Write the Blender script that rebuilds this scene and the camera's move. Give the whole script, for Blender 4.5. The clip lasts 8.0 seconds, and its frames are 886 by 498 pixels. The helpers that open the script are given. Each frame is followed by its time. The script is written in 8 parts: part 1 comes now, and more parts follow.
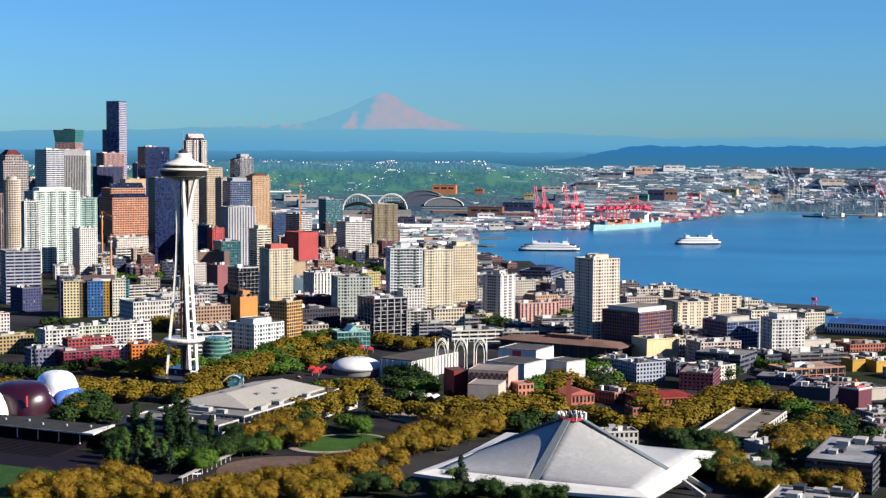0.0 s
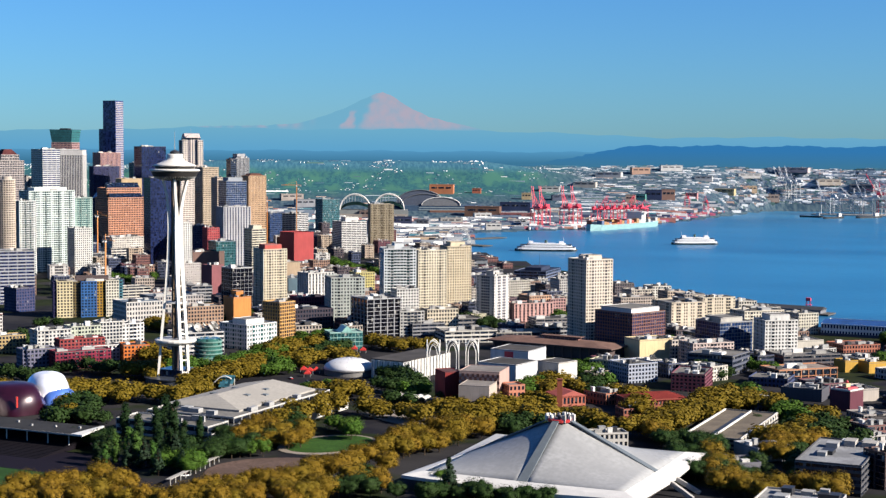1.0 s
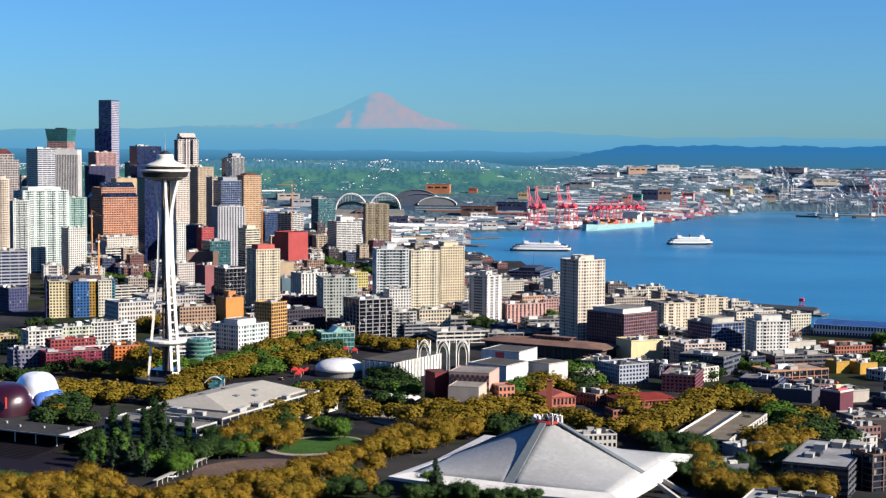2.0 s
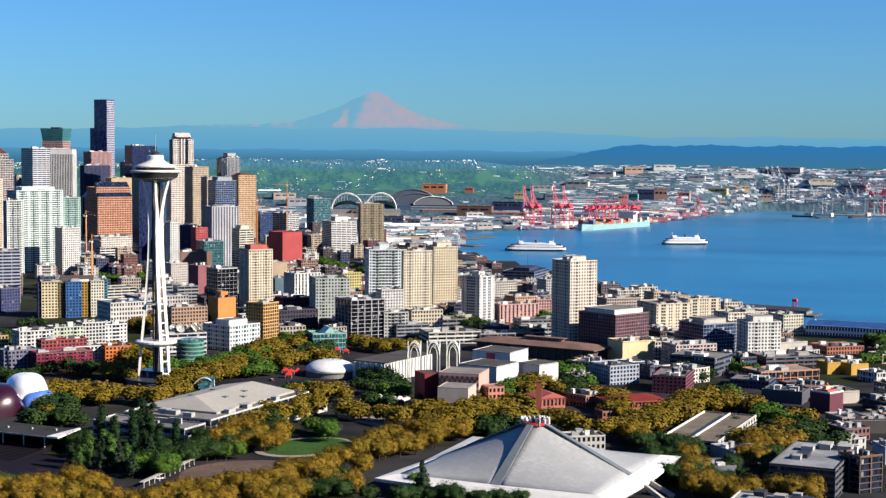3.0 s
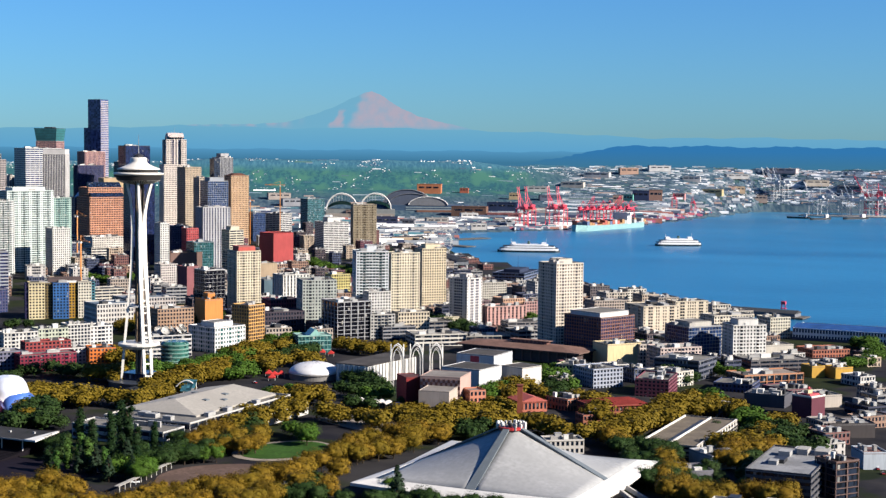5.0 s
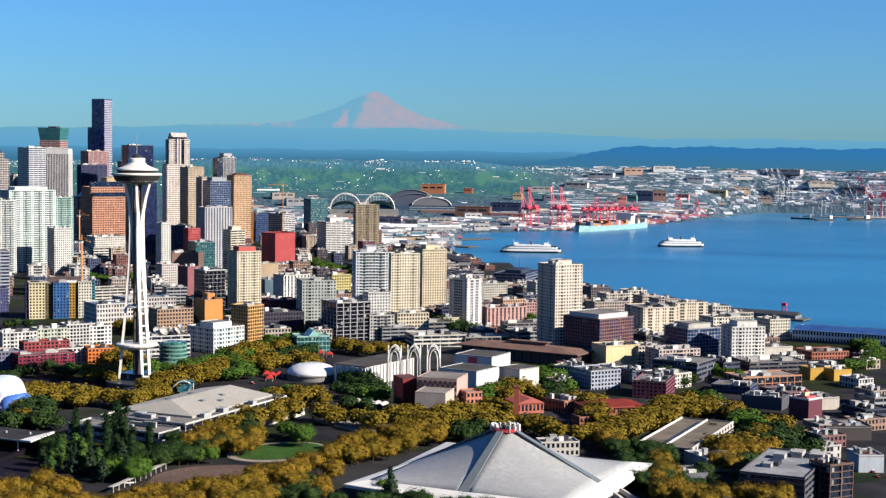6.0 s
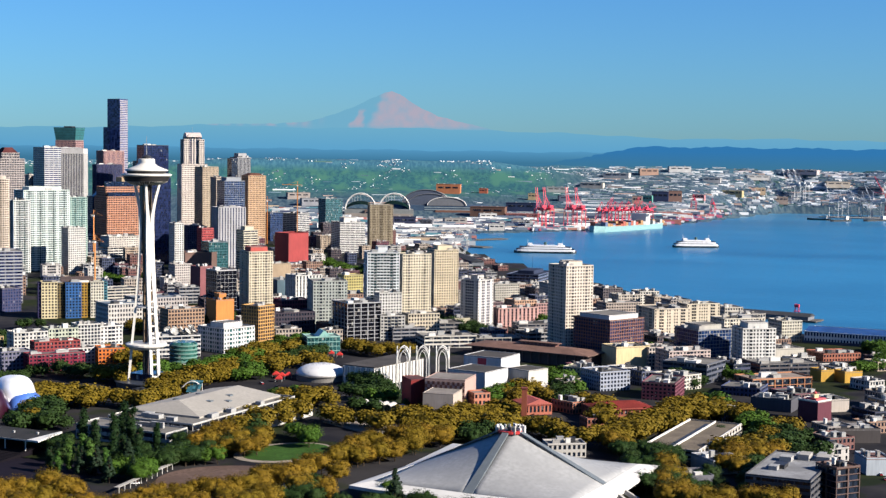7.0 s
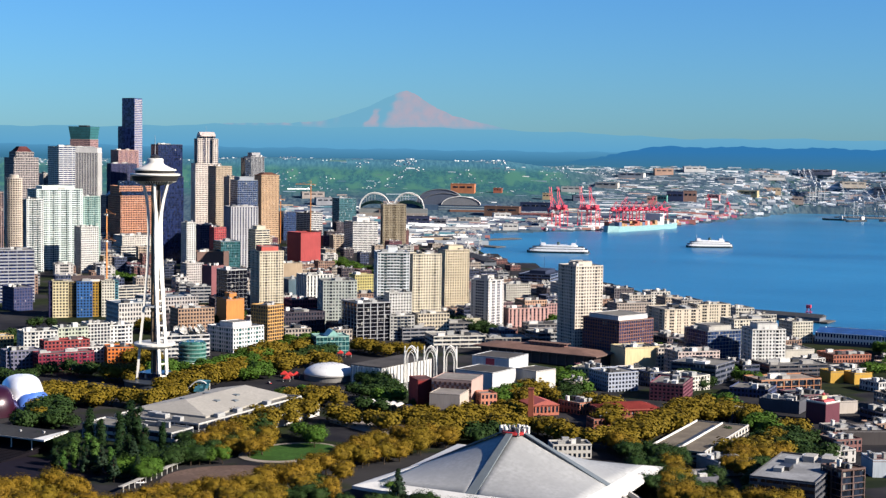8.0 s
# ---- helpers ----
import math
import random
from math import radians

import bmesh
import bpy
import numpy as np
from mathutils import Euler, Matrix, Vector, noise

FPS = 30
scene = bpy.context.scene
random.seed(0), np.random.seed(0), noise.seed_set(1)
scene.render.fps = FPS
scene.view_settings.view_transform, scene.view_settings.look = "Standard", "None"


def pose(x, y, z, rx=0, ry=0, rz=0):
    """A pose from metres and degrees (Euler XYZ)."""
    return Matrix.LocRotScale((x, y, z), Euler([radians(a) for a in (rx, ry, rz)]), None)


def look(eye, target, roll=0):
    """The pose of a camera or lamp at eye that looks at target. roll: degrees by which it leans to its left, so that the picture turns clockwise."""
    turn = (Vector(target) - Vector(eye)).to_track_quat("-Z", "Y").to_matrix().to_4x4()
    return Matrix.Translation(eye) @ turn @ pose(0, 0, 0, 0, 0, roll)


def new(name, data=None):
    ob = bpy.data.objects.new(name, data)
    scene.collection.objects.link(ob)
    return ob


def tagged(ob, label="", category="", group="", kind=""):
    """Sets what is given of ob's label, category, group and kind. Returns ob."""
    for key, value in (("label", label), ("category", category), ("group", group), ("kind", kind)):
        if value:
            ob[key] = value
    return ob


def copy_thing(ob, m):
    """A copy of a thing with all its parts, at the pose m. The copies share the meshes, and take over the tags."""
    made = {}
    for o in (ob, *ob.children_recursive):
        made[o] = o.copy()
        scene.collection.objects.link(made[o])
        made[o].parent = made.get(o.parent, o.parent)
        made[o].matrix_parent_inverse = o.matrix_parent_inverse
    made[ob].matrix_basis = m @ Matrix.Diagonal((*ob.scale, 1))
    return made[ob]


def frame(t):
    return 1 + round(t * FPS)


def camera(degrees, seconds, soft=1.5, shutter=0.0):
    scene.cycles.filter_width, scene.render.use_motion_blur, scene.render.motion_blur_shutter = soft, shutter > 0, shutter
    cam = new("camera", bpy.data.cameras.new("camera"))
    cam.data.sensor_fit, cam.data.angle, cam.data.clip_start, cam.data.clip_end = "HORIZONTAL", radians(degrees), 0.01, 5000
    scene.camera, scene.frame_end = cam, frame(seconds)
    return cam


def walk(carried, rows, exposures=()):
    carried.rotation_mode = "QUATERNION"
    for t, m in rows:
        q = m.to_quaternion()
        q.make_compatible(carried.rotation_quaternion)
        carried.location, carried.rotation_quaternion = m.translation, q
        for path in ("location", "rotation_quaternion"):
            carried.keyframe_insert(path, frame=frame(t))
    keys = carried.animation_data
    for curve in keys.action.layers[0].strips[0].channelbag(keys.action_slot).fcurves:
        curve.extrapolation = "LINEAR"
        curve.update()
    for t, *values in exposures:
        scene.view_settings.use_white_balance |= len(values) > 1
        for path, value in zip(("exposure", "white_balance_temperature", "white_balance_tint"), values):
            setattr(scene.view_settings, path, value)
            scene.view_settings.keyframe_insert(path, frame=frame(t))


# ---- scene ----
cam = camera(32.81, 8.0, soft=1.35)
PATH = [
    (0, look((-635.03, 920.34, 180.53), (-216.37, 14.55, 115.22), 0.341)),
    (0.5, look((-637.28, 918.77, 181.11), (-218.87, 12.88, 115.60), 0.373)),
    (1, look((-639.58, 917.24, 181.66), (-221.45, 11.23, 115.91), 0.385)),
    (1.5, look((-642.10, 915.77, 182.13), (-224.40, 9.58, 116.19), 0.408)),
    (3, look((-649.54, 911.75, 183.97), (-233.60, 4.80, 117.24), 0.472)),
    (3.5, look((-652.16, 910.39, 184.61), (-236.56, 3.30, 117.76), 0.512)),
    (4, look((-654.77, 909.08, 185.27), (-239.60, 1.80, 118.34), 0.557)),
    (4.5, look((-657.34, 907.87, 186.01), (-242.43, 0.48, 118.97), 0.586)),
    (6, look((-665.43, 904.35, 187.88), (-246.65, -1.24, 120.58), 0.733)),
    (6.5, look((-668.17, 903.09, 188.41), (-244.64, -0.28, 120.95), 0.777)),
    (7, look((-670.92, 901.70, 188.87), (-241.73, 1.02, 121.25), 0.798)),
    (7.5, look((-673.77, 900.22, 189.24), (-239.34, 2.08, 121.36), 0.827)),
    (8, look((-676.54, 898.72, 189.63), (-237.52, 2.84, 121.37), 0.877)),
]
walk(cam, PATH)

# ---- light: clear late afternoon, sun low in the west ----
SUN_AZIMUTH, SUN_HEIGHT = 267.0, 28.0
world = bpy.data.worlds.new("world")
scene.world = world
world.use_nodes = True
wn, wl = world.node_tree.nodes, world.node_tree.links
sky = wn.new("ShaderNodeTexSky")
sky.sky_type = "NISHITA"
sky.sun_disc = False
sky.sun_elevation = radians(SUN_HEIGHT)
sky.sun_rotation = radians(SUN_AZIMUTH)
sky.altitude = 200
sky.air_density, sky.dust_density, sky.ozone_density = 1.12, 0.2, 2.5
tint = wn.new("ShaderNodeMix")
tint.data_type, tint.blend_type = "RGBA", "MULTIPLY"
tint.inputs["Factor"].default_value = 1.0
tint.inputs["B"].default_value = (0.303, 0.684, 1.26, 1)
wl.new(sky.outputs[0], tint.inputs["A"])
wl.new(tint.outputs["Result"], wn["Background"].inputs["Color"])
wn["Background"].inputs["Strength"].default_value = 0.0370

sun = new("sun", bpy.data.lights.new("sun", "SUN"))
sun.data.energy, sun.data.angle, sun.data.color = 5.0, radians(0.5), (1.0, 0.91, 0.80)
_sa, _sh = radians(SUN_AZIMUTH), radians(SUN_HEIGHT)
SUN_WAY = Vector((math.sin(_sa) * math.cos(_sh), math.cos(_sa) * math.cos(_sh), math.sin(_sh)))
sun.matrix_world = look(SUN_WAY * 900, (0, 0, 0))

scene.view_settings.exposure = 1.56

# ---- mesh tools ----
def obj(name, bm, material, parent=None, smooth=False):
    me = bpy.data.meshes.new(name)
    bm.to_mesh(me)
    bm.free()
    for m in (material if isinstance(material, (list, tuple)) else (material,)):
        me.materials.append(m)
    if smooth:
        me.polygons.foreach_set("use_smooth", [True] * len(me.polygons))
    ob = new(name, me)
    if parent:
        ob.parent = parent
    return ob


def part(name, bm, material, parent, label="", smooth=False):
    ob = obj(name, bm, material, parent, smooth)
    return tagged(ob, label)


def again(name, me, parent, x=0, y=0, z=0, rz=0):
    """One more part on a mesh that is there already."""
    ob = new(name, me)
    ob.parent = parent
    ob.location = (x, y, z)
    ob.rotation_euler = (0, 0, radians(rz))
    return ob


def base(name, x, y, z, rz=0, label="", category="", group="", kind=""):
    ob = new(name)
    ob.location, ob.rotation_euler = (x, y, z), (0, 0, radians(rz))
    ob.empty_display_size = 2
    return tagged(ob, label, category, group, kind)


BOX = ((0, 3, 2, 1), (4, 5, 6, 7), (0, 1, 5, 4), (1, 2, 6, 5), (2, 3, 7, 6), (3, 0, 4, 7))


def box(bm, x0, x1, y0, y1, z0, z1, mat=0, taper=0.0):
    t = taper
    vs = [bm.verts.new(c) for c in ((x0, y0, z0), (x1, y0, z0), (x1, y1, z0), (x0, y1, z0),
                                    (x0 + t, y0 + t, z1), (x1 - t, y0 + t, z1), (x1 - t, y1 - t, z1), (x0 + t, y1 - t, z1))]
    for q in BOX:
        bm.faces.new([vs[i] for i in q]).material_index = mat
    return bm


def prism(bm, outline, z0, z1, mat=0, top=None):
    """A closed upright prism over a counter-clockwise outline; top: another outline for its upper end."""
    lo = [bm.verts.new((x, y, z0)) for x, y in outline]
    hi = [bm.verts.new((x, y, z1)) for x, y in (top or outline)]
    n = len(lo)
    for i in range(n):
        bm.faces.new((lo[i], lo[(i + 1) % n], hi[(i + 1) % n], hi[i])).material_index = mat
    bm.faces.new(hi).material_index = mat
    bm.faces.new(lo[::-1]).material_index = mat
    return bm


def lathe(bm, profile, n=32, mat=0, x=0.0, y=0.0):
    """Turned about the upright axis: profile of (radius, height) from below upwards."""
    rings = []
    for r, z in profile:
        rings.append([bm.verts.new((x + r * math.cos(2 * math.pi * i / n), y + r * math.sin(2 * math.pi * i / n), z)) for i in range(n)])
    for a, b in zip(rings, rings[1:]):
        for i in range(n):
            bm.faces.new((a[i], a[(i + 1) % n], b[(i + 1) % n], b[i])).material_index = mat
    bm.faces.new(rings[0][::-1]).material_index = mat
    bm.faces.new(rings[-1]).material_index = mat
    return bm


def beam(bm, a, b, r, mat=0, r2=None, sides=4):
    """A straight bar from a to b."""
    a, b = Vector(a), Vector(b)
    way = (b - a).normalized()
    side = way.cross(Vector((0, 0, 1)) if abs(way.z) < 0.95 else Vector((1, 0, 0))).normalized()
    up = side.cross(way)
    rings = []
    for c, q in ((a, r), (b, r if r2 is None else r2)):
        rings.append([bm.verts.new(c + (side * math.cos(k) + up * math.sin(k)) * q)
                      for k in (2 * math.pi * (i + 0.5) / sides for i in range(sides))])
    for i in range(sides):
        j = (i + 1) % sides
        bm.faces.new((rings[0][i], rings[0][j], rings[1][j], rings[1][i])).material_index = mat
    bm.faces.new(rings[0][::-1]).material_index = mat
    bm.faces.new(rings[1]).material_index = mat
    return bm


def tube(bm, pts, r, sides=6, mat=0, closed=False):
    """One bent bar through a row of points."""
    pts = [Vector(p) for p in pts]
    n = len(pts)
    rings = []
    for i, p in enumerate(pts):
        a = pts[i - 1] if i or closed else p
        b = pts[(i + 1) % n] if i < n - 1 or closed else p
        way = (b - a).normalized()
        side = way.cross(Vector((0, 0, 1)) if abs(way.z) < 0.95 else Vector((1, 0, 0))).normalized()
        if rings and side.dot(last) < 0:
            side = -side
        if rings and abs(way.z) > 0.8:
            side = (last - way * last.dot(way)).normalized()
        last = side
        up = side.cross(way)
        rings.append([bm.verts.new(p + (side * math.cos(k) + up * math.sin(k)) * r) for k in (2 * math.pi * j / sides for j in range(sides))])
    for i in range(n if closed else n - 1):
        p, q = rings[i], rings[(i + 1) % n]
        for j in range(sides):
            bm.faces.new((p[j], p[(j + 1) % sides], q[(j + 1) % sides], q[j])).material_index = mat
    if not closed:
        bm.faces.new(rings[0][::-1]).material_index = mat
        bm.faces.new(rings[-1]).material_index = mat
    return bm


def fresh():
    return bmesh.new()


def smoothstep(a, b, v):
    t = min(1.0, max(0.0, (v - a) / (b - a)))
    return t * t * (3 - 2 * t)


def lerp_marks(marks, v):
    for (a, p), (b, q) in zip(marks, marks[1:]):
        if v <= b:
            return p + (q - p) * (v - a) / (b - a)
    return marks[-1][1]


EYE = Vector((-655.0, 910.0, 184.0))      # middle of the flight, from which far distances count


def inland(x, y):
    """Metres from the quay line, positive on the city's side."""
    dx, dy = x - EYE.x, y - EYE.y
    r = math.hypot(dx, dy)
    s = 0.757 * (x + 420) + 0.654 * (y + 560)
    if r > 2300:
        s = max(s, radians(155.9 - math.degrees(math.atan2(dx, dy)) % 360) * r)
    return s


def ground_z(x, y):
    return 2.4 + 7.6 * smoothstep(170, 640, inland(x, y))


# ---- materials ----
def shader(name):
    m = bpy.data.materials.new(name)
    m.use_nodes = True
    return m, m.node_tree.nodes, m.node_tree.links, m.node_tree.nodes["Principled BSDF"]


def mix_rgb(n, l, fac, a, b, kind="MIX"):
    k = n.new("ShaderNodeMix")
    k.data_type, k.blend_type = "RGBA", kind
    for sock, v in (("Factor", fac), ("A", a), ("B", b)):
        if isinstance(v, (int, float)):
            k.inputs[sock].default_value = v
        elif isinstance(v, tuple):
            k.inputs[sock].default_value = (*v, 1) if len(v) == 3 else v
        else:
            l.new(v, k.inputs[sock])
    return k.outputs["Result"]


def grain(n, l, scale, detail=3.0, stretch=(1, 1, 1), low=0.35, high=0.65):
    geo = n.new("ShaderNodeNewGeometry")
    mp = n.new("ShaderNodeMapping")
    mp.inputs["Scale"].default_value = stretch
    t = n.new("ShaderNodeTexNoise")
    t.inputs["Scale"].default_value = scale
    t.inputs["Detail"].default_value = detail
    l.new(geo.outputs["Position"], mp.inputs["Vector"])
    l.new(mp.outputs[0], t.inputs["Vector"])
    r = n.new("ShaderNodeMapRange")
    r.inputs["From Min"].default_value, r.inputs["From Max"].default_value = low, high
    l.new(t.outputs["Fac"], r.inputs["Value"])
    return r.outputs["Result"]


def tone(c, k):
    return tuple(min(1.0, v * k) for v in c)


PAINTS = {}


def wall(colour, rough=0.75, wear=0.25):
    """Painted or cast facade: two scales of variation, streaks running down."""
    key = (colour, rough, wear)
    if key in PAINTS:
        return PAINTS[key]
    m, n, l, p = shader("facade")
    colour = tone(colour, 0.53)
    c1 = mix_rgb(n, l, grain(n, l, 0.05), tone(colour, 1 - wear * 0.6), tone(colour, 1 + wear * 0.25))
    c2 = mix_rgb(n, l, grain(n, l, 0.9, 2, (1, 1, 0.12), 0.45, 0.8), c1, tone(colour, 1 - wear))
    info = n.new("ShaderNodeObjectInfo")
    rr = n.new("ShaderNodeMapRange")
    rr.inputs["To Min"].default_value, rr.inputs["To Max"].default_value = 0.93, 1.05
    l.new(info.outputs["Random"], rr.inputs["Value"])
    c3 = mix_rgb(n, l, 1.0, c2, rr.outputs["Result"], "MULTIPLY")
    l.new(c3, p.inputs["Base Color"])
    p.inputs["Roughness"].default_value = rough
    p.inputs["Specular IOR Level"].default_value = 0.25
    PAINTS[key] = m
    return m


GLASSES = {}


def glass(colour=(0.012, 0.018, 0.032), pane=(1.6, 3.0), pale=0.06, rough=0.12):
    """Windows seen from outside: dark glossy panes, here and there a pale blind."""
    key = (colour, pane, pale, rough)
    if key in GLASSES:
        return GLASSES[key]
    m, n, l, p = shader("window_glass")
    tc = n.new("ShaderNodeTexCoord")
    sn = n.new("ShaderNodeVectorMath")
    sn.operation = "SNAP"
    sn.inputs[1].default_value = (pane[0], pane[0], pane[1])
    l.new(tc.outputs["Object"], sn.inputs[0])
    w = n.new("ShaderNodeTexWhiteNoise")
    w.noise_dimensions = "3D"
    l.new(sn.outputs[0], w.inputs["Vector"])
    r = n.new("ShaderNodeMapRange")
    r.inputs["From Min"].default_value, r.inputs["From Max"].default_value = 1 - pale, 1
    l.new(w.outputs["Value"], r.inputs["Value"])
    c = mix_rgb(n, l, w.outputs["Value"], tone(colour, 0.25), tone(colour, 1.1))
    c = mix_rgb(n, l, r.outputs["Result"], c, (0.22, 0.21, 0.19))
    l.new(c, p.inputs["Base Color"])
    p.inputs["Roughness"].default_value = rough
    p.inputs["Specular IOR Level"].default_value = 0.32
    GLASSES[key] = m
    return m


def plain(name, colour, rough=0.6, metal=0.0, wear=0.2, scale=0.2):
    m, n, l, p = shader(name)
    colour = tone(colour, 0.57)
    c = mix_rgb(n, l, grain(n, l, scale), tone(colour, 1 - wear), tone(colour, 1 + wear * 0.4))
    c = mix_rgb(n, l, grain(n, l, scale * 9), c, tone(colour, 1 - wear * 1.3))
    l.new(c, p.inputs["Base Color"])
    p.inputs["Roughness"].default_value = rough
    p.inputs["Metallic"].default_value = metal
    if rough > 0.8:
        p.inputs["Specular IOR Level"].default_value = 0.1
    return m


ROOFS = {}


def roofing(colour):
    if colour not in ROOFS:
        m, n, l, p = shader("flat_roof")
        base_colour = tone(colour, 0.36)
        c = mix_rgb(n, l, grain(n, l, 0.08, 4), tone(base_colour, 0.72), tone(base_colour, 1.12))
        c = mix_rgb(n, l, grain(n, l, 0.6, 4, low=0.5, high=0.75), c, tone(base_colour, 0.6))
        l.new(c, p.inputs["Base Color"])
        p.inputs["Roughness"].default_value = 0.9
        p.inputs["Specular IOR Level"].default_value = 0.12
        ROOFS[colour] = m
    return ROOFS[colour]


WHITE = plain("white_paint", (0.84, 0.82, 0.77), 0.5, wear=0.12)
STEEL = plain("grey_steel", (0.35, 0.36, 0.37), 0.45, 0.6)
DARK = plain("dark_metal", (0.03, 0.03, 0.035), 0.5)
UNIT = plain("roof_plant", (0.42, 0.42, 0.41), 0.6)
GREY_ROOF, PALE_ROOF, DARK_ROOF = (0.17, 0.17, 0.17), (0.34, 0.325, 0.30), (0.07, 0.07, 0.075)
CONCRETE = plain("pale_concrete", (0.50, 0.48, 0.45), 0.85, wear=0.25)

# ---- ground, water, far hills, mountain ----
def bearing(dx, dy):
    return math.degrees(math.atan2(dx, dy)) % 360


def far_start(az):
    """Distance at which the far shore begins, by compass bearing from the flight."""
    marks = ((130, 3240), (154, 3240), (156, 3300), (159.6, 3460), (162, 3600), (164.2, 4000), (165.9, 4420), (166.6, 4640), (167.4, 4760), (200, 4780))
    for (a, r), (b, q) in zip(marks, marks[1:]):
        if az <= b:
            return r + (q - r) * min(1, max(0, (az - a) / (b - a)))
    return 4780


def land_z(x, y):
    """Height of the land: quay, gentle slope of the city, hills far off."""
    dx, dy = x - EYE.x, y - EYE.y
    r, az = math.hypot(dx, dy), bearing(dx, dy)
    near = ground_z(x, y)
    if not 120 < az < 200:
        return near
    r0 = far_start(az)
    if r < r0:
        return near if inland(x, y) > -50 * smoothstep(-680, -600, y) else -4
    r1 = max(r0, 3900)
    if r < r1:
        return 4.0
    t = (r - r1) / (4905 - r1)
    low = -180.0 / r1
    ridge = -0.0105 + 0.0006 * math.sin(az * 2.1) + 0.0004 * math.sin(az * 5.3 + 1)
    e = low + (-0.0135 - low) * min(1, t / 0.86)
    e += (ridge + 0.0135) * smoothstep(0.80, 1.0, t)
    hill = smoothstep(140, 147, az) * (1 - smoothstep(156, 161.5, az))
    e += hill * 0.0115 * smoothstep(0.50, 0.68, t) * (1 - smoothstep(0.70, 0.84, t)) * (1 + 0.025 * math.sin(az * 2.1) + 0.012 * math.sin(az * 7.0))
    z = 184 + r * e
    return z + 1.5 * noise.noise((x * 0.006, y * 0.006, 0)) * smoothstep(0.2, 0.6, t)


def far_grain(n, l, scale, low, high, along=0.2):
    """Clumps on far slopes, drawn out along the line of sight."""
    geo = n.new("ShaderNodeNewGeometry")
    mp = n.new("ShaderNodeMapping")
    mp.inputs["Rotation"].default_value = (0, 0, radians(-28))
    mp2 = n.new("ShaderNodeMapping")
    mp2.inputs["Scale"].default_value = (1, along, along)
    t = n.new("ShaderNodeTexNoise")
    t.inputs["Scale"].default_value, t.inputs["Detail"].default_value = scale, 4
    l.new(geo.outputs["Position"], mp.inputs["Vector"])
    l.new(mp.outputs[0], mp2.inputs["Vector"])
    l.new(mp2.outputs[0], t.inputs["Vector"])
    r = n.new("ShaderNodeMapRange")
    r.inputs["From Min"].default_value, r.inputs["From Max"].default_value = low, high
    l.new(t.outputs["Fac"], r.inputs["Value"])
    return r.outputs["Result"]


def ground_material():
    m, n, l, p = shader("city_ground")
    pave = mix_rgb(n, l, grain(n, l, 0.03, 4), (0.007, 0.007, 0.010), (0.022, 0.021, 0.022))
    green = mix_rgb(n, l, grain(n, l, 0.05, 4), (0.005, 0.009, 0.003), (0.013, 0.018, 0.005))
    c = mix_rgb(n, l, grain(n, l, 0.012, 3, low=0.52, high=0.58), pave, green)
    # Far woods, heights and flats hold blue air haze in their base colour.
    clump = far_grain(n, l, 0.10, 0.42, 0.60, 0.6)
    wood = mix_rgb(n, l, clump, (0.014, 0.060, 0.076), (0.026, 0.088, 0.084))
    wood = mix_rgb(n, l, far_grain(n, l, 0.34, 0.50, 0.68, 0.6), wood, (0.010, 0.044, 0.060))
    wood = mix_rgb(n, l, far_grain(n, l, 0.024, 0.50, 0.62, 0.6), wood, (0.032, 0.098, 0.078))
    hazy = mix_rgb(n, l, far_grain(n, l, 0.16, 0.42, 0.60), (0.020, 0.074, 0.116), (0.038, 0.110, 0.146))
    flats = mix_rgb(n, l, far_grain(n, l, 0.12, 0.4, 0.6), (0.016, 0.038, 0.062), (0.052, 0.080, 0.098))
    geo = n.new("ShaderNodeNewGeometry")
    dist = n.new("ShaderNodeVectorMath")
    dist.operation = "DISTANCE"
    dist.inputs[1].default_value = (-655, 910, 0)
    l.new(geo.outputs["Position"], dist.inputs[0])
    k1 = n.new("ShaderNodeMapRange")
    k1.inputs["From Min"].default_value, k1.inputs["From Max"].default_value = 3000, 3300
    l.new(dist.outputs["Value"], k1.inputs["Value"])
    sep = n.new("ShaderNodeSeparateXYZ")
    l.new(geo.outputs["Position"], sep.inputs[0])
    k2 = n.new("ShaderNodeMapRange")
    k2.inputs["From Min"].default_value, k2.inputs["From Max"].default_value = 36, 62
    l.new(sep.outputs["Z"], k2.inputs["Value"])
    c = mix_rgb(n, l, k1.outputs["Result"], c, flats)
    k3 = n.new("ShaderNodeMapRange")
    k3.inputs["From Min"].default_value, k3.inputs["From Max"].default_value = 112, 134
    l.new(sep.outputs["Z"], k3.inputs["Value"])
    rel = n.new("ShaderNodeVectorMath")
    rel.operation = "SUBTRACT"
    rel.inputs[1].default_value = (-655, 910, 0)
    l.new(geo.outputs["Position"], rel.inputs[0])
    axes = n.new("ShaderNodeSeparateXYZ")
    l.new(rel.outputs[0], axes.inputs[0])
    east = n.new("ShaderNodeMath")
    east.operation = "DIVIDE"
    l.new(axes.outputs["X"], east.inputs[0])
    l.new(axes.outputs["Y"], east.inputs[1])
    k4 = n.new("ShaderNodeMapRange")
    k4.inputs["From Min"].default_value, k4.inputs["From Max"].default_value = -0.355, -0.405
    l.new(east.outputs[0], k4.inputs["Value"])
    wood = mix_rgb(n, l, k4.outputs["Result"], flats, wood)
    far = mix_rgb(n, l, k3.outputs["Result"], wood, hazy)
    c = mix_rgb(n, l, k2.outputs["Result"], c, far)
    l.new(c, p.inputs["Base Color"])
    p.inputs["Roughness"].default_value = 0.95
    p.inputs["Specular IOR Level"].default_value = 0.08
    return m


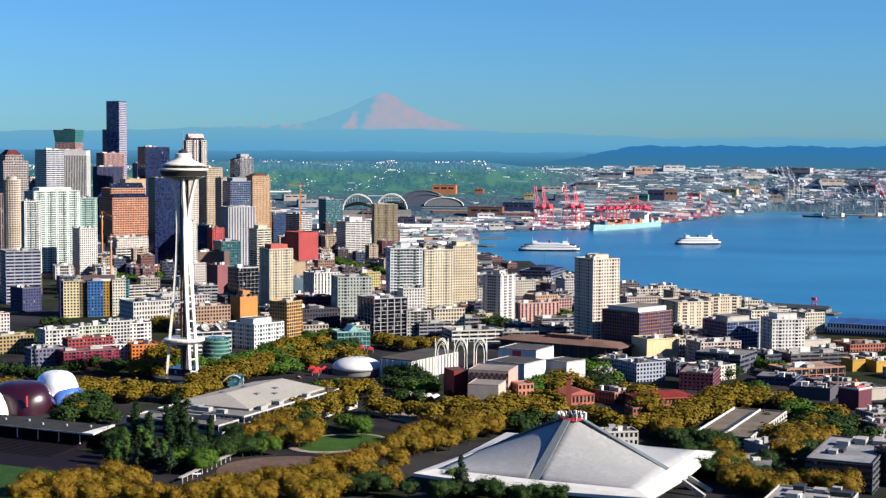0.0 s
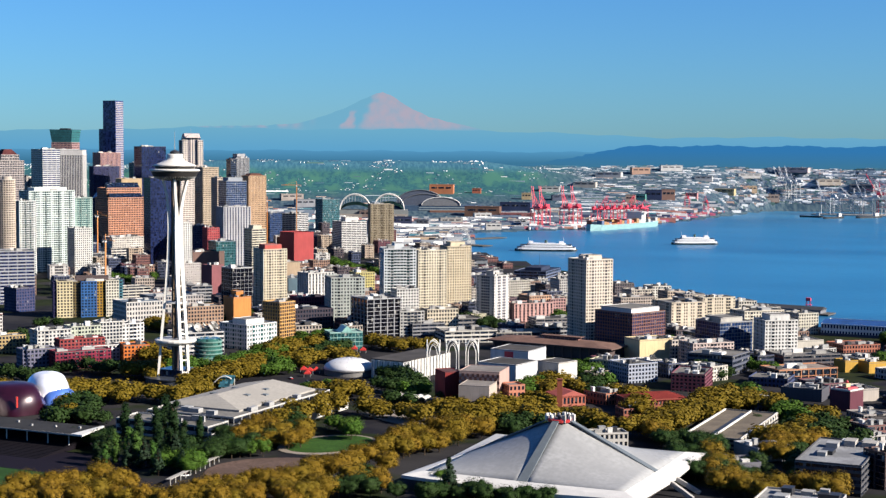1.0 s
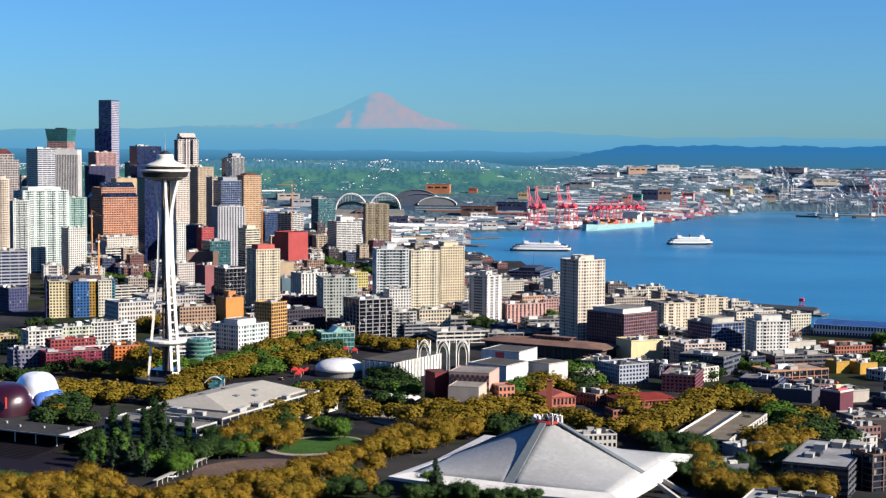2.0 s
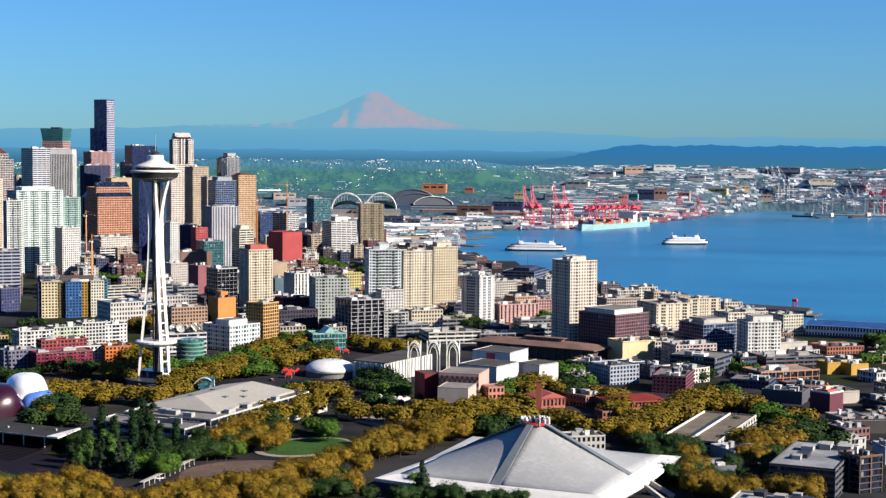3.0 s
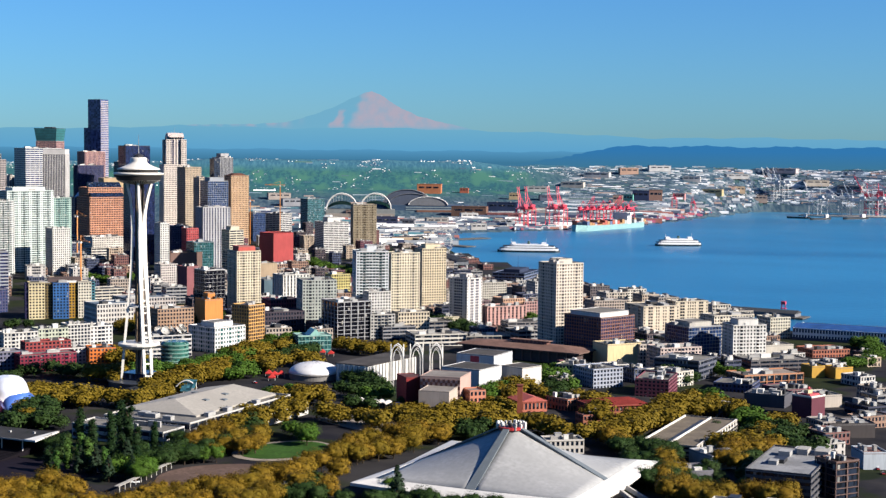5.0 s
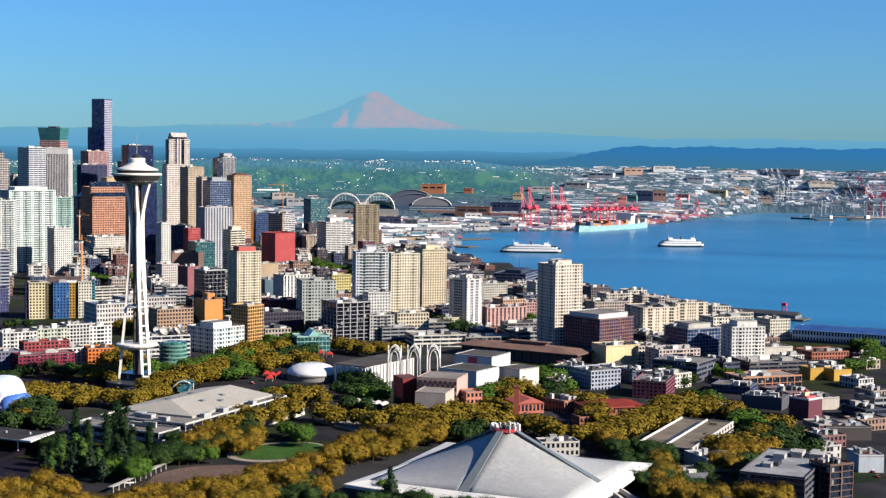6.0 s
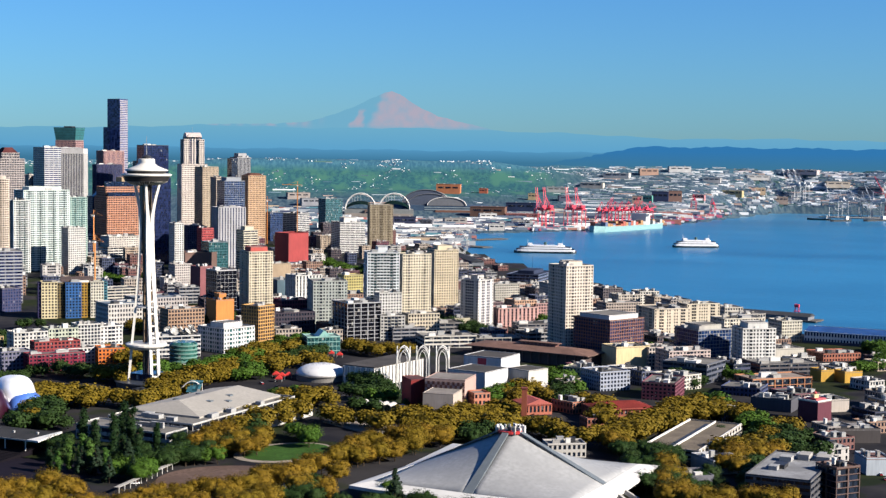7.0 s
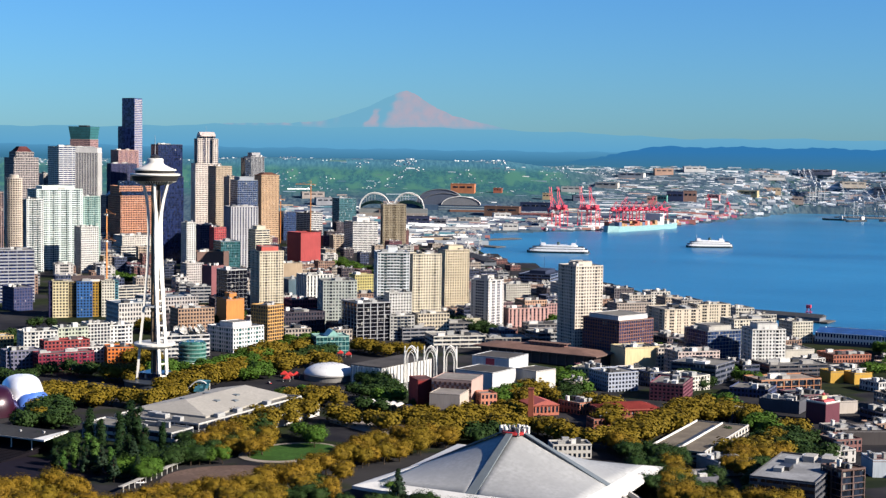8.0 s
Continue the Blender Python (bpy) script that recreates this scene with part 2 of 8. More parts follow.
def build_ground():
    bm = fresh()
    radii = [0, 150, 300, 400, 500, 600, 700, 800, 900, 1000, 1100, 1200, *range(1240, 2400, 24), 2400, 2600, 2800, 3000, 3150]
    radii += [3200 + 34 * i for i in range(51)]
    azs = [120 + 0.5 * i for i in range(161)] + [205 + 5 * i for i in range(55)]
    grid = []
    for r in radii:
        row = []
        for a in azs:
            x, y = EYE.x + r * math.sin(radians(a)), EYE.y + r * math.cos(radians(a))
            row.append(bm.verts.new((x, y, land_z(x, y) - 0.15)))
        grid.append(row)
    n = len(azs)
    for a, b in zip(grid, grid[1:]):
        for i in range(n):
            j = (i + 1) % n
            bm.faces.new((a[j], a[i], b[i], b[j]))
    bmesh.ops.remove_doubles(bm, verts=grid[0], dist=0.01)
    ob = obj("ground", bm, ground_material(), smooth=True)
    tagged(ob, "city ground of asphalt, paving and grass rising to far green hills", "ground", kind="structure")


build_ground()


def water_material():
    m, n, l, p = shader("bay_water")
    c = mix_rgb(n, l, grain(n, l, 0.0016, 4, (1, 2.5, 1)), (0.009, 0.084, 0.180), (0.016, 0.124, 0.245))
    l.new(c, p.inputs["Base Color"])
    p.inputs["Roughness"].default_value = 0.30
    p.inputs["IOR"].default_value = 1.33
    bump = n.new("ShaderNodeBump")
    bump.inputs["Strength"].default_value, bump.inputs["Distance"].default_value = 0.5, 0.6
    l.new(grain(n, l, 0.06, 6, (1, 1.6, 1), 0.2, 0.8), bump.inputs["Height"])
    l.new(bump.outputs[0], p.inputs["Normal"])
    return m


def build_water():
    bm = fresh()
    pts = []
    for az in [118 + 2 * i for i in range(60)]:
        pts.append((EYE.x + 4850 * math.sin(radians(az)), EYE.y + 4850 * math.cos(radians(az))))
    pts = pts[::-1]
    vs = [bm.verts.new((x, y, 0)) for x, y in [(EYE.x - 300, EYE.y - 900)] + pts]
    bm.faces.new(vs)
    ob = obj("water", bm, water_material())
    tagged(ob, "calm deep blue bay water with faint ripples", "water", kind="structure")


build_water()


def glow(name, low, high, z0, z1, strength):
    """Far backdrop that glows, the blue haze of miles of air painted into it."""
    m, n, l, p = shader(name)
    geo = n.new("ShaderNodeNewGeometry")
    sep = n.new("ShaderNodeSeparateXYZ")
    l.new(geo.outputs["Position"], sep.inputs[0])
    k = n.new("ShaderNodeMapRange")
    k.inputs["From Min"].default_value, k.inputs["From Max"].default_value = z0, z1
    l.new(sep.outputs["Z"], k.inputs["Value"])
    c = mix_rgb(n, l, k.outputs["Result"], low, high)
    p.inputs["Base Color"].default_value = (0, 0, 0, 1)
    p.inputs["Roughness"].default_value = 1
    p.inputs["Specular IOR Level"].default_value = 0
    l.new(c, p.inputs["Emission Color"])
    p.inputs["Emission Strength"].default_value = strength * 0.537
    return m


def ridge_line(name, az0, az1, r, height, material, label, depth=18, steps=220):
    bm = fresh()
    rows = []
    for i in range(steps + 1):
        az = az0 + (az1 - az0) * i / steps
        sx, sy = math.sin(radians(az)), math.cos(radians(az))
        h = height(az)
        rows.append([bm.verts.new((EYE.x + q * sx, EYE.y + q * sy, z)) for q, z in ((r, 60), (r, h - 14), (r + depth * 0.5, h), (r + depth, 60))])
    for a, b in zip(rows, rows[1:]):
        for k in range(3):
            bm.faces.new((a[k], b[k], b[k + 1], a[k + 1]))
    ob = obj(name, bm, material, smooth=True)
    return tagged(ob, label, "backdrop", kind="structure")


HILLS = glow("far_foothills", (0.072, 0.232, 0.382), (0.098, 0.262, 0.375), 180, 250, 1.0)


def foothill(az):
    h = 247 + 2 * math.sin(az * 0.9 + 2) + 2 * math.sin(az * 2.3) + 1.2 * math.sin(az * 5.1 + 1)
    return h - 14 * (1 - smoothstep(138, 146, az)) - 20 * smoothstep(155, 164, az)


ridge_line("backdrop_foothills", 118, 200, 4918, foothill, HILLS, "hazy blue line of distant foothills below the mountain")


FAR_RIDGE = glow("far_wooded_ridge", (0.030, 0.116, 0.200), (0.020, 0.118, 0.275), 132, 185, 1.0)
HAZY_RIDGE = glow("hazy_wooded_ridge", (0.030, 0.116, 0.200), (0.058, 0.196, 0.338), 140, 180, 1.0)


def far_ridge(az):
    return 184 + 4905 * (-0.0090 + 0.0122 * smoothstep(157.5, 163.0, az) + 0.0005 * math.sin(az * 2.1) + 0.0003 * math.sin(az * 7.3 + 1) + 0.0002 * math.sin(az * 17.0))


def hazy_ridge(az):
    return 177 + 2 * math.sin(az * 1.7) + 1.2 * math.sin(az * 6.1)


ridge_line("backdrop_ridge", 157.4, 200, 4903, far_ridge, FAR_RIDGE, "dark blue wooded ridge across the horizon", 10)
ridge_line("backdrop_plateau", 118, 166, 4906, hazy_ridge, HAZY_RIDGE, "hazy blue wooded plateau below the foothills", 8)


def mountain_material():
    """Glowing backdrop: sunlit snow where the mesh carries it, painted hazy blue shade elsewhere."""
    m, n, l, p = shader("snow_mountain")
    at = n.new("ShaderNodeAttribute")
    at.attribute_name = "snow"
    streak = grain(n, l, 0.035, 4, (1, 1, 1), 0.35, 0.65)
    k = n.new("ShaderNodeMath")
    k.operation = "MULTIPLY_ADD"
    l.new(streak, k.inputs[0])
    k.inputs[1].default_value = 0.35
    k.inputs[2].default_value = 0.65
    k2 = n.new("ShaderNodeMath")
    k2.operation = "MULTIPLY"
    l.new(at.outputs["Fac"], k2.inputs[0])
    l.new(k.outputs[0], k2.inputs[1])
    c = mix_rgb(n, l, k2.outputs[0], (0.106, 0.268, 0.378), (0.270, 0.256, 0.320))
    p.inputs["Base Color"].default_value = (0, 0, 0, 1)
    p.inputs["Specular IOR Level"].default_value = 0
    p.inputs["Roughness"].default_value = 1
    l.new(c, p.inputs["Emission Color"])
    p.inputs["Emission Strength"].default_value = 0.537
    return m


def build_mountain():
    """Snow-capped volcano, so far off that it does not shift; stands behind the foothills."""
    bm = fresh()
    layer = bm.verts.layers.float.new("snow")
    az0, r0 = 152.72, 4958
    marks = ((-8.6, 236), (-7.4, 252), (-5.6, 256), (-4.4, 258), (-3.2, 266), (-2.5, 283), (-2.0, 298), (-1.4, 318), (-0.92, 340), (-0.6, 352), (-0.25, 366), (0, 370), (0.3, 360),
             (0.6, 342), (1.1, 316), (1.76, 290), (2.6, 272), (3.3, 259), (4.0, 244), (5.8, 225))

    # Mask of the sunlit snow; outside it the shaded flank's blue is painted.
    def snow(a, z):
        f = (370 - z) / 115
        e = noise.noise((a * 4.0, z * 0.06, 1)) * 0.16
        main = smoothstep(-0.30, 0.10, a + e + 0.12 + 0.62 * f)
        patch = smoothstep(0.0, 0.16, a + e + 1.05 + 0.85 * (f - 0.25)) * smoothstep(0.0, 0.16, -1.0 - a + e) * smoothstep(300, 312, 612 - z)
        range_snow = 0.75 * smoothstep(0.0, 1.0, -2.4 - a) * smoothstep(-0.1, 0.5, noise.noise((a * 2.3, 3, z * 0.02)) + 0.15)
        fade = smoothstep(238, 262, z) * (1 - 0.6 * smoothstep(2.2, 3.8, a))
        return min(1.0, max(main, patch, range_snow)) * fade

    rows = []
    for i in range(289):
        a = -8.6 + 14.4 * i / 288
        s, c = math.sin(radians(az0 + a)), math.cos(radians(az0 + a))
        h = lerp_marks(marks, a) + 2.0 * noise.noise((a * 3.1, 0, 4)) + 1.2 * noise.noise((a * 9.0, 0, 7))
        row = []
        for k in range(31):
            f = k / 30
            z = 200 + (h - 200) * f
            ridge = 10 * noise.noise((a * 2.2 + f * 1.5, f * 2.0, 3)) + 5 * noise.noise((a * 6.0 - f * 2, f * 5.0, 9))
            r = r0 + 26 * f + ridge * 0.35
            v = bm.verts.new((EYE.x + r * s, EYE.y + r * c, z))
            v[layer] = snow(a, z)
            row.append(v)
        rows.append(row)
    for p, q in zip(rows, rows[1:]):
        for k in range(30):
            bm.faces.new((p[k], q[k], q[k + 1], p[k + 1]))
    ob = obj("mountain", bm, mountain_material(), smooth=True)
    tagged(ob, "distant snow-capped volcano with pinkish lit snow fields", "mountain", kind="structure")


build_mountain()

# ---- buildings: a glass core, one clad storey after another, a roof with parapet and plant ----
# bay: window spacing; pier: share of a bay that is wall; sill: share of a storey that is wall; out: depth of the cladding
STYLES = {
    "punch": dict(bay=3.0, pier=0.38, sill=0.40, out=0.45),
    "small": dict(bay=2.9, pier=0.42, sill=0.42, out=0.40),
    "grid": dict(bay=3.0, pier=0.26, sill=0.30, out=0.50),
    "band": dict(bay=9.0, pier=0.06, sill=0.46, out=0.35),
    "stripe": dict(bay=4.4, pier=0.55, sill=0.12, out=0.60),
    "fins": dict(bay=3.0, pier=0.36, sill=0.05, out=0.70),
    "glass": dict(bay=3.2, pier=0.07, sill=0.14, out=0.12),
    "sheer": dict(bay=4.5, pier=0.03, sill=0.05, out=0.06),
    "flats": dict(bay=3.0, pier=0.34, sill=0.36, out=0.55, cols="wwbw"),
    "deck": dict(bay=3.3, pier=0.24, sill=0.26, out=0.55, cols="wbgbb"),
    "homes": dict(bay=3.2, pier=0.34, sill=0.36, out=0.45, cols="wwb"),
    "shaft": dict(bay=2.7, pier=0.34, sill=0.36, out=0.6, cols="wsbbsw"),
    "blank": dict(bay=40.0, pier=0.98, sill=0.97, out=0.2),
    "frame": dict(bay=7.0, pier=0.10, sill=0.10, out=0.70),
}
# the kinds of column: share of wall at the window's sides, height of the sill, by how far a balcony's front stands out
COLUMNS = {"w": (0.48, 0.44, 0), "b": (0.08, 0.36, 0.5), "g": (0.06, 0.16, 0), "s": (1.0, 1.0, 0)}
PALE_GLASS = glass((0.012, 0.035, 0.042), pale=0.10)
# TOWER_GLASS and NIGHT_GLASS carry the navy of reflected sky in their colour.
TOWER_GLASS = glass((0.045, 0.065, 0.17), (4, 3.9), 0.0001)
BLACK_GLASS = glass((0.006, 0.007, 0.012), pale=0.03)
NIGHT_GLASS = glass((0.011, 0.018, 0.060), pale=0.0001)
TEAL_GLASS = glass((0.018, 0.070, 0.075), pale=0.06)
BLUE_GLASS = glass((0.012, 0.030, 0.090), pale=0.03)
BRONZE_GLASS = glass((0.05, 0.035, 0.025), pale=0.10)
COMMON_GLASS = glass()


FOOT = []


def pier(bm, along, p, q, face, back, z0, z1):
    """A wall pier between two windows: front and both flanks."""
    pts = [(p, back), (p, face), (q, face), (q, back)]
    cols = [[bm.verts.new((b, a, z) if along else (a, b, z)) for a, b in pts] for z in (z0, z1)]
    flip = (face > back) != bool(along)
    for i in range(3):
        f = (cols[0][i], cols[0][i + 1], cols[1][i + 1], cols[1][i])
        bm.faces.new(f[::-1] if flip else f)


def tier(top, colour, style, st, x0, x1, y0, y1, z0, z1, pane=None, roof=PALE_ROOF, label="", parapet=0.9):
    """One box of storeys on a building, in the building's own axes."""
    s = STYLES[style]
    out = s["out"]
    if style == "blank":
        paint = colour if isinstance(colour, bpy.types.Material) else wall(colour)
        part("wall", box(fresh(), x0, x1, y0, y1, z0, z1), paint, top, label)
        return roof_with_parapet(top, paint, roof, x0, x1, y0, y1, z1, parapet)
    paint = colour if isinstance(colour, bpy.types.Material) else wall(colour)
    part("window_glass", box(fresh(), x0 + out, x1 - out, y0 + out, y1 - out, z0, z1 - 0.05), pane or COMMON_GLASS, top, "dark reflective window glass")
    floors = max(1, round((z1 - z0) / st))
    st = (z1 - z0) / floors
    bm = fresh()
    sill = s["sill"] * st
    if "cols" in s:
        columns(bm, s, st, x0, x1, y0, y1)
        return stack_storeys(top, bm, paint, label, z0, st, floors, roof, (x0, x1, y0, y1, z1, parapet))
    rim = [(x0, y0), (x1, y0), (x1, y1), (x0, y1)]
    core = [(x0 + out + 0.02, y0 + out + 0.02), (x1 - out - 0.02, y0 + out + 0.02), (x1 - out - 0.02, y1 - out - 0.02), (x0 + out + 0.02, y1 - out - 0.02)]
    loops = [[bm.verts.new((x, y, z)) for x, y in ring] for z in (0, sill) for ring in (rim, core)]
    for i in range(4):
        j = (i + 1) % 4
        bm.faces.new((loops[0][i], loops[0][j], loops[2][j], loops[2][i]))
        bm.faces.new((loops[2][i], loops[2][j], loops[3][j], loops[3][i]))
        bm.faces.new((loops[1][i], loops[1][j], loops[0][j], loops[0][i]))
    for along, a0, a1, b0, b1 in ((0, x0, x1, y0, y1), (1, y0, y1, x0, x1)):
        n = max(1, round((a1 - a0) / s["bay"]))
        bay = (a1 - a0) / n
        half = 0.5 * s["pier"] * bay
        for i in range(n + 1):
            c = a0 + bay * i
            p, q = max(a0, c - half), min(a1, c + half)
            if along and i in (0, n):
                p, q = (a0 + out, q) if i == 0 else (p, a1 - out)
            if q - p < 0.04:
                continue
            for lo, hi in ((b0, b0 + out), (b1 - out, b1)):
                face, back = (lo, hi) if lo == b0 else (hi, lo)
                pier(bm, along, p, q, face, back, sill, st)
    return stack_storeys(top, bm, paint, label, z0, st, floors, roof, (x0, x1, y0, y1, z1, parapet))
    rim = [(x0, y0), (x1, y0), (x1, y1), (x0, y1)]
    core = [(x0 + out + 0.02, y0 + out + 0.02), (x1 - out - 0.02, y0 + out + 0.02), (x1 - out - 0.02, y1 - out - 0.02), (x0 + out + 0.02, y1 - out - 0.02)]
    loops = [[bm.verts.new((x, y, z)) for x, y in ring] for z in (0, sill) for ring in (rim, core)]
    for i in range(4):
        j = (i + 1) % 4
        bm.faces.new((loops[0][i], loops[0][j], loops[2][j], loops[2][i]))
        bm.faces.new((loops[2][i], loops[2][j], loops[3][j], loops[3][i]))
        bm.faces.new((loops[1][i], loops[1][j], loops[0][j], loops[0][i]))
    for along, a0, a1, b0, b1 in ((0, x0, x1, y0, y1), (1, y0, y1, x0, x1)):
        n = max(1, round((a1 - a0) / s["bay"]))
        bay = (a1 - a0) / n
        half = 0.5 * s["pier"] * bay
        for i in range(n + 1):
            c = a0 + bay * i
            p, q = max(a0, c - half), min(a1, c + half)
            if along and i in (0, n):
                p, q = (a0 + out, q) if i == 0 else (p, a1 - out)
            if q - p < 0.04:
                continue
            for lo, hi in ((b0, b0 + out), (b1 - out, b1)):
                face, back = (lo, hi) if lo == b0 else (hi, lo)
                pier(bm, along, p, q, face, back, sill, st)
        if s["balcony"]:
            for i in range(n):
                if i % s["balcony"]:
                    continue
                p, q = a0 + bay * (i + 0.08), a0 + bay * (i + 0.92)
                for lo, hi in ((b0 - 1.3, b0 - 0.004), (b1 + 0.004, b1 + 1.3)):
                    if along:
                        box(bm, lo, hi, p, q, 0, 0.25)
                        box(bm, *((lo, lo + 0.1) if lo < b0 else (hi - 0.1, hi)), p, q, 0.25, 1.15)
                    else:
                        box(bm, p, q, lo, hi, 0, 0.25)
                        box(bm, p, q, *((lo, lo + 0.1) if lo < b0 else (hi - 0.1, hi)), 0.25, 1.15)
    return stack_storeys(top, bm, paint, label, z0, st, floors, roof, (x0, x1, y0, y1, z1, parapet))


def columns(bm, s, st, x0, x1, y0, y1):
    """One storey whose bays differ: small windows, balconies, glazing, bare wall."""
    out, order = s["out"], s["cols"]
    for along, a0, a1, b0, b1 in ((0, x0, x1, y0, y1), (1, y0 + out, y1 - out, x0, x1)):
        n = max(1, round((a1 - a0) / s["bay"]))
        bay = (a1 - a0) / n
        for i in range(n):
            side, sill, deck = COLUMNS[order[min(i, n - 1 - i) % len(order)]]
            p, q, h, half = a0 + bay * i, a0 + bay * (i + 1), sill * st, 0.5 * side * bay
            for face, back, way in ((b0, b0 + out, -1), (b1, b1 - out, 1)):
                pier(bm, along, p, q, face, back, 0, h)
                if side < 1:
                    ends = [(p, face), (q, face), (q, back), (p, back)]
                    bm.faces.new([bm.verts.new((b, a, h) if along else (a, b, h)) for a, b in ends])
                    pier(bm, along, p, p + half, face, back, h, st)
                    pier(bm, along, q - half, q, face, back, h, st)
                if deck:
                    lo, hi = sorted((face + way * 0.004, face + way * deck))
                    rect = (lo, hi, p + 0.15, q - 0.15) if along else (p + 0.15, q - 0.15, lo, hi)
                    box(bm, *rect, 0, h * 0.9)


def stack_storeys(top, bm, paint, label, z0, st, floors, roof, form):
    far = (top.location - EYE).length > 1750
    if far:
        row = bpy.data.meshes.new("row")
        bm.to_mesh(row)
        bm.free()
        bm = fresh()
        for k in range(floors):
            n0 = len(bm.verts)
            bm.from_mesh(row)
            bm.verts.ensure_lookup_table()
            bmesh.ops.translate(bm, verts=bm.verts[n0:], vec=(0, 0, z0 + k * st))
        bpy.data.meshes.remove(row)
        tagged(part("facade", bm, paint, top, label), kind="stuff")
    else:
        first = part("storey", bm, paint, top, label)
        first.location.z = z0
        for k in range(1, floors):
            again("storey", first.data, top, z=z0 + k * st)
    return roof_with_parapet(top, paint, roof, *form)


def roof_with_parapet(top, paint, roof, x0, x1, y0, y1, z1, parapet):
    bm = fresh()
    box(bm, x0, x1, y0, y1, z1, z1 + 0.35)
    for q in ((x0, x1, y0, y0 + 0.35), (x0, x1, y1 - 0.35, y1), (x0, x0 + 0.35, y0 + 0.35, y1 - 0.35), (x1 - 0.35, x1, y0 + 0.35, y1 - 0.35)):
        box(bm, *q, z1 + 0.35, z1 + 0.35 + parapet, 1)
    return part("roof", bm, (roofing(roof), paint), top)


def plant(top, seed, x0, x1, y0, y1, z, count, big=1.0, material=None):
    """Stair heads and cooling boxes on a flat roof."""
    rng = random.Random(seed)
    for k in range(count):
        size = big * (0.72 if k else 1.1)
        a, b = rng.uniform(0.10, 0.26) * (x1 - x0) * size, rng.uniform(0.10, 0.26) * (y1 - y0) * size
        a, b = max(1.4, min(a, 10)), max(1.4, min(b, 10))
        x, y, h = rng.uniform(x0 + a + 1, max(x0 + a + 1.2, x1 - a - 1)) - a / 2, rng.uniform(y0 + b + 1, max(y0 + b + 1.2, y1 - b - 1)) - b / 2, rng.uniform(1.4, 3.6)
        bm = fresh()
        box(bm, x - a / 2, x + a / 2, y - b / 2, y + b / 2, z, z + h)
        box(bm, x - a / 2 - 0.15, x + a / 2 + 0.15, y - b / 2 - 0.15, y + b / 2 + 0.15, z + h, z + h + 0.2)
        part("roof_unit", bm, material or (WHITE, UNIT, CONCRETE, UNIT, DARK)[(k + seed) % 5], top)


def building(name, label, x, y, yaw, w, d, h, colour, style="punch", st=3.2, pane=None, roof=PALE_ROOF, units=3, group="", head=None, head_colour=None, foot=None, parapet=0.9):
    """head: (share of the width, share of the depth, height) of a set-back top box; foot: the same for a wider base."""
    z = ground_z(x, y)
    FOOT.append((x, y, 0.62 * max(w, d)))
    top = base(name, x, y, z, yaw, label, "building", group)
    main_roof = tier(top, colour, style, st, -w / 2, w / 2, -d / 2, d / 2, -1.5, h, pane, roof, parapet=parapet)
    if head:
        a, b, hh = head
        tier(top, head_colour or colour, "blank", hh, -w / 2 * a, w / 2 * a, -d / 2 * b, d / 2 * b, h + 0.35, h + hh, pane, roof, parapet=0.4)
    if foot:
        a, b, hh = foot
        tier(top, colour, "band", 4.0, -w / 2 * a, w / 2 * a, -d / 2 * b, d / 2 * b, 0, hh, pane, roof)
    if units:
        plant(main_roof, int(abs(x * 7 + y * 13)) % 9973, -w / 2, w / 2, -d / 2, d / 2, h + 0.35, units + 2)
    return top

# ---- towers with a form of their own ----
def dark_tower(x, y, yaw, w, d, h):
    """Tallest tower: dark glass, three shafts of falling height."""
    z = ground_z(x, y)
    top = base("skyscraper", x, y, z, yaw, "tallest black glass skyscraper with stepped shoulders", "skyscraper")
    c = (0.05, 0.07, 0.17)
    steps = ((-w / 2, w / 2, -d / 2, d / 2, h), (-w / 2 + 4, w / 2 - 6, d / 2 + 0.02, d / 2 + d * 0.42, h - 62),
             (-w / 2 + 8, w / 2 - 9, d / 2 + d * 0.42 + 0.02, d / 2 + d * 0.58, h - 132))
    for x0, x1, y0, y1, z1 in steps:
        tier(top, c, "sheer", 3.9, x0, x1, y0, y1, 0, z1, TOWER_GLASS, DARK_ROOF)
    # Sunlight on the west face's granite lines is put in as pale boxes.
    bm = fresh()
    for k in range(int(h / 3.9)):
        box(bm, -w / 2 + 1, w / 2 - 1, -d / 2 - 0.5, -d / 2 - 0.02, 3.9 * k, 3.9 * k + 1.9)
    tagged(part("granite_band", bm, wall((0.46, 0.42, 0.44)), top, "pale granite bands set only on the west face as sunlight"), kind="stuff")
    for k in range(4):
        u = -w / 3 + k * w / 5
        part("mast", beam(fresh(), (u, 0, h), (u, 0, h + 5), 0.2), STEEL, top)


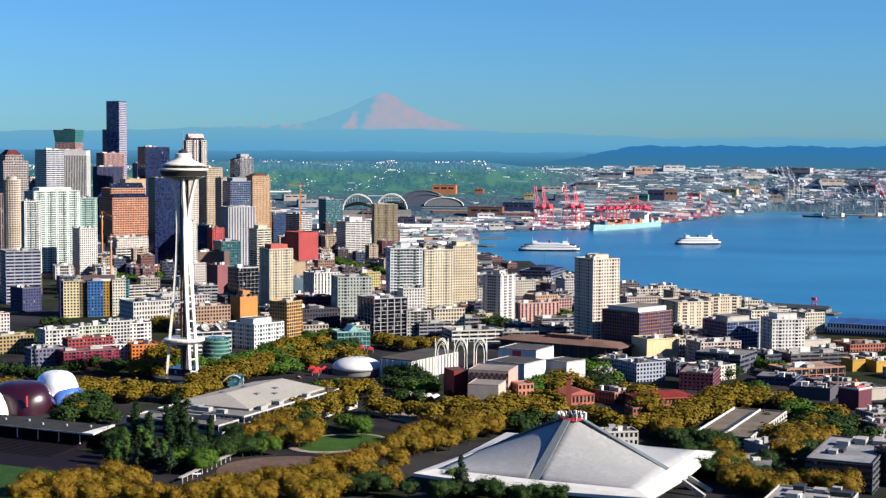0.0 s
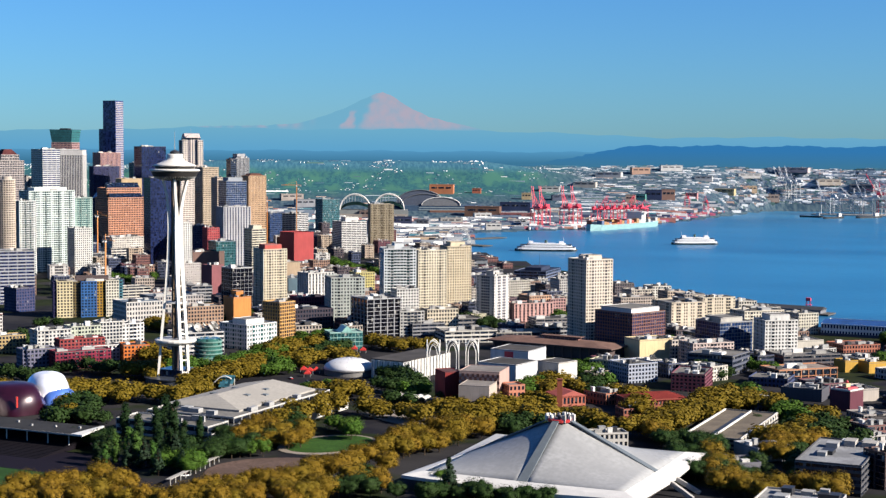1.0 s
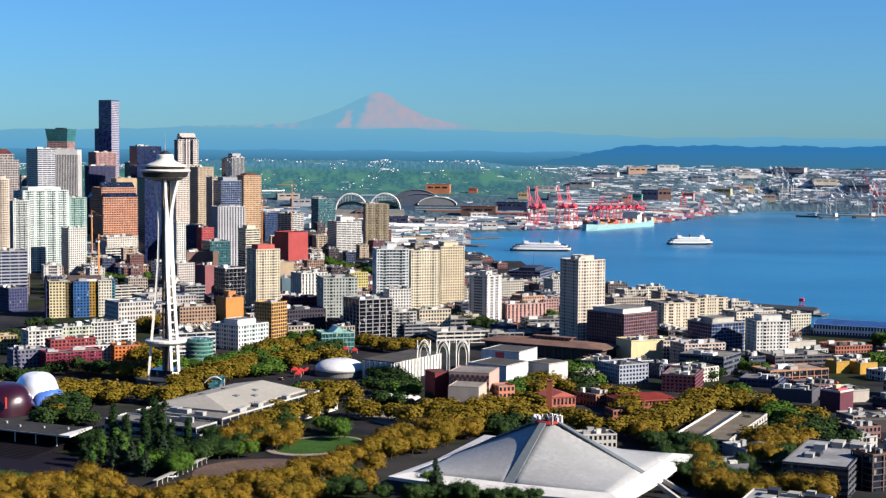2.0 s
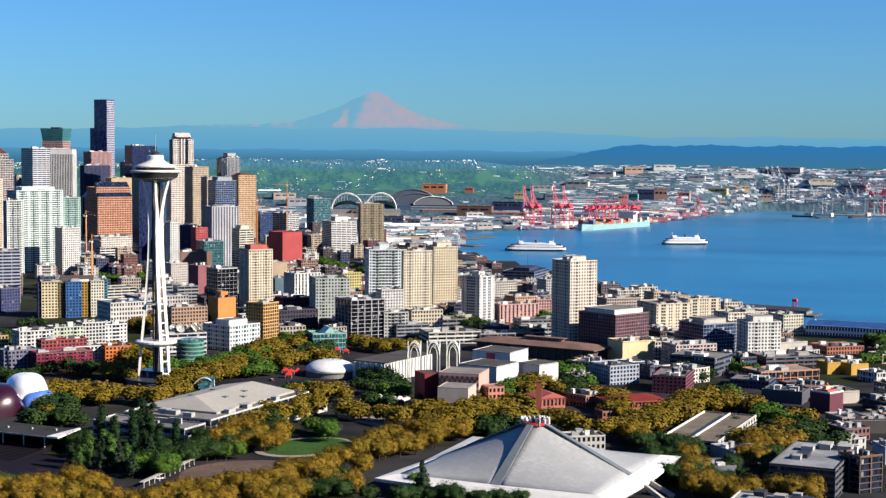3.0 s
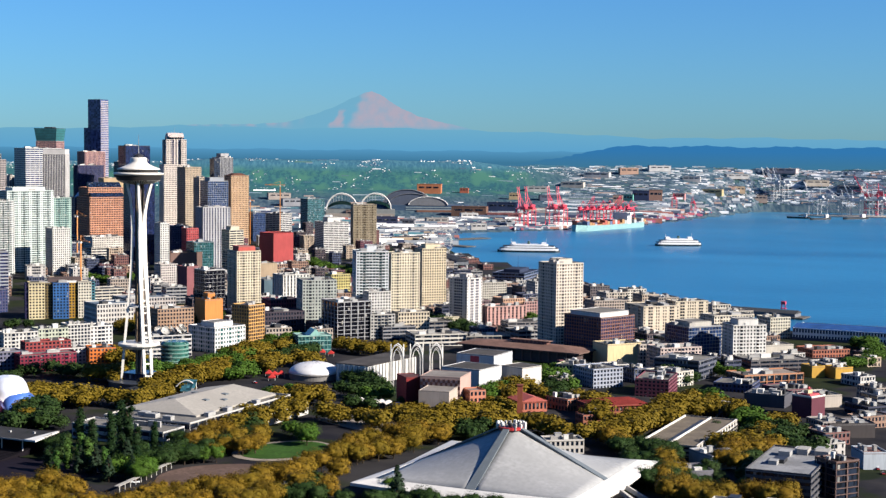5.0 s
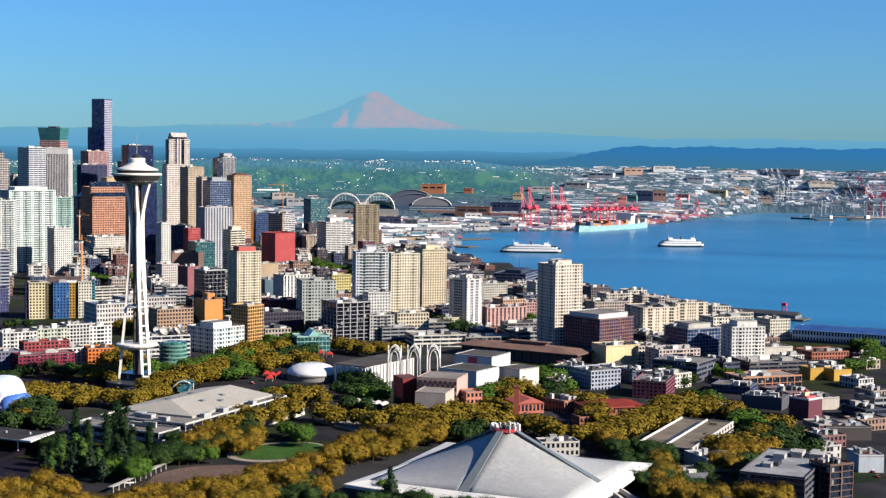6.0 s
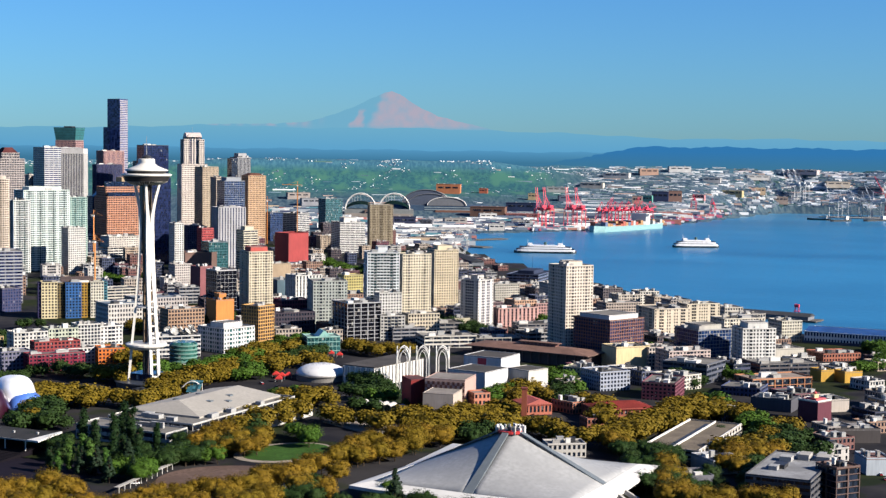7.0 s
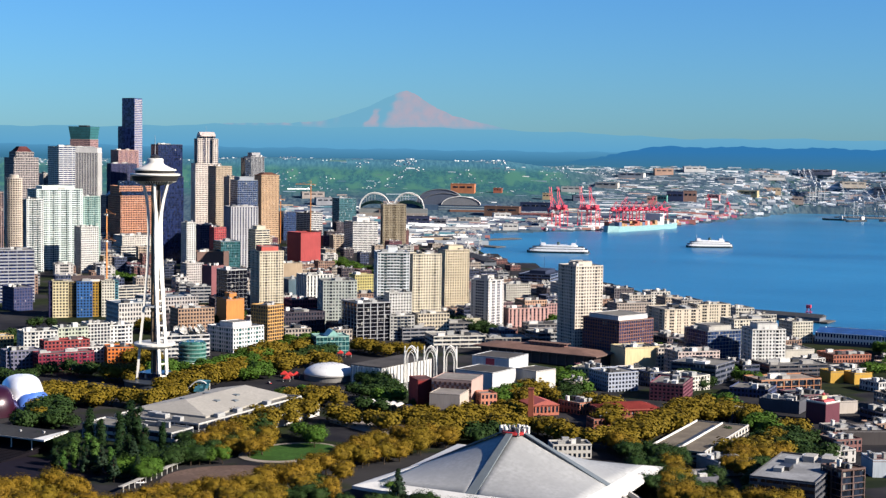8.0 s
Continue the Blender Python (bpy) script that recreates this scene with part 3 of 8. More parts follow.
def flared_tower(x, y, yaw, w, d, h):
    z = ground_z(x, y)
    top = base("skyscraper", x, y, z, yaw, "pink granite tower under a flared teal glass crown", "skyscraper")
    tier(top, (0.46, 0.28, 0.26), "grid", 3.9, -w / 2, w / 2, -d / 2, d / 2, 0, h, NIGHT_GLASS)
    bm = fresh()
    a = [(-w / 2 + 1, -d / 2 + 1), (w / 2 - 1, -d / 2 + 1), (w / 2 - 1, d / 2 - 1), (-w / 2 + 1, d / 2 - 1)]
    b = [(-w * 0.58, -d * 0.55), (w * 0.55, -d * 0.55), (w * 0.55, d * 0.55), (-w * 0.58, d * 0.55)]
    prism(bm, a, h + 0.4, h + 28, top=b)
    part("crown", bm, plain("crown_teal", (0.06, 0.24, 0.26), 0.3, wear=0.35, scale=0.08), top, "flared teal glass crown")
    for k in range(6):
        f = k / 5
        r = [(p[0] + (q[0] - p[0]) * f, p[1] + (q[1] - p[1]) * f) for p, q in zip(a, b)]
        bm = fresh()
        tube(bm, [Vector((*p, h + 0.4 + 27.6 * f)) for p in r], 0.3, 4, closed=True)
        part("crown_rail", bm, DARK, top)
    part("crown_cap", box(fresh(), -w * 0.2, w * 0.2, -d * 0.2, d * 0.2, h + 28, h + 31), DARK, top)


def arched_tower(x, y, yaw, w, d, h):
    """Bank tower with vaulted crown and shoulders."""
    z = ground_z(x, y)
    top = base("skyscraper", x, y, z, yaw, "pale granite tower with glass strips and an arched crown", "skyscraper")
    c = (0.84, 0.74, 0.66)
    tier(top, c, "glass", 3.9, -w / 2 + 4, w / 2 - 4, -d / 2 + 4, d / 2 - 4, 0, h, NIGHT_GLASS)
    for s in (-1, 1):
        for q in (-1, 1):
            a, b = s * (w / 2 - 5), q * (d / 2 - 5)
            tier(top, c, "small", 3.9, a - 5, a + 5, b - 5, b + 5, 0, h - 5, COMMON_GLASS)
        part("stone_strip", box(fresh(), s * (w / 2 - 3.9) - 0.7, s * (w / 2 - 3.9) + 0.7, -3.5, -1.5, 0, h), wall(c), top)
        part("stone_strip", box(fresh(), s * (w / 2 - 3.9) - 0.7, s * (w / 2 - 3.9) + 0.7, 1.5, 3.5, 0, h), wall(c), top)
        part("stone_strip", box(fresh(), -3.5, -1.5, s * (d / 2 - 3.9) - 0.7, s * (d / 2 - 3.9) + 0.7, 0, h), wall(c), top)
        part("stone_strip", box(fresh(), 1.5, 3.5, s * (d / 2 - 3.9) - 0.7, s * (d / 2 - 3.9) + 0.7, 0, h), wall(c), top)
    tier(top, c, "small", 3.9, -w / 2 - 5, w / 2 + 5, -d / 2 - 5, d / 2 + 5, 0, h - 52, COMMON_GLASS)
    for s in (0, 90):
        bm = fresh()
        r, l = (w / 2 - 6, d / 2 + 1) if not s else (d / 2 - 3, w / 2 - 5)
        pts = [(r * math.cos(a), r * 0.5 * math.sin(a)) for a in (math.pi * i / 12 for i in range(13))]
        ends = [[bm.verts.new(((u, v, h + 0.4 + q) if not s else (v, u, h + 0.4 + q))) for u, q in pts] for v in (-l, l)]
        for i in range(12):
            bm.faces.new((ends[0][i], ends[0][i + 1], ends[1][i + 1], ends[1][i]))
        bm.faces.new(ends[0])
        bm.faces.new(ends[1][::-1])
        bmesh.ops.recalc_face_normals(bm, faces=bm.faces)
        part("arched_roof", bm, wall((0.76, 0.62, 0.58)), top, "rosy arched crown")
    part("mast", beam(fresh(), (0, 0, h + 8), (0, 0, h + 20), 0.4, r2=0.1), STEEL, top)


def hip_roof(top, w, d, z, h, colour, inset=0.0):
    bm = fresh()
    prism(bm, [(-w / 2, -d / 2), (w / 2, -d / 2), (w / 2, d / 2), (-w / 2, d / 2)], z, z + h,
          top=[(-w * 0.22, -d * 0.22), (w * 0.22, -d * 0.22), (w * 0.22, d * 0.22), (-w * 0.22, d * 0.22)])
    return part("hip_roof", bm, roofing(colour), top, "brown hip roof")


def hipped_granite(x, y, yaw, w, d, h):
    top = base("office_tower", x, y, ground_z(x, y), yaw, "pale granite office tower with stepped top and brown hip roof", "skyscraper")
    c = (0.46, 0.40, 0.38)
    tier(top, c, "grid", 4.0, -w / 2, w / 2, -d / 2, d / 2, 0, h)
    tier(top, c, "grid", 4.0, -w * 0.36, w * 0.36, -d * 0.36, d * 0.36, h + 0.4, h + 10)
    hip_roof(top, w * 0.66, d * 0.66, h + 10.4, 10, (0.16, 0.05, 0.05))


def hipped_peach(x, y, yaw, w, d, h):
    top = building("office_tower", "peach stone tower with a brown hip roof", x, y, yaw, w, d, h, (0.64, 0.42, 0.25), "small", 3.6, units=0)
    hip_roof(top, w * 0.96, d * 0.96, h + 0.4, 5, (0.22, 0.10, 0.07))


def round_tower(x, y, yaw, w, d, h):
    """Cream cylinder of flats with rows of windows."""
    top = base("apartment_tower", x, y, ground_z(x, y), yaw, "cream cylindrical apartment tower with rows of windows", "building")
    r = w / 2
    part("window_glass", lathe(fresh(), [(r - 0.5, 0), (r - 0.5, h - 0.1)], 40), COMMON_GLASS, top)
    n = max(1, round(h / 3.0))
    st = h / n
    bm = lathe(fresh(), [(r, 0), (r, st * 0.45)], 40)
    for k in range(20):
        a = 2 * math.pi * k / 20
        beam(bm, ((r - 0.3) * math.cos(a), (r - 0.3) * math.sin(a), st * 0.45), ((r - 0.3) * math.cos(a), (r - 0.3) * math.sin(a), st), 0.7)
    first = part("storey", bm, wall((0.62, 0.52, 0.42)), top)
    for k in range(1, n):
        again("storey", first.data, top, z=k * st)
    part("roof", lathe(fresh(), [(r + 0.3, h), (r + 0.3, h + 1), (r * 0.6, h + 1.2), (r * 0.6, h + 5), (r * 0.5, h + 5.2)], 40), wall((0.62, 0.54, 0.46)), top)


def terracotta_block(x, y, yaw, w, d, h):
    """Orange gridded office block with slanted blue glass roofs."""
    top = base("office_tower", x, y, ground_z(x, y), yaw, "orange gridded office block with slanted blue glass roofs", "skyscraper")
    c = (0.72, 0.34, 0.20)
    tier(top, c, "grid", 3.7, -w / 2, w / 2, -d / 2, d / 2, 0, h)
    tier(top, c, "grid", 3.7, -w / 2 + 3, w / 2 - 10, -d / 2 + 14, d / 2 - 2, h + 0.4, h + 16)
    for yy, zz, hh in ((-d / 2 + 1.5, h + 0.4, 8), (-d / 2 + 15, h + 16.8, 9)):
        bm = fresh()
        vs = [bm.verts.new(v) for v in ((-w / 2 + 5, yy, zz), (w / 2 - 12, yy, zz), (w / 2 - 12, yy + 11, zz), (-w / 2 + 5, yy + 11, zz), (-w / 2 + 5, yy + 11, zz + hh), (w / 2 - 12, yy + 11, zz + hh))]
        for q in ((0, 1, 5, 4), (1, 2, 5), (3, 0, 4), (2, 3, 4, 5), (3, 2, 1, 0)):
            bm.faces.new([vs[i] for i in q])
        part("slanted_glazing", bm, glass((0.010, 0.018, 0.038), (2, 2), 0.01), top, "slanted blue glazing")


def pointed_tower(x, y, yaw, w, d, h):
    top = base("office_tower", x, y, ground_z(x, y), yaw, "dark blue glass tower with pyramid peaks", "skyscraper")
    tier(top, (0.10, 0.12, 0.20), "glass", 3.8, -w / 2, w / 2, -d / 2, d / 2, 0, h, BLUE_GLASS)
    part("peak", prism(fresh(), [(-w * 0.3, -d * 0.3), (w * 0.3, -d * 0.3), (w * 0.3, d * 0.3), (-w * 0.3, d * 0.3)], h + 0.4, h + 16,
                       top=[(-0.3, -0.3), (0.3, -0.3), (0.3, 0.3), (-0.3, 0.3)]), BLUE_GLASS, top, "glass pyramid peak")


def coloured_tower(x, y, yaw, w, d, h):
    """Housing block in bands of cream, blue, ochre and teal."""
    top = base("apartment_tower", x, y, ground_z(x, y), yaw, "apartment block in upright bands of cream, blue and ochre", "building")
    bands = ((0.0, 0.24, (0.72, 0.62, 0.38), 0), (0.24, 0.36, (0.16, 0.12, 0.05), 2.5), (0.36, 0.60, (0.03, 0.13, 0.36), -1.2),
             (0.60, 0.74, (0.42, 0.24, 0.03), 2.5), (0.74, 0.94, (0.74, 0.70, 0.58), 0), (0.94, 1.0, (0.06, 0.22, 0.28), 1.5))
    for a, b, c, back in bands:
        tier(top, c, "small", 2.9, -w / 2 + w * a + 0.02, -w / 2 + w * b - 0.02, -d / 2 + back, d / 2 - 6, 0, h - abs(back) * 0.4, roof=DARK_ROOF)
    # Navy end bay: shade of the left face put into its colour.
    tier(top, (0.05, 0.04, 0.13), "small", 2.9, -w / 2 - 3, -w / 2 - 0.02, -d / 2 + 2, d / 2 - 8, 0, h - 1, roof=DARK_ROOF)
    tier(top, (0.10, 0.07, 0.07), "blank", 4, -w * 0.2, w * 0.3, -d * 0.1, d * 0.2, h + 0.5, h + 4, roof=DARK_ROOF)
    plant(top, 77, -w / 2, w / 2, -d / 2 + 3, d / 2 - 8, h - 0.3, 6)



def ribbed_hall(x, y, yaw, w, d, h, label):
    top = base("science_hall", x, y, ground_z(x, y), yaw, label, "hall")
    part("hall_body", box(fresh(), -w / 2, w / 2, -d / 2, d / 2, -2, h), WHITE, top)
    part("roof", box(fresh(), -w / 2 - 0.4, w / 2 + 0.4, -d / 2 - 0.4, d / 2 + 0.4, h, h + 0.7), roofing((0.13, 0.12, 0.115)), top, "dark flat roof")
    gap = glass((0.04, 0.05, 0.07), pale=0.3)
    for along, span, half in ((0, w, d / 2), (1, d, w / 2)):
        n = max(1, int(span / 4.2))
        for k in range(n):
            u = -span / 2 + (k + 0.5) * span / n
            for v in (-1, 1):
                p, q = sorted((v * (half + 0.004), v * (half + 1.0)))
                r, s = sorted((v * (half + 0.004), v * (half + 0.1)))
                if along:
                    part("rib", box(fresh(), p, q, u - 0.7, u + 0.7, 0, h - 0.3), WHITE, top)
                    part("window_strip", box(fresh(), r, s, u + 0.9, u + 1.9, 1.0, h - 1.2), gap, top)
                else:
                    part("rib", box(fresh(), u - 0.7, u + 0.7, p, q, 0, h - 0.3), WHITE, top)
                    part("window_strip", box(fresh(), u + 0.9, u + 1.9, r, s, 1.0, h - 1.2), gap, top)
    return top


def sign_block(x, y, yaw, w, d, h):
    top = building("sign_block", "dark maroon block with white-edged red rooftop deck", x, y, yaw, w, d, h, (0.13, 0.03, 0.05), "blank", 5, units=0, roof=(0.62, 0.56, 0.52))
    red = plain("rooftop_red", (0.55, 0.03, 0.04), 0.5)
    for u in (-w / 2 - 0.1, w / 2 - 0.3):
        part("white_edge", box(fresh(), u, u + 0.4, -d / 2 - 0.1, d / 2 + 0.1, h + 0.5, h + 1.5), WHITE, top)
    for v in (-d / 2 - 0.1, d / 2 - 0.3):
        part("white_edge", box(fresh(), -w / 2 + 0.35, w / 2 - 0.35, v, v + 0.4, h + 0.5, h + 1.5), WHITE, top)
    part("red_deck", prism(fresh(), [(-w * 0.40, -d * 0.36), (w * 0.40, -d * 0.36), (w * 0.40, d * 0.30), (-w * 0.40, d * 0.30)], h + 0.4, h + 2.2,
                           top=[(-w * 0.32, -d * 0.28), (w * 0.32, -d * 0.28), (w * 0.32, d * 0.22), (-w * 0.32, d * 0.22)]), red, top, "red raised roof deck")
    part("pale_lantern", box(fresh(), -w * 0.22, w * 0.10, -d * 0.12, d * 0.08, h + 2.2, h + 4.6), plain("pale_yellow", (0.66, 0.60, 0.34), 0.6), top)
    part("red_sign", lathe(fresh(), [(0.9, h + 4.6), (1.3, h + 5.6), (0.5, h + 6.6)], 12), red, top)


def pier_shed(x, y, yaw, w, d, h):
    top = base("pier_shed", x, y, 0, yaw, "long white pier shed with windows and a blue roof", "shed")
    part("pier_deck", box(fresh(), -w / 2 - 8, w / 2 + 8, -d / 2 - 8, d / 2 + 8, -3, 1.6), CONCRETE, top)
    tier(top, (1.0, 1.0, 1.0), "small", 5.6, -w / 2, w / 2, -d / 2, d / 2, 1.6, h, NIGHT_GLASS, (0.03, 0.12, 0.40))
    part("dark_plinth", box(fresh(), -w / 2 - 0.3, w / 2 + 0.3, -d / 2 - 0.3, -d / 2 - 0.01, 1.6, 5.0), plain("navy_plinth", (0.04, 0.05, 0.10), 0.6), top)
    bm = fresh()
    prism(bm, [(-w / 2 - 1, -d / 2 - 1), (w / 2 + 1, -d / 2 - 1), (w / 2 + 1, d / 2 + 1), (-w / 2 - 1, d / 2 + 1)], h + 0.5, h + 3.0,
          top=[(-w / 2 - 1, -2), (w / 2 + 1, -2), (w / 2 + 1, 2), (-w / 2 - 1, 2)])
    part("pitched_roof", bm, roofing((0.03, 0.14, 0.46)), top, "blue pitched metal roof")
    part("gable_panel", box(fresh(), w / 2 - 40, w / 2 - 26, -d / 2 - 1.4, -d / 2 - 0.32, 2.5, h + 1), WHITE, top)


def pier_hall(x, y, yaw, w, d, h):
    top = base("pier_hall", x, y, 0, yaw, "long navy pier hall with pale window bands", "shed")
    part("pier_deck", box(fresh(), -w / 2 - 5, w / 2 + 5, -d / 2 - 5, d / 2 + 5, -3, 1.6), CONCRETE, top)
    tier(top, (0.12, 0.15, 0.24), "band", 4.5, -w / 2, w / 2, -d / 2, d / 2, 1.6, h, COMMON_GLASS, (0.05, 0.07, 0.13))
    part("flagpole", beam(fresh(), (w * 0.1, 0, h), (w * 0.1, 0, h + 22), 0.3, r2=0.12), STEEL, top)
    part("roof_hall", box(fresh(), -w * 0.3, w * 0.3, -d * 0.25, d * 0.25, h + 0.4, h + 5), roofing((0.06, 0.08, 0.15)), top)


def round_glass_block(x, y, yaw, w, d, h):
    top = base("office_block", x, y, ground_z(x, y), yaw, "round-fronted green glass office block with bands", "building")
    r = w / 2
    part("glass_drum", lathe(fresh(), [(r, 0), (r, h * 0.9), (r - 2, h)], 40), glass((0.03, 0.10, 0.085), (2, 4), 0.05), top)
    n = 5
    for k in range(n):
        z = h * 0.9 * (k + 0.5) / n
        part("band", lathe(fresh(), [(r + 0.3, z), (r + 0.5, z + 0.2), (r + 0.5, z + 1.1), (r + 0.2, z + 1.3)], 40), wall((0.16, 0.30, 0.26)), top)
    part("plinth", lathe(fresh(), [(r + 0.6, 0), (r + 0.6, 0.9)], 40), WHITE, top)


def dish(x, y, z, r, az):
    top = base("satellite_dish", x, y, z, az, "white satellite dish on a short stand", "dish", "rooftop dishes")
    bm = fresh()
    n = 20
    rings = []
    for k in range(5):
        q = r * k / 4
        rings.append([(q * math.cos(2 * math.pi * i / n), q * math.sin(2 * math.pi * i / n), 0.30 * q * q / r) for i in range(n)])
    tilt = Matrix.Rotation(radians(-52), 3, "X")
    off = Vector((0, 0, 1.5 + r * 0.6))
    vr = [[bm.verts.new(tilt @ Vector(p) + off) for p in ring] for ring in rings[1:]]
    c = bm.verts.new(off)
    for i in range(n):
        bm.faces.new((c, vr[0][i], vr[0][(i + 1) % n]))
    for a, b in zip(vr, vr[1:]):
        for i in range(n):
            bm.faces.new((a[i], b[i], b[(i + 1) % n], a[(i + 1) % n]))
    bmesh.ops.solidify(bm, geom=bm.faces[:], thickness=0.12)
    part("reflector", bm, WHITE, top, smooth=True)
    part("stand", beam(fresh(), (0, 0, -0.5), off, 0.35, sides=6), STEEL, top)


def dish_building(x, y, yaw, w, d, h):
    top = building("office_block", "white office block with a roof full of dishes", x, y, yaw, w, d, h, (0.62, 0.61, 0.60), "band", 3.8, units=4)
    m = pose(x, y, ground_z(x, y), 0, 0, yaw)
    rng = random.Random(3)
    for k in range(12):
        p = m @ Vector((w * (-0.15 + 0.055 * k), rng.uniform(-0.4, 0.3) * d, h + 0.3))
        dish(p.x, p.y, p.z, rng.uniform(2.6, 4.2), 95 + rng.uniform(-60, 60))


def glass_pavilion(x, y, yaw, w, d, h):
    top = building("glass_pavilion", "pale turquoise glazed pavilion with a gabled roof", x, y, yaw, w, d, h, (0.34, 0.58, 0.52), "glass", 4.0, pane=TEAL_GLASS, roof=(0.36, 0.56, 0.50), units=0)
    bm = fresh()
    prism(bm, [(-w * 0.18, -d * 0.5), (w * 0.22, -d * 0.5), (w * 0.22, d * 0.3), (-w * 0.18, d * 0.3)], h + 0.4, h + 6,
          top=[(w * 0.0, -d * 0.5), (w * 0.04, -d * 0.5), (w * 0.04, d * 0.3), (w * 0.0, d * 0.3)])
    part("gabled_glazing", bm, wall((0.30, 0.56, 0.50), 0.3), top, "turquoise gabled glazing")


def red_hip_house(x, y, yaw, w, d, h):
    top = building("brick_house", "long red brick house under a red hip roof", x, y, yaw, w, d, h - 1.5, (0.32, 0.09, 0.06), "small", 4.0, units=0)
    bm = fresh()
    prism(bm, [(-w / 2 - 1, -d / 2 - 1), (w / 2 + 1, -d / 2 - 1), (w / 2 + 1, d / 2 + 1), (-w / 2 - 1, d / 2 + 1)], h - 1, h + 3,
          top=[(-w / 2 + d * 0.4, -0.5), (w / 2 - d * 0.4, -0.5), (w / 2 - d * 0.4, 0.5), (-w / 2 + d * 0.4, 0.5)])
    part("hip_roof", bm, roofing((0.36, 0.05, 0.04)), top, "red hip roof")


def patterned_hall(x, y, yaw, w, d, h):
    top = building("theatre_hall", "pink theatre hall with a brown chequered flank", x, y, yaw, w, d, h, (0.62, 0.42, 0.36), "blank", 20, roof=(0.42, 0.38, 0.35), units=0, parapet=0.4)
    tiles = wall((0.11, 0.05, 0.045))
    n, m = 16, 6
    first = None
    for i in range(n):
        for j in range(m):
            v, z = -d / 2 + d * (i + 0.5) / n, h - 1.2 - (j + 0.5) * (h * 0.55) / m
            if (i + j) % 2:
                continue
            if first is None:
                first = part("tile", box(fresh(), -0.3, -0.02, -d / n / 2, d / n / 2, -h * 0.27 / m, h * 0.27 / m), tiles, top)
                first.location = (-w / 2, v, z)
            else:
                again("tile", first.data, top, -w / 2, v, z)


def brown_pavilion(x, y, yaw, w, d, h):
    """Broad low hall: walls in painted shade set back under a hip roof with deep eaves, louvred lantern on the ridge.
    """
    FOOT.append((x - w * 0.25, y, 40))
    FOOT.append((x + w * 0.25, y, 40))
    top = base("pavilion", x, y, ground_z(x, y), yaw, "long low pavilion with walls painted in shade under a brown hip roof", "building")
    # Shade below the eaves is put into this near-black wall colour.
    shade = plain("pavilion_wall_shade", (0.08, 0.05, 0.05), 0.7)
    part("hall_wall", box(fresh(), -w / 2 + 5, w / 2 - 5, -d / 2 + 5, d / 2 - 5, -2, h), shade, top)
    post = plain("pavilion_post", (0.20, 0.11, 0.09), 0.7)
    slat = plain("louvre_brown", (0.34, 0.16, 0.13), 0.7)
    for k in range(14):
        u = -w / 2 + 6 + (w - 12) * k / 13
        part("column", box(fresh(), u - 0.5, u + 0.5, d / 2 - 4.9, d / 2 - 4.0, -1.5, h), post, top)
    cover = roofing((0.34, 0.20, 0.16))
    eave = [(-w / 2, -d / 2), (w / 2, -d / 2), (w / 2, d / 2), (-w / 2, d / 2)]
    crown = [(-w * 0.28, -d * 0.1), (w * 0.28, -d * 0.1), (w * 0.28, d * 0.1), (-w * 0.28, d * 0.1)]
    part("fascia", box(fresh(), -w / 2, w / 2, -d / 2, d / 2, h, h + 1.0), plain("pavilion_fascia", (0.16, 0.09, 0.07), 0.7), top, "dark brown fascia")
    roof = part("hip_roof", prism(fresh(), eave, h + 1.004, h + 4.2, top=crown), cover, top, "brown low hip roof")
    part("lantern", box(fresh(), -w * 0.18, w * 0.10, -d * 0.09, d * 0.09, h + 4.2, h + 6.4), plain("lantern_brown", (0.20, 0.08, 0.07), 0.7), roof, "dark red-brown louvred lantern")
    part("lantern_cap", box(fresh(), -w * 0.20, w * 0.12, -d * 0.11, d * 0.11, h + 6.4, h + 6.9), cover, roof)
    for k in range(9):
        u = -w * 0.17 + w * 0.26 * k / 8
        part("louvre", box(fresh(), u - 0.4, u + 0.4, d * 0.09, d * 0.09 + 0.3, h + 4.3, h + 6.3), slat, roof)


def timber_pier(x, y, yaw, l, w, shed, label, colour):
    top = base("pier", x, y, 0, yaw, label, "pier", "city piers")
    part("deck", box(fresh(), -l / 2, l / 2, -w / 2, w / 2, 0.8, 2.0), plain("pier_deck", (0.16, 0.15, 0.14), 0.9), top)
    for k in range(int(l / 12)):
        for v in (-w / 2 + 1, w / 2 - 1):
            part("pile", beam(fresh(), (-l / 2 + 6 + 12 * k, v, -3), (-l / 2 + 6 + 12 * k, v, 0.8), 0.5, sides=6), BARK_DARK, top)
    if shed:
        part("shed_wall", box(fresh(), -l * 0.4, l * 0.4, -w * 0.38, w * 0.38, 2.0, 2 + shed), wall(colour), top)
        part("shed_roof", prism(fresh(), [(-l * 0.41, -w * 0.42), (l * 0.41, -w * 0.42), (l * 0.41, w * 0.42), (-l * 0.41, w * 0.42)], 2 + shed, 5 + shed,
                                top=[(-l * 0.41, -0.4), (l * 0.41, -0.4), (l * 0.41, 0.4), (-l * 0.41, 0.4)]), roofing((0.10, 0.11, 0.13)), top, "dark pitched shed roof")
    return top


BARK_DARK = plain("pile_timber", (0.05, 0.04, 0.035), 0.9)

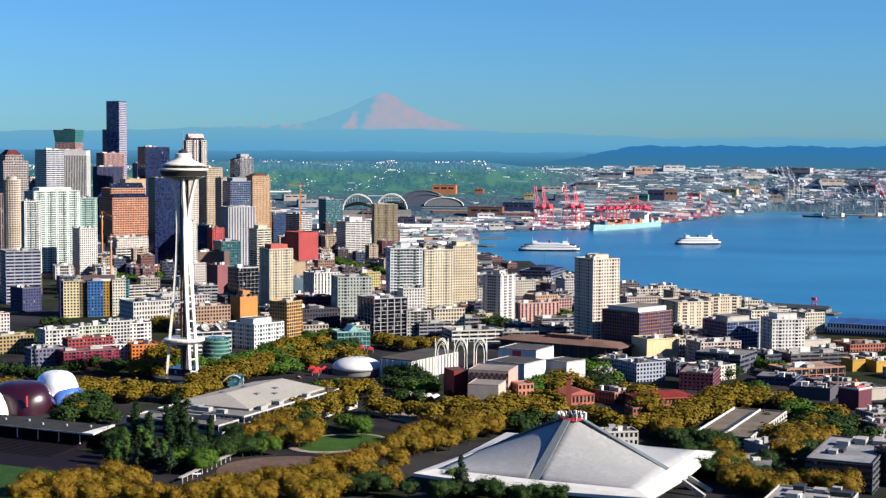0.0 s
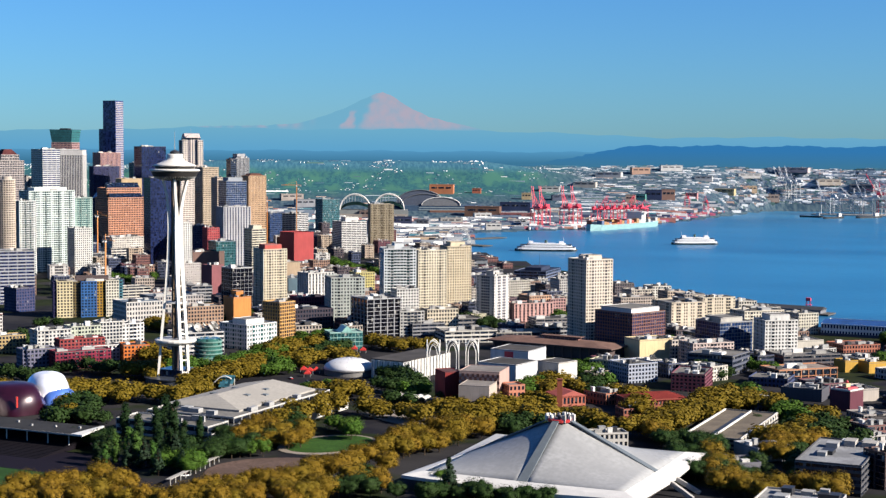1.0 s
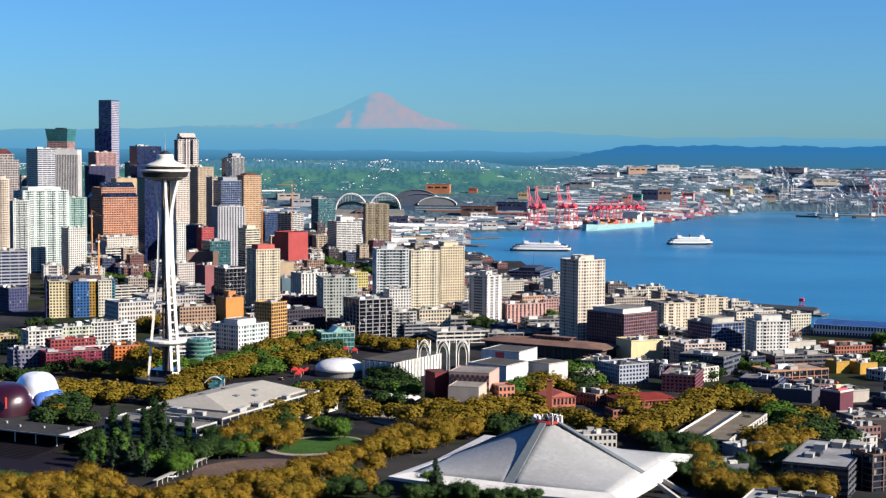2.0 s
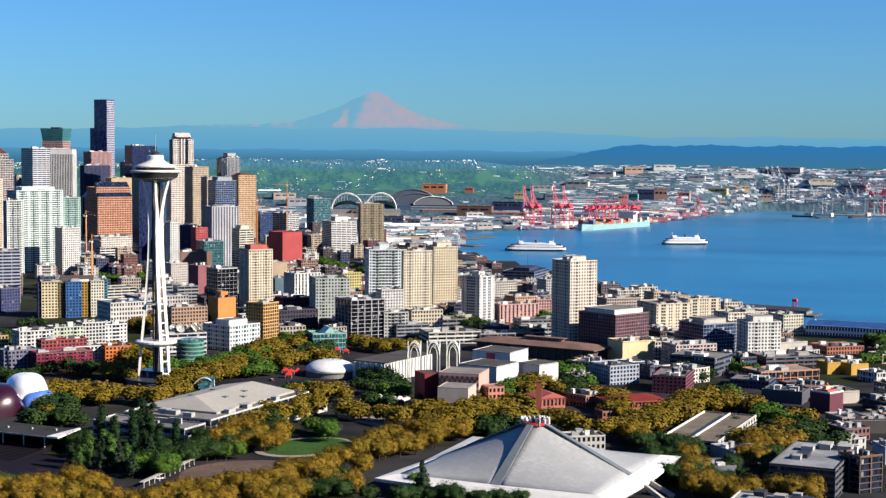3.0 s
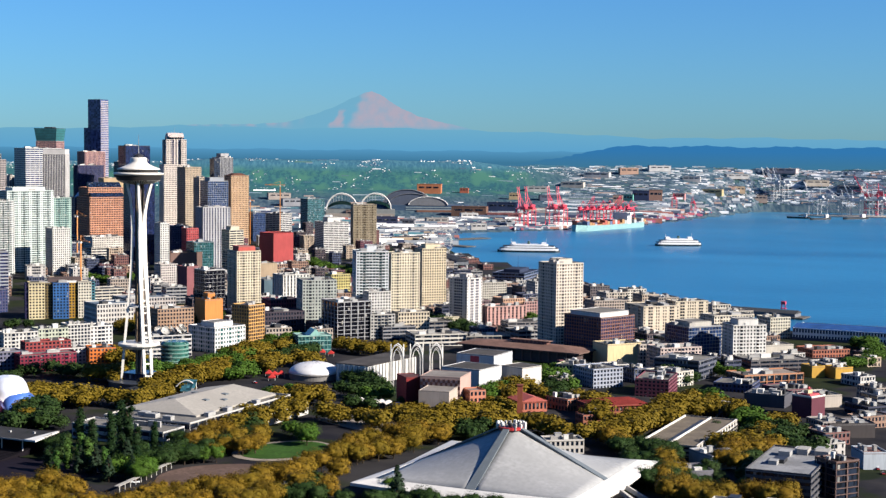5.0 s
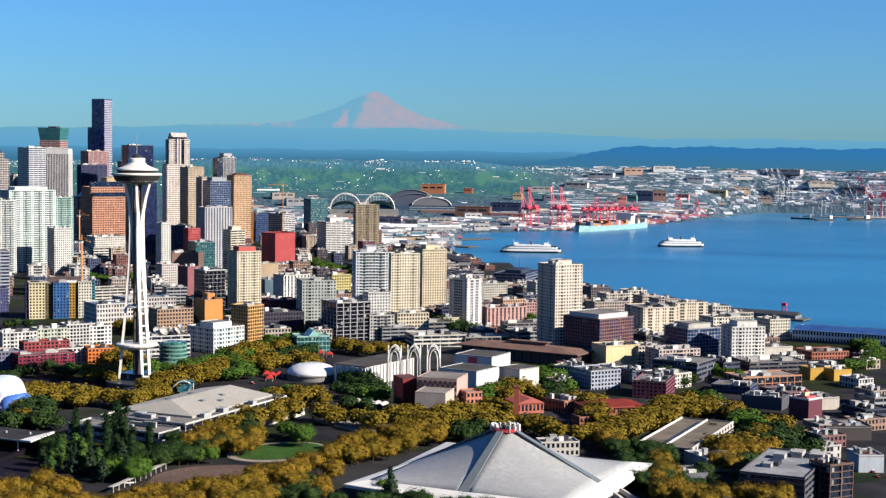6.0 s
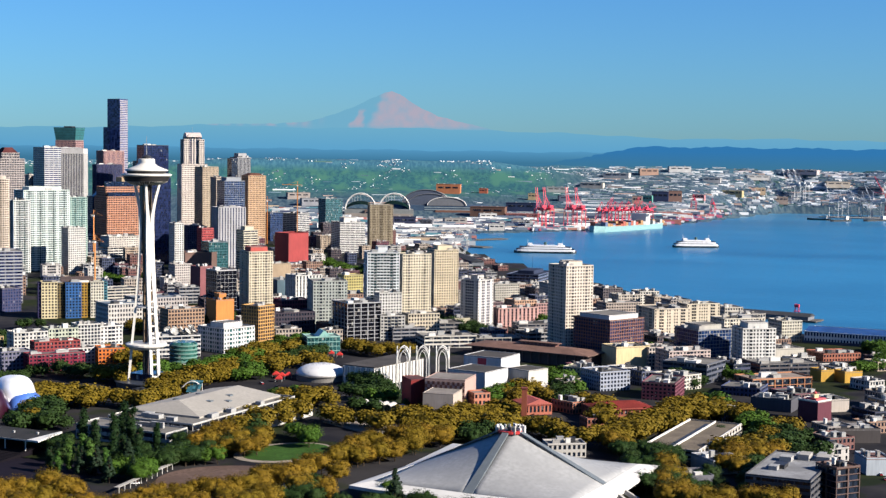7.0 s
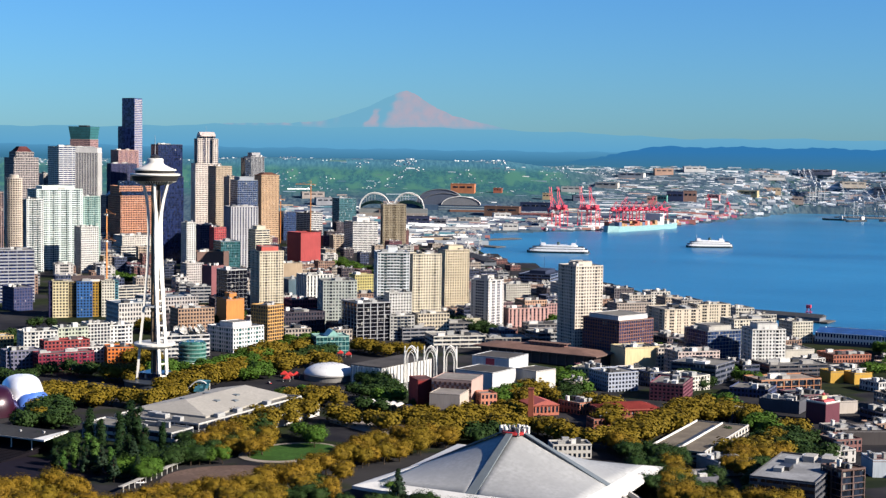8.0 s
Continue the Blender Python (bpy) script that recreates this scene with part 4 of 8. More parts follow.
# ---- the city, far towers first ----
# office towers of the centre
building("office_tower", "pinkish brown slab tower at the city edge", 675.5, -550.2, -118.0, 33.1, 30.0, 112.5, (0.36, 0.24, 0.22), "fins", 3.6)
building("office_tower", "office tower with white vertical piers", 1379.2, -1478.0, -114.8, 30.1, 30.0, 111.4, (0.66, 0.60, 0.54), "fins", 3.6)
building("office_tower", "cream stone office block", 1337.7, -1469.9, -115.4, 26.4, 30.0, 114.3, (0.70, 0.62, 0.47), "band", 3.8)
building("office_tower", "white and blue banded office tower", 1237.6, -1382.0, -112.4, 75.8, 45.0, 166.9, (0.62, 0.62, 0.62), "band", 3.9, pane=BLUE_GLASS)
building("office_tower", "dark office tower with close white vertical ribs", 1138.3, -1311.9, -61.8, 41.4, 40.7, 157.1, (0.72, 0.70, 0.68), "fins", 3.9, pane=NIGHT_GLASS, head=(0.98, 0.98, 9))
building("office_tower", "slim dark blue glass tower", 1326.0, -1751.3, -118.7, 13.1, 25.0, 138.5, (0.10, 0.14, 0.22), "glass", 3.8, pane=BLUE_GLASS, units=1)
building("office_tower", "black bronze office tower with a flat top", 1181.9, -1608.6, -124.0, 51.3, 45.0, 173.4, (0.05, 0.05, 0.08), "sheer", 3.9, pane=NIGHT_GLASS, roof=DARK_ROOF)
building("office_tower", "dark blue glass tower in shade", 684.1, -940.7, -124.3, 38.0, 30.0, 126.9, (0.02, 0.025, 0.06), "sheer", 3.6, pane=NIGHT_GLASS, roof=DARK_ROOF)
building("office_tower", "tan stone office block", 1011.6, -1307.9, -123.3, 38.1, 30.0, 115.5, (0.52, 0.38, 0.22), "blank", 4)
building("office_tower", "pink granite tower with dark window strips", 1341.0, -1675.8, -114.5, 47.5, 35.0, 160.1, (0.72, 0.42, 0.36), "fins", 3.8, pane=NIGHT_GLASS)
# Navy stands for another building's shadow on the granite tower, put into colour.
building("office_tower", "wing of a granite tower in navy painted for shadow", 1314.8, -1633.4, -114.2, 60.0, 20.0, 132.2, (0.07, 0.07, 0.15), "fins", 3.8, pane=NIGHT_GLASS)
building("office_tower", "cream punched-window tower with a flat roof", 871.3, -1347.3, -121.3, 30.7, 35.0, 139.0, (0.58, 0.46, 0.33), "small", 3.4)
building("office_tower", "slim cream tower with a flat roof", 795.5, -1267.5, -121.8, 12.7, 25.0, 123.4, (0.56, 0.46, 0.36), "small", 3.4)
building("office_tower", "grey finned tower with a flat roof", 929.5, -1545.3, -119.5, 29.2, 30.0, 155.7, (0.42, 0.42, 0.44), "fins", 3.8, head=(0.6, 0.6, 8))
building("office_tower", "dark blue slim block", 915.5, -1496.6, -122.3, 11.6, 20.0, 153.6, (0.05, 0.07, 0.14), "glass", 3.8, units=0)
building("office_tower", "dark blue glass tower with a pale cap", 735.9, -1221.5, -125.1, 36.3, 35.0, 119.7, (0.35, 0.38, 0.42), "glass", 3.6, pane=BLUE_GLASS, head=(0.7, 0.7, 6))
building("office_tower", "dark round-fronted tower with white fins and cap", 561.4, -951.9, -125.1, 42.3, 30.0, 87.9, (0.50, 0.50, 0.52), "stripe", 3.4, pane=NIGHT_GLASS)
building("office_tower", "grey blue glass block", 863.8, -1561.1, -124.8, 25.9, 30.0, 53.6, (0.12, 0.15, 0.22), "glass", 3.8, pane=BLUE_GLASS)
building("office_tower", "pale grey twin block with dark windows", 866.4, -1649.2, -101.1, 37.0, 36.9, 49.4, (0.56, 0.55, 0.53), "band", 3.6)
building("office_tower", "blue glass office block by the stadium", 981.9, -1986.8, -126.7, 40.7, 40.0, 67.3, (0.16, 0.28, 0.36), "glass", 3.8, pane=TEAL_GLASS)
# regrade and denny towers
building("apartment_tower", "pale green and white balconied residential tower", 733.3, -746.6, -114.0, 68.5, 30.0, 110.8, (0.80, 0.90, 0.86), "deck", 3.0, pane=PALE_GLASS, head=(0.7, 0.7, 5))
building("apartment_tower", "white balconied wing of a residential tower", 731.7, -695.9, -113.6, 24.6, 25.0, 98.0, (0.78, 0.80, 0.78), "deck", 3.0, pane=PALE_GLASS)
building("apartment_tower", "green glass residential tower with balconies", 718.1, -797.9, -115.6, 26.8, 25.0, 100.1, (0.45, 0.62, 0.56), "deck", 3.0, pane=TEAL_GLASS)
building("apartment_tower", "white punched-window residential tower", 661.4, -726.0, -115.6, 25.7, 22.0, 62.0, (0.74, 0.73, 0.69), "small", 3.0)
building("office_tower", "white blank-walled hotel slab", 795.7, -1004.3, -118.9, 54.8, 35.0, 32.5, (0.70, 0.66, 0.60), "small", 3.4, foot=(1.1, 1.1, 16), units=5)
building("apartment_tower", "slim white apartment tower", 472.2, -698.0, -120.6, 12.6, 18.0, 75.6, (0.74, 0.73, 0.69), "small", 2.9)
building("apartment_tower", "white plain apartment block", 447.3, -671.6, -120.6, 23.3, 20.0, 26.4, (0.66, 0.60, 0.56), "small", 3.0)
building("office_tower", "dark horizontally banded office slab", 488.7, -393.5, -129.8, 37.5, 40.0, 56.8, (0.40, 0.41, 0.45), "band", 3.6, pane=NIGHT_GLASS)
building("apartment_tower", "navy and purple apartment block in shade", 424.5, -326.6, -109.5, 21.8, 25.0, 24.0, (0.06, 0.06, 0.14), "punch", 3.0, pane=BLUE_GLASS)
building("apartment_tower", "stepped cream apartment tower with dark window bands", 402.2, -756.0, -118.9, 20.9, 20.9, 68.6, (0.66, 0.60, 0.46), "band", 3.0, head=(0.6, 0.6, 5))
building("apartment_tower", "cream apartment tower with a red roof box", 203.4, -467.1, -125.4, 27.4, 27.6, 65.0, (0.72, 0.64, 0.48), "flats", 2.9, head=(0.7, 0.6, 5), head_colour=(0.55, 0.10, 0.08), units=0)
building("office_tower", "plain bright red block", 477.8, -992.2, -114.0, 35.1, 35.4, 53.6, (0.42, 0.06, 0.06), "blank", 4, roof=(0.4, 0.05, 0.04), units=0)
building("apartment_tower", "white apartment tower with stepped terraces", 604.5, -1389.0, -130.4, 46.1, 46.5, 53.3, (0.78, 0.76, 0.72), "band", 3.0, head=(0.5, 0.5, 8))
building("apartment_tower", "tan residential tower with fine bands", 603.0, -1505.7, -145.6, 41.9, 42.4, 80.1, (0.46, 0.38, 0.26), "flats", 3.0, pane=BRONZE_GLASS)
building("apartment_tower", "white and glass residential tower", 36.7, -439.5, -145.2, 32.5, 33.1, 75.0, (0.86, 0.90, 0.92), "deck", 2.9, pane=PALE_GLASS, head=(0.3, 0.6, 6))
building("apartment_tower", "white lower wing of a residential tower", 17.2, -416.5, -133.7, 23.2, 18.0, 37.0, (0.74, 0.73, 0.69), "small", 2.9)
building("apartment_tower", "cream residential tower with small windows", 26.7, -490.8, -132.5, 31.6, 22.8, 71.7, (0.76, 0.68, 0.52), "flats", 2.9)
building("apartment_tower", "warm cream residential tower with a stepped crown", 55.3, -621.7, -133.6, 28.7, 24.5, 69.2, (0.78, 0.66, 0.46), "small", 2.9, head=(0.6, 0.6, 5))
building("apartment_tower", "white tower with dark vertical window strips", -36.6, -512.7, -106.5, 24.1, 24.1, 47.8, (0.72, 0.69, 0.66), "shaft", 2.9, pane=NIGHT_GLASS, head=(0.4, 0.4, 5))
building("apartment_tower", "tall cream apartment tower with punched windows", -183.0, -397.0, -125.8, 29.7, 29.9, 78.1, (0.76, 0.67, 0.56), "flats", 2.9, head=(0.5, 0.5, 4), units=4)
building("office_tower", "black glass block with a white frame", 194.6, -387.5, -117.7, 23.1, 23.1, 50.2, (0.55, 0.55, 0.55), "sheer", 4, pane=BLACK_GLASS, roof=(0.5, 0.5, 0.5))
building("office_tower", "plain orange stucco block", 164.6, -341.2, -117.4, 19.8, 19.9, 25.4, (0.62, 0.24, 0.06), "blank", 4, head=(0.4, 0.5, 6))
building("office_tower", "ochre and brown apartment block", 54.1, -236.6, -100.3, 20.7, 20.6, 35.4, (0.60, 0.33, 0.10), "grid", 3.1, units=2)
building("office_tower", "dark teal blank-walled block", 277.9, -650.0, -129.2, 33.1, 33.4, 19.1, (0.09, 0.15, 0.19), "blank", 5)
building("office_tower", "low white block with a flat roof", 209.7, -577.2, -120.3, 34.2, 25.0, 33.0, (0.74, 0.73, 0.69), "stripe", 4)
building("office_tower", "grey green office block with balconies", 64.5, -378.6, -139.9, 33.6, 34.1, 48.4, (0.50, 0.54, 0.50), "flats", 3.2)
building("office_tower", "black framed block with white grid", 7.5, -334.7, -126.0, 35.4, 35.8, 34.7, (0.42, 0.42, 0.44), "frame", 3.6, pane=BLACK_GLASS, roof=(0.12, 0.12, 0.12), units=6)
building("office_tower", "purple brick block with a flat roof", 333.1, -552.6, -106.0, 18.0, 17.9, 36.5, (0.26, 0.09, 0.10), "blank", 4)
building("office_tower", "white office block with square windows", 59.1, -193.8, -105.9, 34.9, 34.8, 20.3, (0.78, 0.77, 0.76), "homes", 3.9, pane=TEAL_GLASS, head=(0.6, 0.5, 4))
building("office_tower", "pale concrete balconied block", -18.7, -351.8, -133.8, 24.3, 20.0, 22.4, (0.50, 0.49, 0.46), "deck", 3.0)
building("office_tower", "low cream block with a flat roof", -35.9, -383.4, -134.9, 31.6, 20.0, 23.3, (0.66, 0.58, 0.44), "punch", 3.4)
building("apartment_tower", "pink and white striped apartment block", -62.8, -547.0, -130.2, 46.2, 25.0, 18.6, (0.62, 0.36, 0.32), "stripe", 3.0)
building("apartment_tower", "peach upper apartment block", -57.5, -579.4, -130.7, 25.9, 25.0, 23.7, (0.66, 0.40, 0.26), "small", 3.0)
building("apartment_tower", "dark brick apartment block with white penthouse", -234.1, -358.4, -113.6, 44.0, 44.1, 36.8, (0.24, 0.11, 0.09), "grid", 3.0, pane=BLUE_GLASS, head=(0.85, 0.8, 4), head_colour=(0.72, 0.71, 0.70))
building("apartment_tower", "cream apartment block with dark balcony strips", -224.3, -550.7, -134.7, 39.7, 40.3, 28.8, (0.74, 0.64, 0.50), "shaft", 3.0)
building("apartment_tower", "cream long apartment block with balcony strips", -246.2, -601.8, -135.3, 37.7, 22.0, 29.5, (0.70, 0.62, 0.48), "shaft", 3.0)
building("apartment_tower", "cream apartment block near the piers", -339.9, -582.9, -133.8, 23.2, 25.0, 19.9, (0.70, 0.66, 0.54), "small", 3.0)
building("office_tower", "cream blank-walled block with a flat roof", -262.5, -322.5, -131.0, 33.3, 25.0, 17.7, (0.74, 0.60, 0.34), "blank", 5)
building("office_tower", "dark low office block", -333.0, -286.5, -97.0, 38.9, 38.5, 14.7, (0.10, 0.11, 0.15), "band", 3.6)
building("apartment_tower", "grey and blue apartment house", -288.4, -196.2, -126.7, 27.3, 27.5, 13.6, (0.42, 0.46, 0.56), "punch", 2.9, units=4)
building("apartment_tower", "maroon brick apartment house", -339.3, -182.6, -83.3, 40.7, 25.0, 12.4, (0.20, 0.06, 0.09), "punch", 2.9, units=5)
building("apartment_tower", "white stepped apartment house", -333.9, -235.1, -115.9, 26.9, 27.0, 10.2, (0.66, 0.62, 0.54), "homes", 2.9, units=4)
building("office_tower", "navy flat-roofed block with white frame", -387.2, -237.5, -88.7, 29.1, 30.0, 5.5, (0.06, 0.08, 0.18), "punch", 3.4, units=3)
building("office_tower", "yellow plain-walled building with a flat roof", -426.0, -338.5, -135.3, 12.4, 16.0, 8.4, (0.62, 0.36, 0.05), "blank", 6)
building("office_tower", "lower yellow plain-walled building", -446.0, -343.5, -136.1, 16.5, 16.0, 8.0, (0.62, 0.36, 0.05), "blank", 6)
brown_pavilion(-184, -309, -7, 122, 38, 9.5)
building("office_tower", "orange apartment block with a flat roof", 91.3, -73.7, -133.6, 20.8, 21.0, 13.2, (0.68, 0.18, 0.03), "small", 3.0, units=2)
building("office_tower", "white apartment block with a flat roof", 114.9, -63.6, -122.4, 21.8, 18.0, 12.5, (0.70, 0.68, 0.66), "punch", 3.0)
building("office_tower", "long red apartment block", 108.8, -27.2, -123.0, 44.5, 16.0, 12.9, (0.22, 0.012, 0.04), "homes", 3.0, units=4)
building("office_tower", "grey navy apartment block", 139.0, -12.2, -121.8, 27.4, 16.0, 14.0, (0.16, 0.16, 0.24), "punch", 3.0)
# towers with a form of their own
dark_tower(1410.9, -1791.3, -85.5, 31.7, 31.6, 273.1)
flared_tower(1444.8, -1670.6, -72.7, 45.6, 45.1, 181.1)
arched_tower(999.5, -1486.5, -134.5, 38.7, 40.0, 191.7)
hipped_granite(1148.4, -1143.7, -113.9, 45.8, 40.0, 147.3)
hipped_peach(800.6, -1391.7, -124.0, 34.1, 32.0, 126.3)
round_tower(713.4, -642.0, -129.0, 21.7, 24.0, 127.9)
terracotta_block(931.7, -1182.1, -120.8, 75.0, 60.0, 86.8)
pointed_tower(997.3, -1205.2, -122.2, 34.6, 30.0, 84.1)
coloured_tower(330.1, -321.0, -135.6, 65.7, 26.0, 35.9)
# low blocks between the towers and the park
building("low_block", "ochre stucco apartment row", 221.0, -64.1, -120.3, 38.2, 18.0, 13.7, (0.46, 0.33, 0.15), "punch", 3.0, units=4)
building("low_block", "white shop with a red roof", 316.1, -160.5, -120.4, 16.8, 15.0, 17.9, (0.66, 0.62, 0.58), "small", 3.2, roof=(0.5, 0.05, 0.04), units=0)
building("apartment_house", "white and grey apartment row", 176.3, -74.1, -120.3, 29.0, 18.0, 20.4, (0.62, 0.61, 0.58), "homes", 3.0, units=5)
building("apartment_house", "pale green and white apartment row", 168.2, -105.5, -121.5, 25.7, 18.0, 20.7, (0.56, 0.60, 0.48), "flats", 3.0, units=5)
building("apartment_house", "white apartment row with dark frames", 163.3, -133.3, -122.6, 20.2, 18.0, 21.8, (0.66, 0.65, 0.62), "grid", 3.0, units=5)
building("apartment_house", "bright white apartment house", 161.7, -161.0, -121.4, 20.4, 20.0, 17.7, (0.74, 0.73, 0.71), "homes", 3.0, units=4)
building("apartment_house", "maroon apartment row with a flat roof", 129.4, -52.8, -123.1, 37.2, 14.0, 18.1, (0.30, 0.05, 0.05), "punch", 3.0, roof=(0.3, 0.07, 0.06), units=4)
building("low_block", "white parking deck with open bands", 352.3, -415.8, -123.0, 42.1, 30.0, 20.5, (0.62, 0.58, 0.50), "band", 3.2, units=2)
building("low_block", "low hall with a blue grey roof", 232.3, -270.4, -121.5, 36.7, 35.0, 24.3, (0.60, 0.57, 0.53), "small", 4, roof=(0.30, 0.38, 0.46), units=1)
building("low_block", "low hall with a pale blue roof", 249.3, -350.9, -122.5, 53.0, 40.0, 22.5, (0.46, 0.42, 0.40), "small", 4, roof=(0.36, 0.42, 0.48), units=2)
building("low_block", "tan brick row with small windows", 148.4, -254.2, -123.8, 35.3, 22.0, 25.0, (0.42, 0.27, 0.18), "punch", 3.4, units=4)
building("low_block", "dark warehouse in shade", 85.3, -340.5, -127.7, 43.3, 30.0, 19.0, (0.05, 0.04, 0.06), "small", 4, roof=(0.10, 0.08, 0.10), units=3)
building("low_block", "maroon workshop building with a flat roof", 116.6, -397.7, -127.9, 30.5, 25.0, 24.2, (0.20, 0.04, 0.07), "small", 4, roof=(0.2, 0.16, 0.18), units=3)
building("low_block", "brown slanted-roof block with a flat roof", 485.7, -763.1, -123.9, 44.8, 30.0, 34.9, (0.20, 0.12, 0.10), "blank", 4, roof=(0.25, 0.16, 0.13))
building("low_block", "red painted block with a flat roof", 555.8, -884.9, -124.5, 18.0, 20.0, 59.5, (0.50, 0.08, 0.08), "small", 3.4)
building("low_block", "navy apartment block with a flat roof", 629.5, -960.5, -123.9, 25.9, 25.0, 57.5, (0.09, 0.08, 0.16), "punch", 3.2)
building("low_block", "dark teal office block", 475.5, -789.8, -124.8, 27.5, 30.0, 48.1, (0.10, 0.20, 0.26), "glass", 3.6, pane=TEAL_GLASS)
building("low_block", "yellow painted block with a flat roof", 184.5, -641.7, -128.1, 23.9, 20.0, 31.1, (0.60, 0.52, 0.20), "small", 3.4)
building("low_block", "tan block beside the red building", 342.4, -729.9, -124.1, 31.5, 25.0, 30.2, (0.44, 0.33, 0.22), "blank", 4)
building("low_block", "grey office block with dark glass", -29.6, -361.6, -134.3, 32.8, 30.0, 11.4, (0.28, 0.28, 0.30), "band", 3.4, roof=(0.26, 0.26, 0.27))
building("low_block", "grey broadcasting building with a flat roof", -32.6, -434.2, -135.6, 36.7, 30.0, 10.3, (0.22, 0.21, 0.21), "band", 3.6, roof=(0.16, 0.15, 0.14))
building("low_block", "low cream office block", -25.6, -494.2, -136.5, 16.6, 20.0, 9.0, (0.62, 0.56, 0.40), "blank", 3.6)
building("low_block", "white two-storey office ring", -78.3, -350.9, -139.6, 49.8, 35.0, 9.5, (0.70, 0.67, 0.60), "band", 4, roof=(0.55, 0.52, 0.47), units=4)
building("low_block", "dark podium of an apartment tower", -118.6, -498.5, -141.0, 63.0, 25.0, 10.5, (0.30, 0.28, 0.28), "band", 3.4, roof=(0.2, 0.2, 0.2))
building("low_block", "grey low roof with dishes", -116.8, -374.4, -139.5, 42.9, 25.0, 8.4, (0.36, 0.34, 0.31), "band", 4, roof=(0.40, 0.38, 0.34), units=6)
building("apartment_house", "dark brick warehouse by the bay with flat roof", -89.9, -770.5, -134.0, 25.3, 24.0, 24.1, (0.14, 0.12, 0.13), "punch", 3.1)
building("apartment_house", "cream apartment block by the bay with flat roof", -130.4, -710.3, -134.6, 27.1, 24.0, 23.5, (0.60, 0.54, 0.46), "homes", 3.1)
building("apartment_house", "white apartment block by the bay with flat roof", -143.0, -744.7, -135.4, 23.9, 24.0, 25.1, (0.70, 0.67, 0.60), "homes", 3.1)
building("apartment_house", "tan apartment block by the bay with flat roof", -169.7, -710.1, -135.9, 21.1, 24.0, 23.3, (0.56, 0.46, 0.36), "punch", 3.1)
building("apartment_house", "tan brick apartment block with flat roof", -151.9, -626.2, -134.2, 40.8, 24.0, 23.2, (0.50, 0.42, 0.36), "punch", 3.1)
building("apartment_house", "grey apartment block with flat roof", -197.1, -687.5, -136.6, 24.8, 24.0, 23.4, (0.40, 0.36, 0.33), "punch", 3.1)
building("apartment_house", "cream bayside apartment block with flat roof", -254.9, -691.1, -138.6, 21.6, 24.0, 18.3, (0.66, 0.62, 0.54), "punch", 3.1)
building("apartment_house", "grey cream bayside block with flat roof", -287.5, -639.2, -139.2, 30.5, 24.0, 18.1, (0.55, 0.52, 0.46), "punch", 3.1)
building("apartment_house", "white bayside office with flat roof", -18.6, -765.0, -131.9, 16.7, 24.0, 26.7, (0.60, 0.58, 0.55), "punch", 3.1)
building("apartment_house", "tan bayside office with flat roof", 38.0, -663.6, -128.5, 44.0, 24.0, 20.5, (0.52, 0.47, 0.42), "punch", 3.1)
building("apartment_house", "cream bayside office with flat roof", 43.3, -766.8, -129.8, 33.2, 24.0, 22.0, (0.56, 0.53, 0.46), "punch", 3.1)
building("apartment_house", "dark maroon apartment block with flat roof", -9.9, -593.7, -129.3, 31.4, 24.0, 16.9, (0.20, 0.12, 0.14), "punch", 3.1)
building("apartment_house", "rose apartment block with flat roof", -72.9, -593.6, -131.5, 18.4, 24.0, 20.3, (0.52, 0.30, 0.28), "punch", 3.1)
building("apartment_house", "pinkish white apartment house with terraces", -313.1, -321.2, -135.0, 38.9, 25.0, 18.5, (0.60, 0.48, 0.44), "homes", 3.0, units=5)
building("apartment_house", "pale stucco house with terraces", -285.3, -338.4, -134.2, 27.7, 22.0, 17.3, (0.64, 0.56, 0.50), "punch", 3.0, units=4)
building("low_block", "dark flat-roofed garage with white edge", -384.0, -366.1, -138.3, 53.7, 35.0, 8.8, (0.12, 0.11, 0.12), "band", 3.4, roof=(0.4, 0.39, 0.37), units=6)
building("low_block", "low white roofed store", -363.3, -465.8, -136.7, 29.5, 30.0, 8.0, (0.62, 0.58, 0.50), "blank", 4, units=5)
building("low_block", "red brick warehouse with a flat roof", -408.7, -474.2, -138.5, 37.8, 30.0, 5.7, (0.46, 0.16, 0.10), "small", 4, roof=(0.3, 0.2, 0.18))
building("low_block", "orange framed market hall", -398.8, -281.6, -134.2, 54.3, 28.0, 8.1, (0.55, 0.24, 0.12), "frame", 4, roof=(0.55, 0.45, 0.38), units=2)
building("low_block", "cream low store with a flat roof", -261.3, -220.1, -92.0, 20.0, 25.8, 10.7, (0.58, 0.54, 0.40), "small", 3.2, units=3)
building("low_block", "grey flat store with ducts", -424.4, -180.1, -92.0, 25.0, 29.5, 7.9, (0.09, 0.09, 0.11), "blank", 4, roof=(0.22, 0.23, 0.25), units=5)
building("low_block", "white flat shop with a flat roof", -458.5, -199.5, -137.0, 19.0, 25.0, 7.8, (0.58, 0.52, 0.46), "blank", 4)
building("low_block", "pale retail block with a flat roof", -484.3, -82.0, -137.3, 19.1, 20.0, 8.8, (0.40, 0.36, 0.34), "punch", 3.4)
